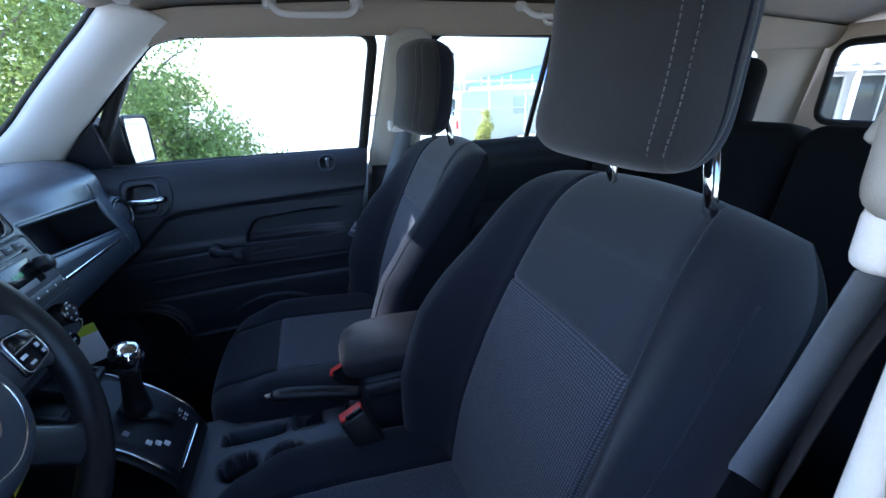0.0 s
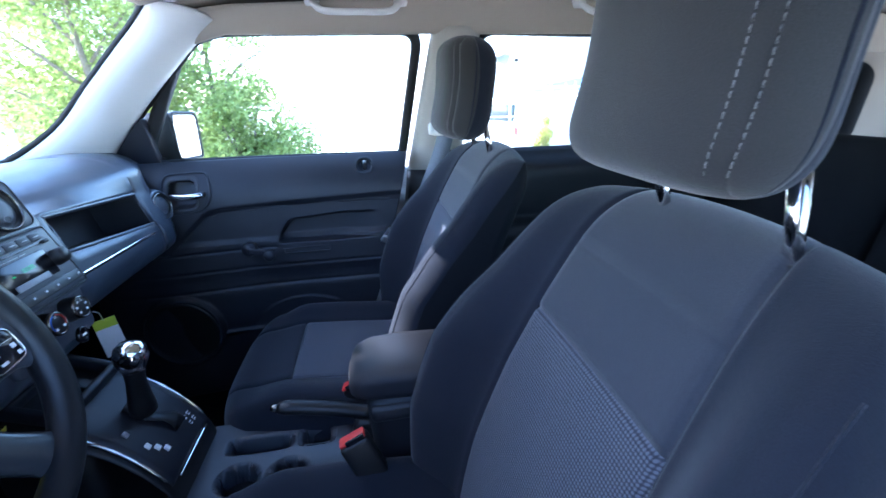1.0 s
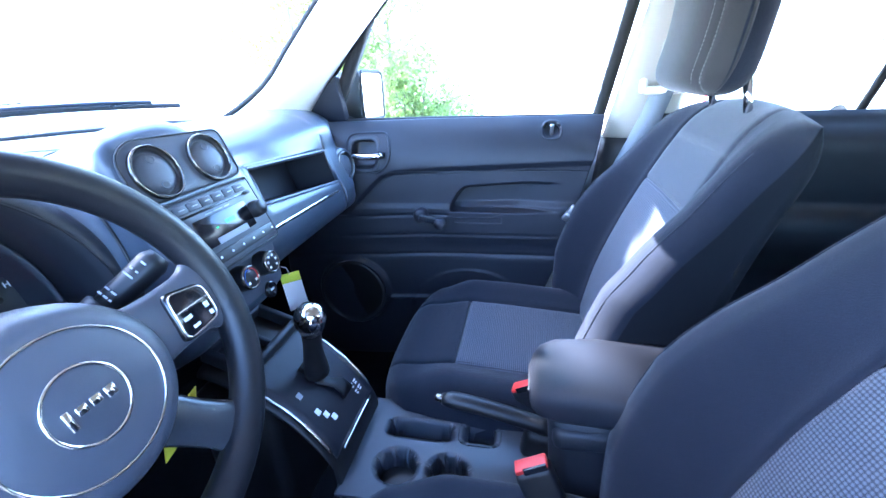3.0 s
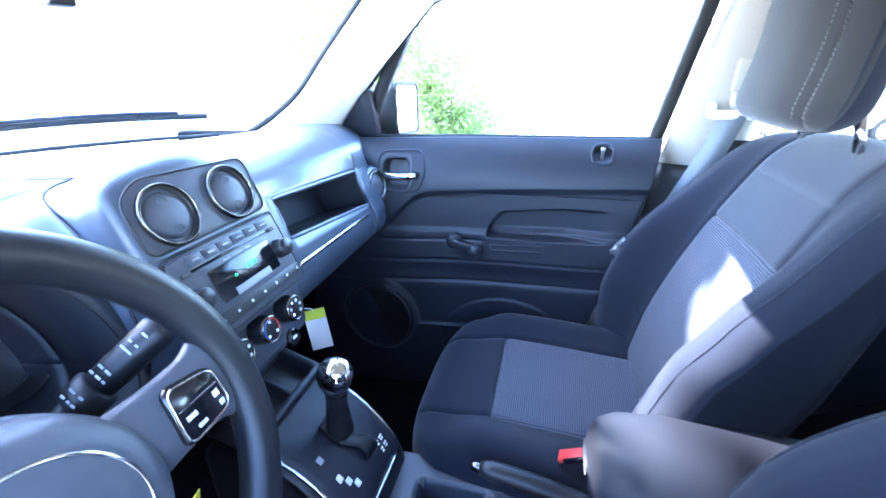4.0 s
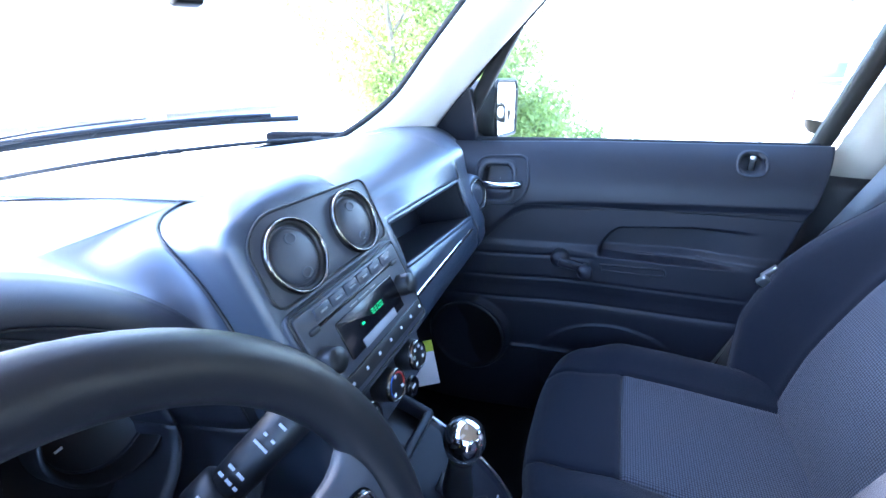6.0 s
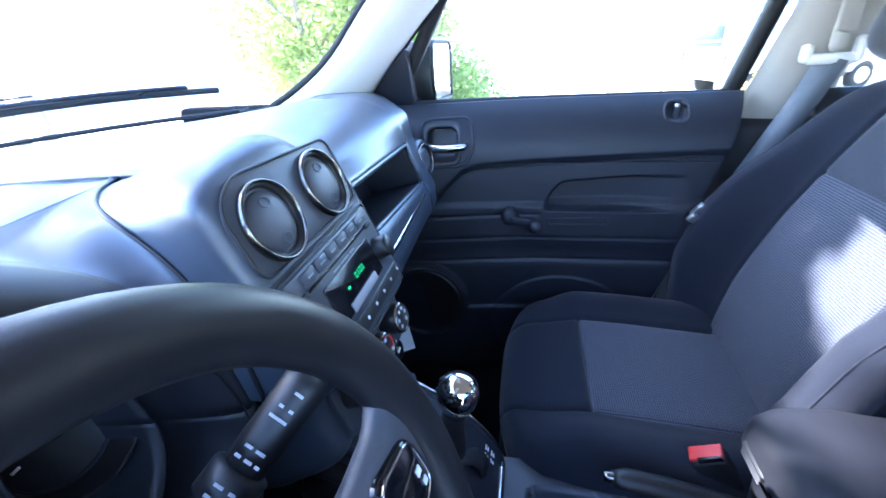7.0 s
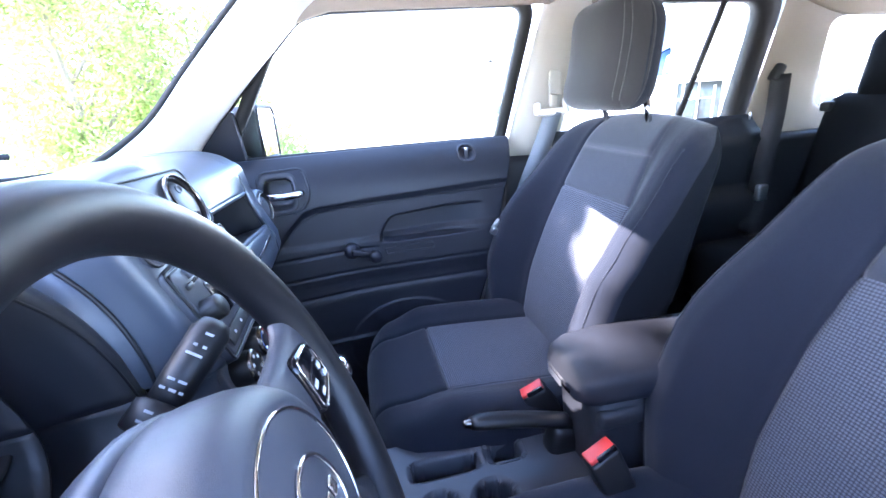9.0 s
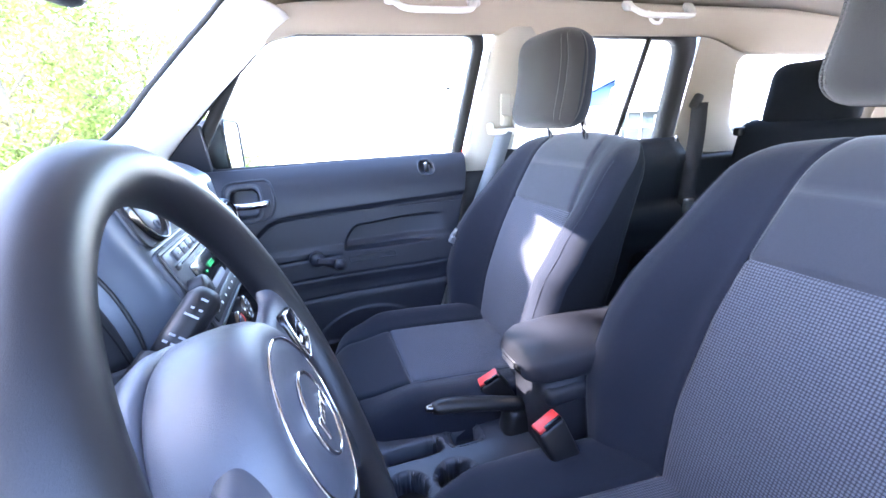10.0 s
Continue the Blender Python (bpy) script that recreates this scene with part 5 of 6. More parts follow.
def wheel_pose():
    """Local x: to the passenger, y: up the wheel, z: towards the driver."""
    m = Matrix.Identity(4)
    m.col[0][:3], m.col[1][:3], m.col[2][:3] = Vector((0, 1, 0)), WU, WN
    m.translation = WC
    return m


WM = wheel_pose()
HUB = Matrix.Translation((0, -0.013, -0.014))
PAD = Matrix.Translation((0, -0.012, 0))
sw = thing("steering_wheel", "dark grey four-spoke steering wheel with padded airbag hub", "steering wheel")
part("rim", moved(tube([(0.1615 * math.cos(a), 0.1615 * math.sin(a), 0) for a in steps(0, 2 * math.pi, 90)[:-1]], 0.0170, 18, True), WM), M_WHEEL, sw, "dark grained wheel rim")
hub_prof = [(0.0, 0.034), (0.03, 0.0336), (0.050, 0.0322), (0.0525, 0.0312), (0.0545, 0.0306), (0.057, 0.0312), (0.062, 0.0298), (0.069, 0.0255), (0.0745, 0.018), (0.078, 0.007), (0.0805, -0.008), (0.081, -0.018), (0.079, -0.021), (0.0, -0.021)]
part("hub", moved(moved(lathe(hub_prof, None, 64), Matrix.Diagonal((1.05, 0.98, 1, 1))), WM @ HUB), M_HUB, sw, "grey airbag cover")
part("back_cover", moved(moved(lathe([(0.0, -0.023), (0.078, -0.023), (0.0825, -0.026), (0.083, -0.034), (0.078, -0.048), (0.060, -0.058), (0, -0.060)], None, 48), Matrix.Diagonal((1.05, 0.98, 1, 1))), WM @ HUB), M_HUB, sw)
part("chrome_ring", moved(tube([(0.0545 * 1.05 * math.cos(a), 0.0545 * 0.98 * math.sin(a), 0.0312) for a in steps(0, 2 * math.pi, 64)[:-1]], 0.0013, 8, True), WM @ HUB), M_CHROME, sw, "thin chrome ring")
part("emblem_plate", moved(lathe([(0, 0.0352), (0.025, 0.0352), (0.027, 0.034)], None, 40), WM @ HUB), M_STACK, sw)
part("emblem_ring", moved(tube([(0.0275 * math.cos(a), 0.0275 * math.sin(a), 0.0348) for a in steps(0, 2 * math.pi, 56)[:-1]], 0.0015, 8, True, 1.0), WM @ HUB), M_CHROME, sw, "round chrome emblem ring")
part("emblem", moved(join(rbox((-0.0155, -0.002, 0.0360), (0.005, 0.015, 0.0022), 0.001), rbox((-0.006, 0.0, 0.0360), (0.008, 0.007, 0.0022), 0.002), rbox((0.004, 0.0, 0.0360), (0.008, 0.007, 0.0022), 0.002), rbox((0.0145, -0.001, 0.0360), (0.008, 0.009, 0.0022), 0.002)), WM @ HUB), M_CHROME, sw, "small raised chrome emblem")
for k in (1, -1):
    def loft(u, a):
        c, q = math.cos(a), math.sin(a)
        hh = 0.0335 - 0.004 * math.sin(math.pi * u) + 0.013 * ease(u, 0.72, 1.0)
        return (k * (0.050 + 0.108 * u), -0.004 + 0.004 * u + hh * abs(c) ** 0.7 * (1 if c > 0 else -1), -0.007 + 0.004 * u + (0.0125 - 0.002 * u) * abs(q) ** 0.8 * (1 if q > 0 else -1))
    sp = part("spoke", moved(sheet(loft, steps(0, 1, 14), steps(0, 2 * math.pi, 36)), WM), M_HUB, sw, "grey upper wheel spoke")
    padpoly = rounded([(k * 0.092, -0.016), (k * 0.140, -0.012), (k * 0.140, 0.026), (k * 0.096, 0.034)], 0.011)
    pad = part("switch_pad", moved(prism(padpoly, -0.012, 0.0100, 0.003, "xy"), WM @ PAD), M_GLOSS, sp, "black wheel switch pad with chrome edge")
    inner = rounded([(k * 0.0945, -0.0135), (k * 0.1375, -0.010), (k * 0.1375, 0.0235), (k * 0.0985, 0.031)], 0.009)
    part("pad_trim", moved(tube([(x, y, 0.0102) for x, y in inner], 0.0010, 6, True), WM @ PAD), M_CHROME, sp)
    part("divider", moved(rbox((k * 0.117, 0.012, 0.0103), (0.036, 0.0010, 0.0008), 0), WM @ PAD), M_SATIN, sp, smooth=False)
    for x, y, w, h in ((0.106, 0.004, 0.009, 0.0035), (0.130, 0.005, 0.005, 0.005), (0.110, -0.006, 0.008, 0.0028), (0.131, -0.004, 0.004, 0.004)):
        part("symbol", moved(rbox((k * x, y, 0.0103), (w, h, 0.0008), 0), WM @ PAD), M_WHITE, sp, smooth=False)
    def low_loft(u, a):
        c, q = math.cos(a), math.sin(a)
        w = 0.026 - 0.005 * math.sin(math.pi * u) + 0.008 * ease(u, 0.75, 1.0)
        s = w * abs(c) ** 0.7 * (1 if c > 0 else -1)
        return (k * (0.034 + 0.068 * u + 0.78 * s), -0.050 - 0.082 * u + 0.62 * s, -0.016 + 0.012 * u + 0.010 * abs(q) ** 0.8 * (1 if q > 0 else -1))
    lowarm = moved(sheet(low_loft, steps(0, 1, 10), steps(0, 2 * math.pi, 30)), WM)
    part("spoke", lowarm, M_SPOKE, sw, "glossy dark lower wheel spoke")

col = thing("steering_column", "dark plastic steering column shroud", "steering column")
part("shroud", moved(lathe([(0.0, 0.0), (0.046, 0.0), (0.052, -0.02), (0.056, -0.10), (0.060, -0.22), (0, -0.22)], WM @ Matrix.Translation((0, -0.01, -0.035)), 28), Matrix.Identity(4)), M_BLACK, col)
stalk = thing("wiper_stalk", "black wiper stalk with white print", "wiper stalk")
S0, S1 = Vector((-0.502, -0.232, 1.012)), Vector((-0.444, -0.142, 1.078))
sd = (S1 - S0).normalized()
part("lever", tube([S0, S0 + sd * 0.045], [0.009, 0.011], 14), M_BLACK, stalk)
part("collar", tube([S0 + sd * 0.045, S0 + sd * 0.047, S0 + sd * 0.066, S0 + sd * 0.068], [0.013, 0.0185, 0.0185, 0.014], 20), M_BLACK, stalk)
part("end_knob", tube([S0 + sd * 0.068, S0 + sd * 0.085, S0 + sd * 0.092, S0 + sd * 0.125, S0 + sd * 0.134], [0.0135, 0.0145, 0.0145, 0.0155, 0.011], 18), M_BLACK, stalk)
sn = (Vector((0.55, -0.25, 0.8)) - sd * Vector((0.55, -0.25, 0.8)).dot(sd)).normalized()
sr = sd.cross(sn)
for a, rows in ((0.052, [(-0.006, 0, 0.004), (0.0, 0, 0.003), (0.005, 0, 0.004)]), (0.059, [(-0.004, 0, 0.006), (0.005, 0, 0.004)]), (0.076, [(-0.006, 0, 0.004), (0.001, 0, 0.005), (0.007, 0, 0.003)]), (0.083, [(-0.004, 0, 0.005), (0.004, 0, 0.006)]), (0.103, [(0, 0, 0.012)]), (0.110, [(-0.003, 0, 0.003), (0.004, 0, 0.003)]), (0.120, [(0.002, 0, 0.006)])):
    q = S0 + sd * a + sn * (0.0189 if a < 0.07 else 0.0168)
    bars("print", stalk, q, sr, sd, rows, M_GREYPRINT, 0.0018)

# hang tag on the climate panel, yellow card behind the wheel
tag = thing("hang_tag", "lime and white paper tag hanging from the stack", "paper tag")
TM = Matrix.Translation((-0.497, 0.172, 0.870)) @ pose(0, 0, 0, 8, -14, -66)
part("paper", moved(rbox((0, 0, 0), (0.0006, 0.036, 0.072), 0), TM), M_WHITE, tag, "white lower half of the tag", smooth=False)
part("header", moved(rbox((0, 0, 0.0275), (0.0012, 0.0362, 0.018), 0), TM), M_LIME, tag, "lime green heading", smooth=False)
part("string", tube([TM @ Vector((0, 0, 0.034)), (-0.470, 0.120, 0.945), (-0.462, 0.095, 0.960)], 0.0007, 5), M_WHITE, tag)
card = thing("yellow_card", "yellow card hanging from the ignition key", "paper card")
part("paper", rbox((-0.385, -0.222, 0.945), (0.0008, 0.05, 0.055), 0, (10, 20, 8)), M_YELLOW, card, smooth=False)
part("punch_mark", rbox((-0.381, -0.215, 0.950), (0.0012, 0.006, 0.006), 0.0005, (10, 20, 8)), M_BLACK, card)


# ---- centre console ----
con = thing("center_console", "dark plastic centre console with shifter panel and cup holders", "centre console")
BEZ = smooth_line([(-0.53, 0, 0.862), (-0.49, 0, 0.850), (-0.445, 0, 0.825), (-0.40, 0, 0.793), (-0.365, 0, 0.755), (-0.340, 0, 0.715), (-0.330, 0, 0.68), (-0.328, 0, 0.60)], 5)
CY = 0.028


def bez_pt(u, v, proud=0.0):
    i = min(int(u), len(BEZ) - 2)
    q = BEZ[i].lerp(BEZ[i + 1], u - i)
    r = 1 - abs(v) ** 8
    return (q.x + proud * 0.6, CY + 0.088 * v, q.z - 0.012 * (1 - r ** 0.5 if r > 0 else 1) + proud * 0.8)


part("shifter_housing", sheet(lambda u, v: bez_pt(u, v), list(range(len(BEZ))), [math.sin(0.5 * math.pi * k / 10) for k in range(-10, 11)], 0.008), M_BLACK, con)
bz = part("shifter_panel", sheet(lambda u, v: bez_pt(u, v, 0.004), steps(7, 26, 26), steps(-0.86, 0.86, 12), 0.004), M_DOOR, con, "dark glossy shift gate panel")
for k in (-0.90, 0.90):
    part("chrome_strip", tube([bez_pt(u, k, 0.004) for u in steps(7, 24, 20)], 0.0028, 8), M_CHROME, con, "chrome side strip")
part("chrome_end", tube([bez_pt(26.6, v, 0.004) for v in steps(-0.62, 0.70, 10)], 0.0022, 8), M_CHROME, con, "chrome end strip")
gate_pts = [bez_pt(12.5, 0.05, 0.006), bez_pt(14.5, 0.06, 0.006), bez_pt(16, 0.02, 0.006), bez_pt(18, 0.16, 0.006), bez_pt(19.6, 0.26, 0.006), bez_pt(21.3, 0.26, 0.006)]
part("shift_gate", tube(gate_pts, [0.015, 0.015, 0.014, 0.014, 0.020, 0.018], 12, flat=0.30), M_BLACK, con, "black shift gate slot")
for u, v in ((15, -0.55), (18.6, -0.55), (20.0, -0.46), (21.4, -0.36)):
    q = Vector(bez_pt(u, v, 0.005))
    part("indicator", rbox(q, (0.010, 0.008, 0.004), 0.001, (0, 45, 0)), M_WHITE if u > 16 else M_GREYPRINT, con, "small pale gear indicator")
for du in (21.2, 22.6):
    q = Vector(bez_pt(du, 0.52, 0.0055))
    bars("print", con, q, (0, 1, 0), Vector((0.55, 0, -0.83)), [(-0.006, 0, 0.006), (0.006, 0, 0.008), (-0.006, 0.005, 0.004), (0.006, 0.005, 0.006)], M_WHITE, 0.0025)
# shelf in front of the shifter
TR = pose(-0.492, CY, 0.862, 0, 20, 0)
part("front_tray", moved(join(rbox((0, 0.066, 0), (0.080, 0.012, 0.022), 0.004), rbox((0, -0.066, 0), (0.080, 0.012, 0.022), 0.004), rbox((0.036, 0, 0), (0.012, 0.14, 0.022), 0.004), rbox((-0.036, 0, 0), (0.012, 0.14, 0.022), 0.004), rbox((0, 0.004, -0.003), (0.07, 0.008, 0.016), 0.003)), TR), M_DOOR, con, "open tray with raised rim")
part("tray_well", moved(rbox((0, 0, -0.012), (0.070, 0.130, 0.006), 0.002), TR), M_BLACK, con)
part("tower", rbox((-0.505, CY, 0.65), (0.14, 0.15, 0.30), 0.02), M_BLACK, con)


# lower tray with cup holders: a plate with real holes
def plate_with_holes(x0, x1, y0, y1, z, holes, depth):
    nx, ny = 260, 130
    def inside(x, y, g=0.0):
        for hx, hy, rx, ry, p in holes:
            if (abs((x - hx) / (rx + g)) ** p + abs((y - hy) / (ry + g)) ** p) < 1:
                return True
        return False
    def f(x, y):
        d = 0.0
        for hx, hy, rx, ry, p in holes:
            q = (abs((x - hx) / rx) ** p + abs((y - hy) / ry) ** p) ** (1 / p)
            d = max(d, depth * (1 - ease(q, 0.965, 1.0)))
            d -= 0.002 * math.exp(-((q - 1.06) / 0.04) ** 2)
        return (x, y, z - d)
    return sheet(f, steps(x0, x1, nx), steps(y0, y1, ny), -0.006)


cups = [(-0.256, -0.012, 0.038, 0.036, 2), (-0.172, -0.012, 0.038, 0.036, 2), (-0.235, 0.066, 0.062, 0.022, 5), (-0.130, 0.070, 0.03, 0.022, 5)]
part("cup_tray", plate_with_holes(-0.335, 0.10, -0.075, 0.130, 0.662, cups, 0.055), M_TRAY, con, "dark tray with two cup holders")
part("base", rbox((-0.10, CY, 0.53), (0.46, 0.20, 0.20), 0.02), M_BLACK, con)

arm = thing("armrest", "dark padded armrest lid on the console box", "armrest")
part("box", rbox((0.115, 0.032, 0.72), (0.27, 0.125, 0.20), 0.025, (0, -4, 0), 5), M_CONS, arm)
LID = [(-0.052, 0.034, 0.829, 0.817), (-0.048, 0.050, 0.844, 0.811), (-0.038, 0.062, 0.856, 0.808), (-0.015, 0.070, 0.865, 0.806), (0.05, 0.074, 0.869, 0.806), (0.15, 0.074, 0.866, 0.806), (0.235, 0.072, 0.860, 0.808), (0.246, 0.060, 0.852, 0.812)]


def lid_pt(u, a):
    """Cross-sections of the padded lid: x, half width, top and underside."""
    x, w, hi, lo = LID[int(u)]
    c, q = math.cos(a), math.sin(a)
    return (x, 0.032 + w * abs(c) ** 0.45 * (1 if c > 0 else -1), (hi + lo) / 2 + (hi - lo) / 2 * abs(q) ** 0.6 * (1 if q > 0 else -1))


lid_mesh = sheet(lid_pt, list(range(len(LID))), steps(0, 2 * math.pi, 48))
lid = part("lid", join(lid_mesh, rbox((-0.047, 0.032, 0.824), (0.008, 0.05, 0.010), 0.003), rbox((0.24, 0.032, 0.832), (0.008, 0.11, 0.02), 0.003)), M_VINYL, arm, "padded armrest lid")
part("lid_seam", tube([lid_pt(k, a) for k, a in [(k, -0.35) for k in (6, 5, 4, 3, 2, 1)]], 0.0012, 5), M_BLACK, lid)
latch = part("latch", rbox((-0.046, 0.045, 0.822), (0.010, 0.052, 0.020), 0.004, (0, -28, 0)), M_BLACK, arm, "ribbed black lid latch")
for k in range(4):
    part("rib", rbox((-0.0525, 0.045, 0.8155 + 0.0042 * k), (0.003, 0.044, 0.0016), 0.0005, (0, -28, 0)), M_CONS, latch)
part("side_plate", rbox((0.10, 0.032, 0.785), (0.24, 0.136, 0.035), 0.012, (0, -2, 0)), M_CONS, arm)

brake = thing("handbrake", "black hand brake lever with push button", "hand brake")
part("grip", tube(smooth_line([(-0.190, 0.056, 0.752), (-0.15, 0.056, 0.748), (-0.09, 0.056, 0.735), (-0.02, 0.056, 0.715)], 5), [0.010, 0.013] + [0.0150] * 14, 20, flat=0.85), M_BLACK, brake)
part("button", lathe([(0, 0.008), (0.004, 0.0078), (0.0065, 0.006), (0.007, 0.0), (0.0075, -0.004)], pose(-0.1945, 0.056, 0.7525, 0, -84, 0), 18), M_RING, brake, "satin release button")
part("gaiter", rbox((-0.005, 0.056, 0.675), (0.11, 0.042, 0.06), 0.015, (0, 14, 0)), M_BLACK, brake)

shift = thing("gear_lever", "gear lever with polished chrome knob", "gear lever")
part("stem", tube(smooth_line([(-0.395, 0.035, 0.800), (-0.388, 0.026, 0.855), (-0.380, 0.018, 0.895)], 5), [0.021, 0.020, 0.0185, 0.017, 0.016, 0.015, 0.0145, 0.0145, 0.015, 0.016, 0.017], 16), M_BLACK, shift, "black lever stem")
part("knob", lathe([(0, -0.002), (0.016, -0.002), (0.0225, 0.012), (0.0245, 0.024), (0.022, 0.036), (0.015, 0.044), (0.0, 0.047)], pose(-0.380, 0.017, 0.892, 0, 6, 0), 30), M_CHROME, shift, "polished chrome knob")


def buckle(at, rot, inb):
    b = thing("belt_buckle", "black seat belt buckle with red button", "belt buckle", "front belt buckles")
    m = pose(*at, *rot) @ Matrix.Diagonal((1.15, 1.15, 1.1, 1))
    part("housing", moved(rbox((0, 0, -0.045), (0.042, 0.024, 0.085), 0.006), m), M_BLACK, b)
    part("button", moved(rbox((0, 0, 0.0), (0.037, 0.019, 0.006), 0.002), m), M_RED, b, "red release button")
    part("slot", moved(rbox((0.004, -0.010, 0.0005), (0.026, 0.003, 0.008), 0.0005), m), M_GLOSS, b)
    part("stalk", moved(rbox((0, 0, -0.11), (0.024, 0.006, 0.07), 0.002), m), M_SATIN, b)
    return b


buckle((-0.048, -0.075, 0.782), (-8, -22, 8), 1)
buckle((-0.060, 0.118, 0.742), (4, -32, -12), -1)


# ---- belts ----
def belt(sign):
    b = thing("seat_belt", "dark grey seat belt hanging from a pale pillar guide", "seat belt", "front seat belts")
    keep = (lambda m: m) if sign > 0 else (lambda m: moved(mirrored(m), Matrix.Translation((0, 0.022, 0.030))))
    part("guide", keep(join(rbox((0.232, 0.652, 1.185), (0.085, 0.022, 0.020), 0.009), rbox((0.190, 0.652, 1.195), (0.018, 0.020, 0.034), 0.008), rbox((0.272, 0.650, 1.20), (0.018, 0.02, 0.045), 0.008))), M_TRIM, b, "pale belt guide loop")
    part("slider", keep(rbox((0.236, 0.652, 1.245), (0.026, 0.020, 0.10), 0.0095, (-17, 8, 0))), M_BPIL, b, "pale height adjuster")
    part("adjuster_track", keep(rbox((0.238, 0.650, 1.315), (0.034, 0.010, 0.18), 0.004, (-17, 8, 0))), M_BPIL, b)
    if sign > 0:
        part("webbing", strap(smooth_line([(0.232, 0.644, 1.188), (0.215, 0.655, 1.12), (0.165, 0.655, 1.00), (0.115, 0.655, 0.88), (0.06, 0.655, 0.72), (0.03, 0.655, 0.58)], 6), 0.048, 0.0016, (0.93, -0.28, -0.2)), M_BELT, b, "dark grey belt webbing")
    else:
        part("webbing", strap(smooth_line([(0.225, -0.562, 1.205), (0.240, -0.535, 1.10), (0.228, -0.515, 0.98), (0.19, -0.51, 0.82), (0.15, -0.515, 0.60)], 6), 0.048, 0.0016, (0.85, -0.15, 0.1)), M_BELT, b, "dark grey belt webbing")
        # same belt as the webbing; its shade is put into a darker colour
        part("inner_run", strap(smooth_line([(0.235, -0.566, 1.212), (0.238, -0.552, 1.148), (0.248, -0.536, 1.06), (0.262, -0.522, 0.978), (0.285, -0.515, 0.80), (0.29, -0.515, 0.55)], 6), 0.046, 0.0016, (0.75, 0.45, 0.3)), M_STRAP, b, "belt run going down to its reel, darkened for shade")
    if sign < 0:
        part("height_cover", rbox((0.207, -0.574, 1.325), (0.068, 0.034, 0.185), 0.0165, (0, 0, 0), 5), M_BPIL, b, "pale rounded height adjuster cover")
        return b
    part("tongue", keep(join(rbox((0.034, 0.578, 0.893), (0.022, 0.012, 0.020), 0.003, (20, 30, 10)), rbox((0.050, 0.590, 0.904), (0.03, 0.012, 0.034), 0.003, (20, 30, 10)))), M_SATIN, b, "bright metal belt tongue")
    return b


belt(1)
belt(-1)
rb = thing("rear_seat_belt", "black rear seat belt on the rear pillar", "seat belt")
part("guide", rbox((0.965, 0.66, 1.245), (0.03, 0.03, 0.05), 0.008, (0, 20, 0)), M_BLACK, rb)
part("webbing", strap(smooth_line([(0.965, 0.645, 1.24), (0.945, 0.625, 1.12), (0.905, 0.60, 0.95), (0.87, 0.58, 0.78)], 6), 0.050, 0.0018, (0.75, -0.65, 0)), M_STRAP, rb)
part("tongue", rbox((0.90, 0.585, 0.90), (0.035, 0.02, 0.05), 0.006), M_SATIN, rb)


# ---- fittings under the roof ----
def grab(x0, x1, label):
    g = thing("grab_handle", label, "grab handle", "grab handles")
    y, z = 0.548, 1.498
    part("bar", tube(smooth_line([(x0, y + 0.015, z + 0.012), (x0 + 0.012, y - 0.012, z - 0.010), (x0 + 0.035, y - 0.028, z - 0.022), ((x0 + x1) / 2, y - 0.032, z - 0.024), (x1 - 0.035, y - 0.028, z - 0.022), (x1 - 0.012, y - 0.012, z - 0.010), (x1, y + 0.015, z + 0.012)], 6), 0.0095, 12, flat=0.8), M_TRIM, g)
    for x in (x0, x1):
        part("mount", rbox((x, y + 0.014, z + 0.008), (0.034, 0.018, 0.03), 0.008, (-40, 0, 0)), M_TRIM, g)
    return g


grab(-0.10, 0.11, "pale beige grab handle above the front door")
g2 = grab(0.575, 0.79, "pale beige grab handle with coat hook")
part("coat_hook", tube(smooth_line([(0.635, 0.55, 1.49), (0.64, 0.535, 1.462), (0.66, 0.53, 1.458), (0.672, 0.535, 1.472)], 5), 0.005, 8), M_TRIM, g2)


def visor(sign):
    v = thing("sun_visor", "pale grey folded sun visor with a small lamp lens", "sun visor", "sun visors")
    keep = (lambda m: m) if sign > 0 else mirrored
    part("flap", keep(rbox((-0.36, 0.33, 1.500), (0.15, 0.36, 0.020), 0.009, (4, -12, 14), 4)), M_TRIM, v)
    part("lens", keep(rbox((-0.345, 0.42, 1.489), (0.04, 0.06, 0.004), 0.002, (4, -12, 14))), M_WHITE, v)
    part("pivot", keep(rbox((-0.395, 0.505, 1.505), (0.03, 0.04, 0.03), 0.01)), M_TRIM, v)
    return v


visor(1)
visor(-1)
mir = thing("rear_view_mirror", "black-backed rear-view mirror on the windshield", "rear-view mirror")
MP = pose(-0.575, -0.035, 1.398, 0, 0, 0) @ pose(0, 0, 0, 0, -8, -14)
mpoly = rounded([(-0.125, -0.034), (0.125, -0.034), (0.118, 0.036), (-0.118, 0.036)], 0.022, 5)
part("housing", moved(prism(mpoly, -0.030, 0.0, 0.010, "yz"), MP), M_BLACK, mir)
part("mirror_glass", moved(prism([(a * 0.955, b * 0.88) for a, b in mpoly], -0.001, 0.0025, 0, "yz"), MP), M_MIRROR, mir, "silvered mirror glass", smooth=False)
part("tab", moved(rbox((-0.005, 0.0, -0.042), (0.014, 0.022, 0.022), 0.003), MP), M_BLACK, mir)
part("stem", tube([MP @ Vector((-0.02, 0, 0.01)), MP @ Vector((-0.06, 0, 0.06)), (-0.66, MID - 0.01, 1.48)], 0.010, 10), M_BLACK, mir)

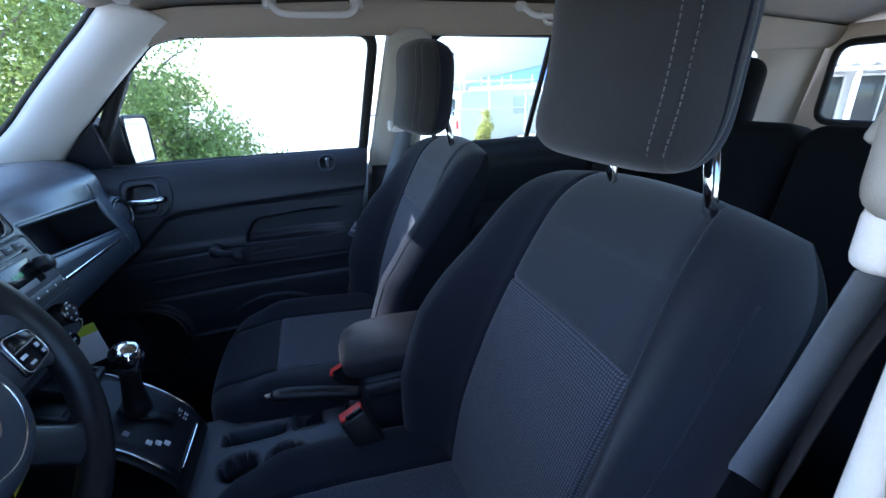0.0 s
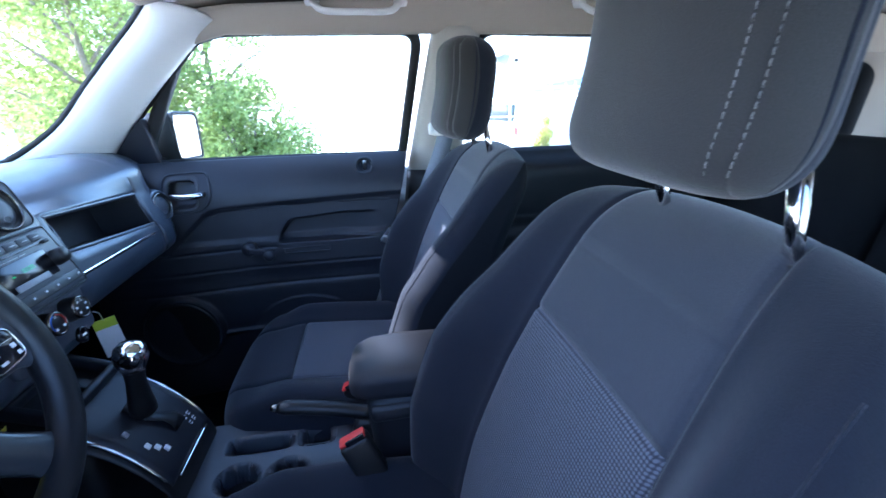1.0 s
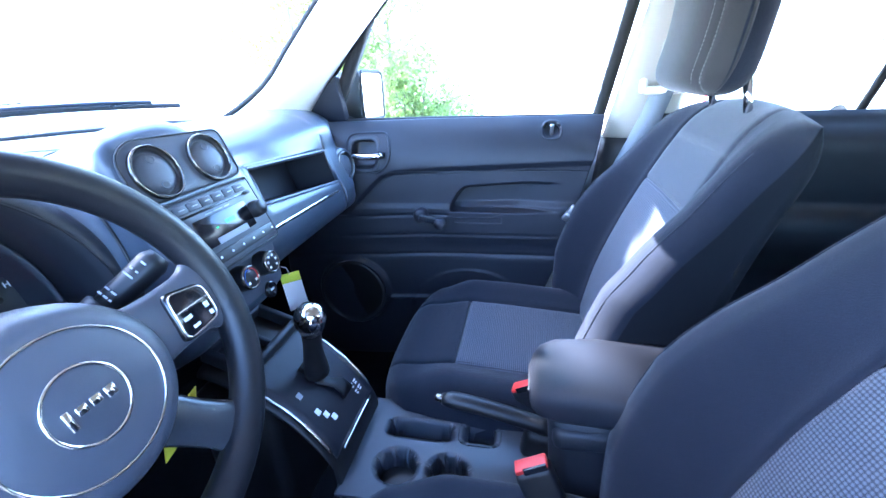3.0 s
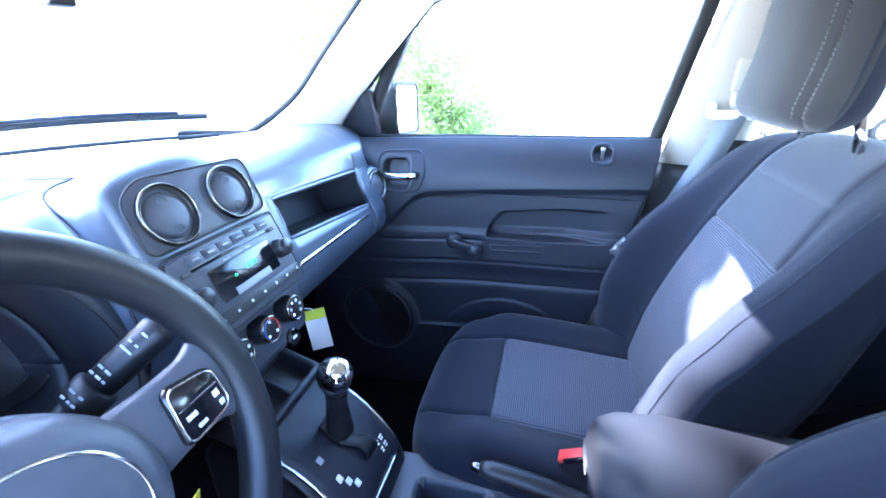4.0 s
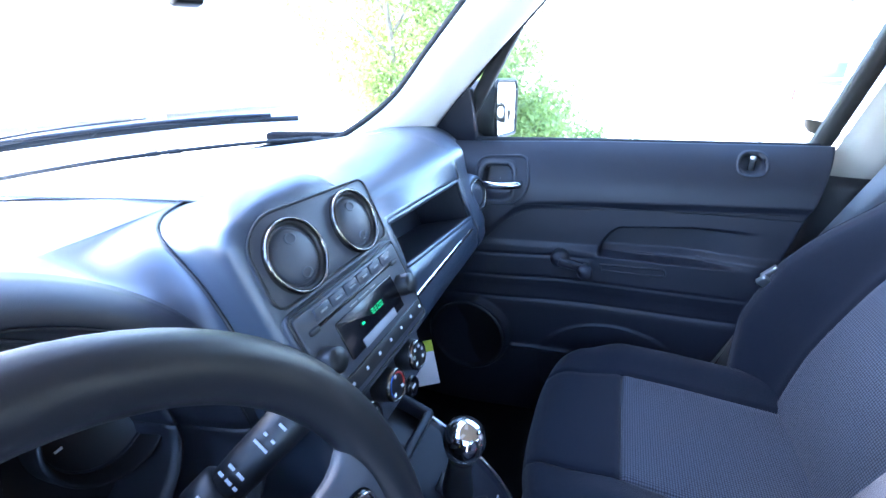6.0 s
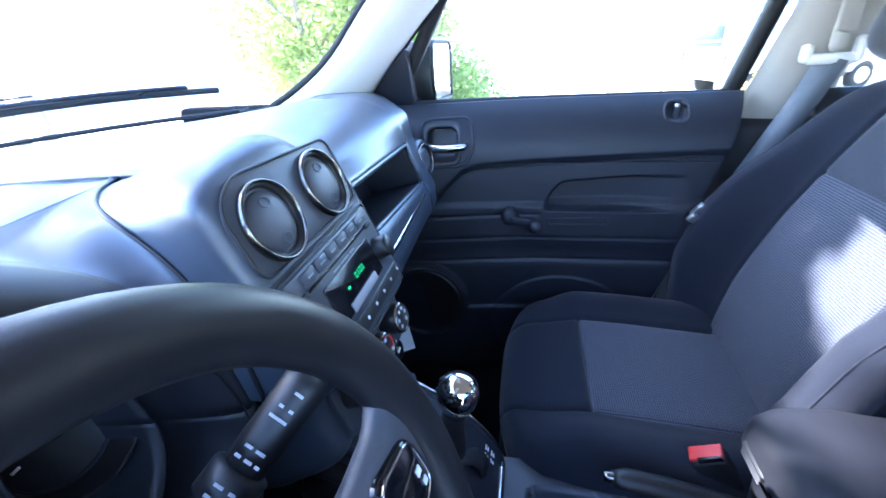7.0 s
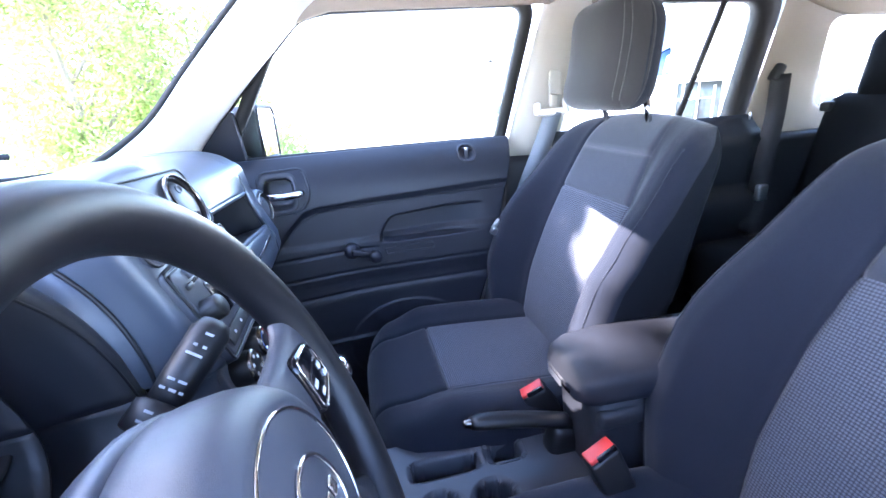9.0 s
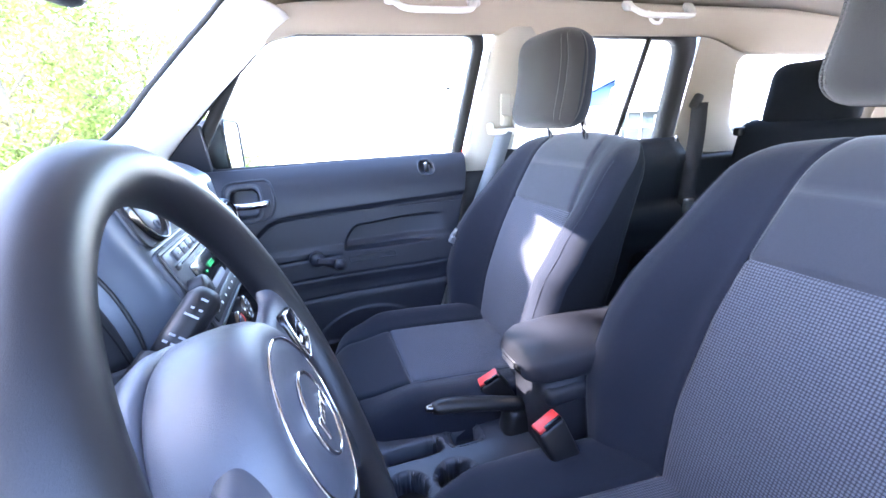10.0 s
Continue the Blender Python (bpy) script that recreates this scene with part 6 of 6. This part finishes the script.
base_line = smooth_line([(ws_base_x(y) + 0.004, y, 1.152) for y in steps(-0.46, 0.52, 16)], 3)
tagged(part("trim_windshield_base", tube(base_line, 0.0045, 6), M_RUBBER), "black edge seal along the foot of the windshield", "window seal", kind="structure")

# wiper on the windshield
wp = thing("windshield_wiper", "black wiper blade resting low on the windshield", "wiper", "wipers")
line = smooth_line([(-0.985, 0.56, 1.190), (-1.09, 0.39, 1.199), (-1.165, 0.20, 1.200), (-1.205, 0.02, 1.196), (-1.225, -0.16, 1.184)], 8)
part("blade", tube(line, 0.0036, 6, flat=1.9), M_RUBBER, wp)
part("bridge", tube([q + Vector((0.012, 0.004, 0.010)) for q in line[3:]], 0.0042, 8), M_DOOR, wp)
part("arm", tube(smooth_line([(-1.135, 0.29, 1.220), (-1.19, 0.12, 1.216), (-1.235, -0.10, 1.190), (-1.26, -0.34, 1.140)], 8), [0.002 + 0.0002 * k for k in range(25)], 8, flat=0.7), M_DOOR, wp)
for k in (6, 16, 25):
    part("claw", tube([line[k] + Vector((0, 0, 0.002)), line[k] + Vector((0.012, 0.004, 0.012))], 0.005, 6), M_DOOR, wp)
hood = part("hood", sheet(lambda u, v: (-1.25 - 1.0 * u, MID + 1.45 * (v - 0.5), 1.085 - 0.10 * u - 0.10 * (2 * v - 1) ** 4), steps(0, 1, 12), steps(0, 1, 14), 0.02), M_BODY)
tagged(hood, "silver painted car bonnet beyond the windshield", "car bonnet", kind="structure")


# ---- outside ----
def ground_z(x, y):
    return -0.75 * ease(y, 2.5, 9.0)


M_GROUND = mat("gravel_ground", (0.50, 0.46, 0.40), rough=0.95, grain=0.4, grain_scale=30, stain=0.25, stain_scale=0.4, bump=0.6)
M_MULCH = mat("dark_mulch", (0.06, 0.045, 0.035), rough=1.0, grain=0.6, grain_scale=25, stain=0.3, bump=0.8)
M_WALLW = mat("white_wall", (0.58, 0.60, 0.62), rough=0.8, stain=0.05, stain_scale=0.7)
M_WALLG = mat("cream_wall", (0.68, 0.64, 0.56), rough=0.85, stain=0.08, stain_scale=0.7)
M_BLUEW = mat("blue_metal", (0.055, 0.12, 0.30), rough=0.6, stain=0.08, stain_scale=1.0)
M_BARK = mat("bark", (0.24, 0.20, 0.16), rough=0.95, grain=0.5, grain_scale=40, stain=0.2, bump=0.8)
M_ZINC = mat("zinc_sheet", (0.55, 0.56, 0.57), rough=0.4, metal=0.6, stain=0.15, stain_scale=2)
M_HALL = mat("pale_metal_siding", (0.30, 0.32, 0.34), rough=0.7, stain=0.06, stain_scale=0.5)
M_VAN = mat("white_van_paint", (0.50, 0.52, 0.53), rough=0.3, stain=0.04)
M_PALEGLASS = mat("pale_window", (0.36, 0.42, 0.40), rough=0.2, stain=0.1)
M_DARKGLASS = mat("dark_window", (0.03, 0.04, 0.045), rough=0.1, stain=0.1)


def leaf_mat(name, color):
    m = mat(name, color, rough=0.6, grain=0.2, grain_scale=8, stain=0.35, stain_scale=1.3)
    n, l = m.node_tree.nodes, m.node_tree.links
    b = n["Principled BSDF"]
    src = b.inputs["Base Color"].links[0].from_socket
    gi = n.new("ShaderNodeNewGeometry")
    ra = n.new("ShaderNodeMath")
    ra.operation = "MULTIPLY_ADD"
    l.new(gi.outputs["Random Per Island"], ra.inputs[0])
    ra.inputs[1].default_value, ra.inputs[2].default_value = 0.6, 0.7
    sc = n.new("ShaderNodeVectorMath")
    sc.operation = "SCALE"
    l.new(src, sc.inputs[0])
    l.new(ra.outputs[0], sc.inputs["Scale"])
    l.new(sc.outputs["Vector"], b.inputs["Base Color"])
    tl = n.new("ShaderNodeBsdfTranslucent")
    l.new(sc.outputs["Vector"], tl.inputs["Color"])
    mx = n.new("ShaderNodeMixShader")
    mx.inputs[0].default_value = 0.55
    l.new(b.outputs[0], mx.inputs[1])
    l.new(tl.outputs[0], mx.inputs[2])
    l.new(mx.outputs[0], n["Material Output"].inputs["Surface"])
    return m


M_LEAF = leaf_mat("green_leaves", (0.11, 0.15, 0.04))
M_LEAF2 = leaf_mat("light_green_leaves", (0.30, 0.37, 0.12))
M_WEED = leaf_mat("dry_weeds", (0.42, 0.42, 0.14))

rng = np.random.default_rng(7)


def leaves(centres, radii, count, size):
    """Many small bent leaves about the clump centres."""
    c = np.asarray(centres)[rng.integers(0, len(centres), count)]
    r = np.asarray(radii)[rng.integers(0, len(radii), count)]
    d = rng.normal(size=(count, 3))
    d /= np.linalg.norm(d, axis=1)[:, None]
    p = c + d * (r * rng.random(count) ** 0.4)[:, None]
    a = rng.normal(size=(count, 3))
    a /= np.linalg.norm(a, axis=1)[:, None]
    b = np.cross(a, rng.normal(size=(count, 3)))
    b /= np.linalg.norm(b, axis=1)[:, None]
    n = np.cross(a, b)
    s = (size * (0.6 + 0.8 * rng.random(count)))[:, None]
    v = np.stack([p - a * s, p + b * s * 0.45 + n * s * 0.12, p + a * s, p - b * s * 0.45 + n * s * 0.12], 1).reshape(-1, 3)
    f = np.arange(count * 4).reshape(-1, 4)
    return v, f


def crown(name, parent, material, centres, radii, count, size):
    v, f = leaves(centres, radii, count, size)
    me = bpy.data.meshes.new(name)
    me.from_pydata(v.tolist(), [], f.tolist())
    me.materials.append(material)
    ob = new(name, me)
    ob.parent = parent
    return ob


def tree(at, height, spread, count, size, label, material, low=0.3, seed=1):
    r = random.Random(seed)
    x, y = at
    z0 = ground_z(x, y)
    t = thing("tree", label, "tree", at=(0, 0, 0))
    top = Vector((x + r.uniform(-0.2, 0.2), y + r.uniform(-0.2, 0.2), z0 + height * 0.75))
    limbs = [tube(smooth_line([(x, y, z0 - 0.1), (x + 0.05, y, z0 + height * 0.3), tuple(top)], 5), [0.10 - 0.008 * k for k in range(11)], 10)]
    cs = []
    for k in range(14):
        h = low + (1 - low) * (k + 0.5) / 14
        a = k * 2.4 + r.uniform(-0.4, 0.4)
        rad = spread * (0.45 + 0.55 * math.sin(math.pi * min(1, 0.18 + 0.82 * (1 - h) + 0.1))) * r.uniform(0.6, 1.0)
        e = Vector((x + rad * math.cos(a), y + rad * math.sin(a), z0 + height * h))
        b = Vector((x, y, z0 + height * max(0.12, h - 0.22)))
        limbs.append(tube(smooth_line([b, b.lerp(e, 0.5) + Vector((0, 0, 0.15)), e], 3), [0.03, 0.027, 0.024, 0.02, 0.015, 0.011, 0.007], 6))
        for j in range(3):
            cs.append(tuple(b.lerp(e, 0.55 + 0.25 * j) + Vector((r.uniform(-0.3, 0.3), r.uniform(-0.3, 0.3), r.uniform(-0.2, 0.3)))))
    part("trunk", join(*limbs), M_BARK, t)
    crown("crown", t, material, cs, [spread * 0.22, spread * 0.30, spread * 0.38], count, size)
    return t


def sun_block_tree(at, middle, r, count, size, label, material, seed):
    """An added tree whose dense, nearly round crown blocks the sun."""
    q = random.Random(seed)
    x, y = at
    c = Vector(middle)
    t = thing("tree", label, "tree")
    limbs = [tube(smooth_line([(x, y, ground_z(x, y) - 0.1), (x * 0.6 + c.x * 0.4, y * 0.6 + c.y * 0.4, c.z * 0.45), (c.x, c.y, c.z + 0.3 * r)], 5), [0.06 - 0.004 * k for k in range(11)], 10)]
    cs = []
    for k in range(260):
        a, h = q.uniform(0, 6.28), q.uniform(-1, 1)
        w = math.sqrt(1 - h * h)
        d = q.uniform(0.40, 0.86) if k % 3 else q.uniform(0, 0.4)
        e = c + Vector((w * math.cos(a), w * math.sin(a), h)) * r * d
        cs.append(tuple(e))
        if k % 20 == 0:
            limbs.append(tube(smooth_line([c - Vector((0, 0, 0.6 * r)), (c + e) / 2 - Vector((0, 0, 0.1)), e], 3), [0.045, 0.04, 0.034, 0.028, 0.022, 0.016, 0.01], 6))
    part("trunk", join(*limbs), M_BARK, t)
    crown("crown", t, material, cs, [r * 0.13, r * 0.16, r * 0.20], count, size)
    return t


def bush(at, w, h, count, size, label, material, seed):
    r = random.Random(seed)
    x, y = at
    z0 = ground_z(x, y)
    t = thing("bush", label, "bush")
    stems, cs = [], []
    for k in range(16):
        a, q = r.uniform(0, 6.28), r.uniform(0.1, 1)
        e = Vector((x + w * q * math.cos(a), y + w * q * math.sin(a), z0 + h * r.uniform(0.35, 1.0) * (1.1 - 0.5 * q)))
        stems.append(tube(smooth_line([(x + 0.1 * math.cos(a), y + 0.1 * math.sin(a), z0 - 0.05), (x + w * q * 0.4 * math.cos(a), y + w * q * 0.4 * math.sin(a), z0 + (e.z - z0) * 0.6), tuple(e)], 3), [0.03, 0.027, 0.024, 0.02, 0.016, 0.012, 0.007], 5))
        cs.append(tuple(e))
        cs.append((x + w * q * 0.6 * math.cos(a), y + w * q * 0.6 * math.sin(a), z0 + (e.z - z0) * 0.55))
    part("stem", join(*stems), M_BARK, t)
    crown("leaf_mass", t, material, cs, [w * 0.22, w * 0.32, w * 0.42], count, size)
    return t


xs = sorted(set(steps(-300, 300, 12) + steps(-30, 30, 30)))
g = part("ground", sheet(lambda x, y: (x, y, ground_z(x, y)), xs, xs), M_GROUND)
tagged(g, "pale dry gravel yard in bright sun", "ground", kind="structure")

# greenery ahead and to the right
tree((-3.9, 6.6), 5.0, 1.7, 30000, 0.042, "sunlit leafy green tree at the edge of the yard", M_LEAF2, 0.16, 3)
tree((-2.6, 7.4), 4.2, 1.5, 15000, 0.036, "bushy light green tree beside the yard", M_LEAF2, 0.14, 5)
tree((-5.6, 8.8), 5.6, 1.9, 20000, 0.045, "tall green tree behind the shrubs", M_LEAF2, 0.2, 8)
# three added trees, their crowns placed to shape the sun inside the car
sun_block_tree((-6.8, 0.35), (-6.8, 0.08, 6.25), 1.185, 48000, 0.10, "tall round-crowned tree added to shade the driver side", M_LEAF, 11)
sun_block_tree((-4.05, 2.35), (-4.0, 1.785, 3.25), 1.10, 70000, 0.08, "round-crowned tree added to cut the sun patch on the seat", M_LEAF, 12)
sun_block_tree((-4.35, 2.75), (-4.2, 1.93, 5.27), 0.95, 26000, 0.08, "slender tall tree added to block the sun", M_LEAF, 13)
bush((-2.9, 5.4), 0.9, 1.6, 9000, 0.035, "dense light green shrub", M_LEAF2, 2)
bush((-1.7, 6.2), 0.9, 1.4, 8000, 0.035, "light green shrub in sun", M_LEAF2, 4)
bush((-1.85, 6.3), 1.1, 2.1, 18000, 0.034, "large dense sunlit shrub at the edge of the yard", M_LEAF2, 14)
bush((-0.6, 7.0), 0.8, 0.9, 5000, 0.035, "low pale green shrub", M_LEAF2, 6)
bush((3.55, 8.2), 0.40, 1.65, 7000, 0.030, "yellow green weeds by the fence", M_WEED, 9)

bed = part("planting_bed", sheet(lambda u, v: (-5.0 + 1.9 * u, 3.9 + 1.2 * v, 0.005 + 0.28 * math.sin(math.pi * u) * math.sin(math.pi * v)), steps(0, 1, 12), steps(0, 1, 10), 0.02), M_MULCH)
tagged(bed, "mound of dark mulch under the shrubs", "planting bed", kind="structure")
marker = part("marker_post", join(rbox((-3.62, 4.5, 0.5), (0.05, 0.05, 1.1), 0.008)), M_WALLW)
tagged(marker, "white wooden marker post by the shrubs", "post")


# van with a ladder rack
def van(at, turn):
    v = thing("van", "white work van with a ladder rack", "van")
    m = Matrix.Translation((at[0], at[1], ground_z(*at))) @ pose(0, 0, 0, 0, 0, turn)
    prof = rounded([(-2.4, 0.45), (2.3, 0.45), (2.42, 0.95), (1.75, 1.15), (1.25, 1.82), (1.0, 1.95), (-2.35, 1.95), (-2.45, 1.2)], 0.12, 4)
    part("body", moved(prism(prof, -0.9, 0.9, 0.06), m), M_VAN, v)
    for k in (1, -1):
        # side glass is coloured pale green to stand for its reflection
        part("side_window", moved(prism(rounded([(0.62, 1.18), (1.45, 1.18), (1.1, 1.72), (0.62, 1.72)], 0.05), k * 0.88, k * 0.915), m), M_PALEGLASS, v, smooth=False)
        part("side_window", moved(prism(rounded([(-0.15, 1.18), (0.5, 1.18), (0.5, 1.72), (-0.15, 1.72)], 0.05), k * 0.88, k * 0.915), m), M_PALEGLASS, v, smooth=False)
        for x in (-1.55, 1.5):
            w = part("wheel", moved(lathe([(0, 0.1), (0.2, 0.1), (0.22, 0.12), (0.34, 0.11), (0.36, 0.06), (0.36, -0.06), (0, -0.06)], pose(x, k * 0.80, 0.36, -90 * k, 0, 0), 28), m), M_RUBBER, v)
            part("rim", moved(lathe([(0, 0.105), (0.19, 0.115), (0.2, 0.10)], pose(x, k * 0.81, 0.36, -90 * k, 0, 0), 24), m), M_ZINC, w)
    part("windshield", moved(rbox((1.52, 0, 1.49), (0.02, 1.55, 0.72), 0.01, (0, -37, 0)), m), M_DARKGLASS, v)
    part("rear_window", moved(rbox((-2.43, 0, 1.5), (0.03, 1.3, 0.5), 0.01), m), M_DARKGLASS, v)
    rack = part("ladder_rack", moved(join(*[tube([(-2.2, k * 0.72, 2.22), (1.0, k * 0.72, 2.22)], 0.025, 8) for k in (1, -1)]), m), M_WALLW, v, "white ladder rack")
    for x in (-2.1, -1.1, -0.1, 0.9):
        part("bar", moved(tube([(x, -0.76, 2.22), (x, 0.76, 2.22)], 0.022, 8), m), M_WALLW, rack)
        for k in (1, -1):
            part("leg", moved(tube([(x, k * 0.72, 1.93), (x, k * 0.72, 2.38)], 0.02, 6), m), M_WALLW, rack)
    part("tail_light", moved(rbox((-2.46, 0.78, 1.0), (0.03, 0.1, 0.25), 0.01), m), M_RED, v)
    part("tail_light", moved(rbox((-2.46, -0.78, 1.0), (0.03, 0.1, 0.25), 0.01), m), M_RED, v)
    return v


van((6.3, 13.6), 20)

# steel fence in front of the van
fence = thing("fence", "galvanised steel rail fence", "fence")
FA, FB = Vector((1.2, 9.2, 0)), Vector((9.2, 9.6, 0))
for k in range(9):
    q = FA.lerp(FB, k / 8)
    z = ground_z(q.x, q.y)
    part("post", tube([(q.x, q.y, z), (q.x, q.y, z + (2.2 if k % 2 else 1.85))], 0.03, 10), M_ZINC, fence)
for h in (0.15, 1.55):
    part("rail", tube([(FA.x, FA.y, ground_z(FA.x, FA.y) + h), (FB.x, FB.y, ground_z(FB.x, FB.y) + h)], 0.02, 8), M_ZINC, fence)

# long shed with a blue gable roof, running away from the yard
shed = thing("shed", "long white shed under a blue metal gable roof", "shed")
SM = Matrix.Translation((11.3, 13.8, -0.75)) @ pose(0, 0, 0, 0, 0, 73)
part("wall", moved(rbox((31, 0, 1.13), (61.6, 4.0, 2.26), 0.02), SM), M_WALLW, shed)
part("gable", moved(prism([(-2.0, 2.24), (2.0, 2.24), (0, 3.16)], 0.2, 0.3, plane="yz"), SM), M_BLUEW, shed, "blue gable end")
for k in (1, -1):
    slope = sheet(lambda u, v: (-0.1 + 62.2 * u, k * 2.35 * v, 3.27 - 1.06 * v), steps(0, 1, 20), steps(0, 1, 4), 0.03 * k)
    part("roof_slope", moved(slope, SM), M_BLUEW, shed)

# pale hall behind
hall = thing("hall_building", "large pale hall with a low gable", "building")
part("wall", prism([(21.8, -0.8), (68.0, -0.8), (68.0, 9.9), (45.0, 15.1), (21.8, 7.3)], 75.0, 95.0), M_HALL, hall)
part("roof", prism([(21.0, 7.4), (45.0, 15.5), (68.8, 10.2), (68.8, 9.8), (45.0, 15.1), (21.0, 7.0)], 74.2, 95.8), M_ZINC, hall)
part("wall_lamp", rbox((25.0, 74.8, 6.7), (0.6, 0.5, 0.5), 0.08), M_BLACK, hall, "small dark wall lamp")
for k in range(6):
    part("window", rbox((45.0 + 3.8 * k, 74.94, 9.2), (2.2, 0.16, 2.2), 0.02), M_PALEGLASS, hall)

# house with a porch under corrugated sheet
house = thing("porch_house", "white house with a corrugated porch roof", "house")
PM = Matrix.Translation((10.6, 9.6, -0.75)) @ pose(0, 0, 0, 0, 0, -40)
part("wall", moved(rbox((2.15, 2.2, 2.2), (8.7, 4, 4.4), 0.02), PM), M_WALLW, house)
part("roof", moved(prism([(-2.5, 4.35), (6.9, 4.35), (6.9, 4.5), (2.2, 5.9), (-2.5, 4.5)], 0.0, 4.5), PM), M_ZINC, house)
cor = sheet(lambda u, v: (-2.3 + 8.8 * u, -1.9 + 2.1 * v, 2.20 + 0.50 * v + 0.04 * math.sin(2 * math.pi * 8.8 * u / 0.36)), steps(0, 1, 400), steps(0, 1, 3), 0.01)
part("porch_roof", moved(cor, PM), M_ZINC, house, "wavy corrugated porch roof")
part("fascia", moved(rbox((2.1, -1.86, 2.12), (8.8, 0.04, 0.08), 0.01), PM), M_WALLG, house)
for k in range(6):
    part("porch_post", moved(rbox((-2.2 + 1.72 * k, -1.8, 1.06), (0.1, 0.1, 2.12), 0.01), PM), M_WALLW, house)
for k in range(3, 9):
    w = part("window", moved(rbox((-5.6 + 1.4 * k, 0.18, 1.35), (1.1, 0.06, 1.2), 0.01), PM), M_DARKGLASS, house)
    part("window_frame", moved(join(rbox((-5.6 + 1.4 * k, 0.13, 1.35), (0.04, 0.04, 1.2), 0.005), rbox((-5.6 + 1.4 * k, 0.13, 1.98), (1.2, 0.06, 0.06), 0.005), rbox((-5.6 + 1.4 * k, 0.13, 0.73), (1.2, 0.06, 0.06), 0.005), rbox((-6.19 + 1.4 * k, 0.13, 1.35), (0.06, 0.06, 1.2), 0.005), rbox((-5.01 + 1.4 * k, 0.13, 1.35), (0.06, 0.06, 1.2), 0.005)), PM), M_WALLW, w)
for k in range(2, 5):
    part("window", moved(rbox((-5.0 + 2.5 * k, 0.18, 3.55), (1.0, 0.06, 0.9), 0.01), PM), M_DARKGLASS, house)
for h in (0.95, 0.55):
    part("porch_rail", moved(tube([(-2.2, -1.8, h), (0.5, -1.8, h)], 0.03, 8), PM), M_WALLW, house)
part("ramp_rail", moved(tube([(0.5, -2.2, 0.95), (5.5, -2.6, 0.4)], 0.03, 8), PM), M_WALLW, house)
tub = part("red_bin", join(lathe([(0, 0), (0.28, 0), (0.33, 0.7), (0.35, 0.72), (0.33, 0.75), (0, 0.78)], Matrix.Translation((7.7, 7.9, ground_z(7.7, 7.9))), 24)), M_RED)
tagged(tub, "red plastic bin beside the porch", "bin")

# far building across the yard ahead
far = thing("far_building", "pale building with dark windows across the yard", "building")
QM = Matrix.Translation((-24, 12, 0)) @ pose(0, 0, 0, 0, 0, 62)
part("wall", moved(rbox((0, 3, 2.2), (24, 6, 4.4), 0.02), QM), M_WALLG, far)
part("roof", moved(prism([(-12.4, 4.35), (12.4, 4.35), (12.4, 4.6), (0, 6.0), (-12.4, 4.6)], -0.4, 6.4), QM), M_ZINC, far)
for k in range(7):
    part("window", moved(rbox((-10 + 3.3 * k, -0.01, 1.9), (1.3, 0.06, 1.5), 0.01), QM), M_PALEGLASS, far)
pole = part("utility_pole", tube([(-13.5, 5.9, 0), (-13.5, 5.9, 7.5)], [0.08, 0.06], 12), M_WALLG)
tagged(pole, "pale weathered wooden utility pole", "utility pole")
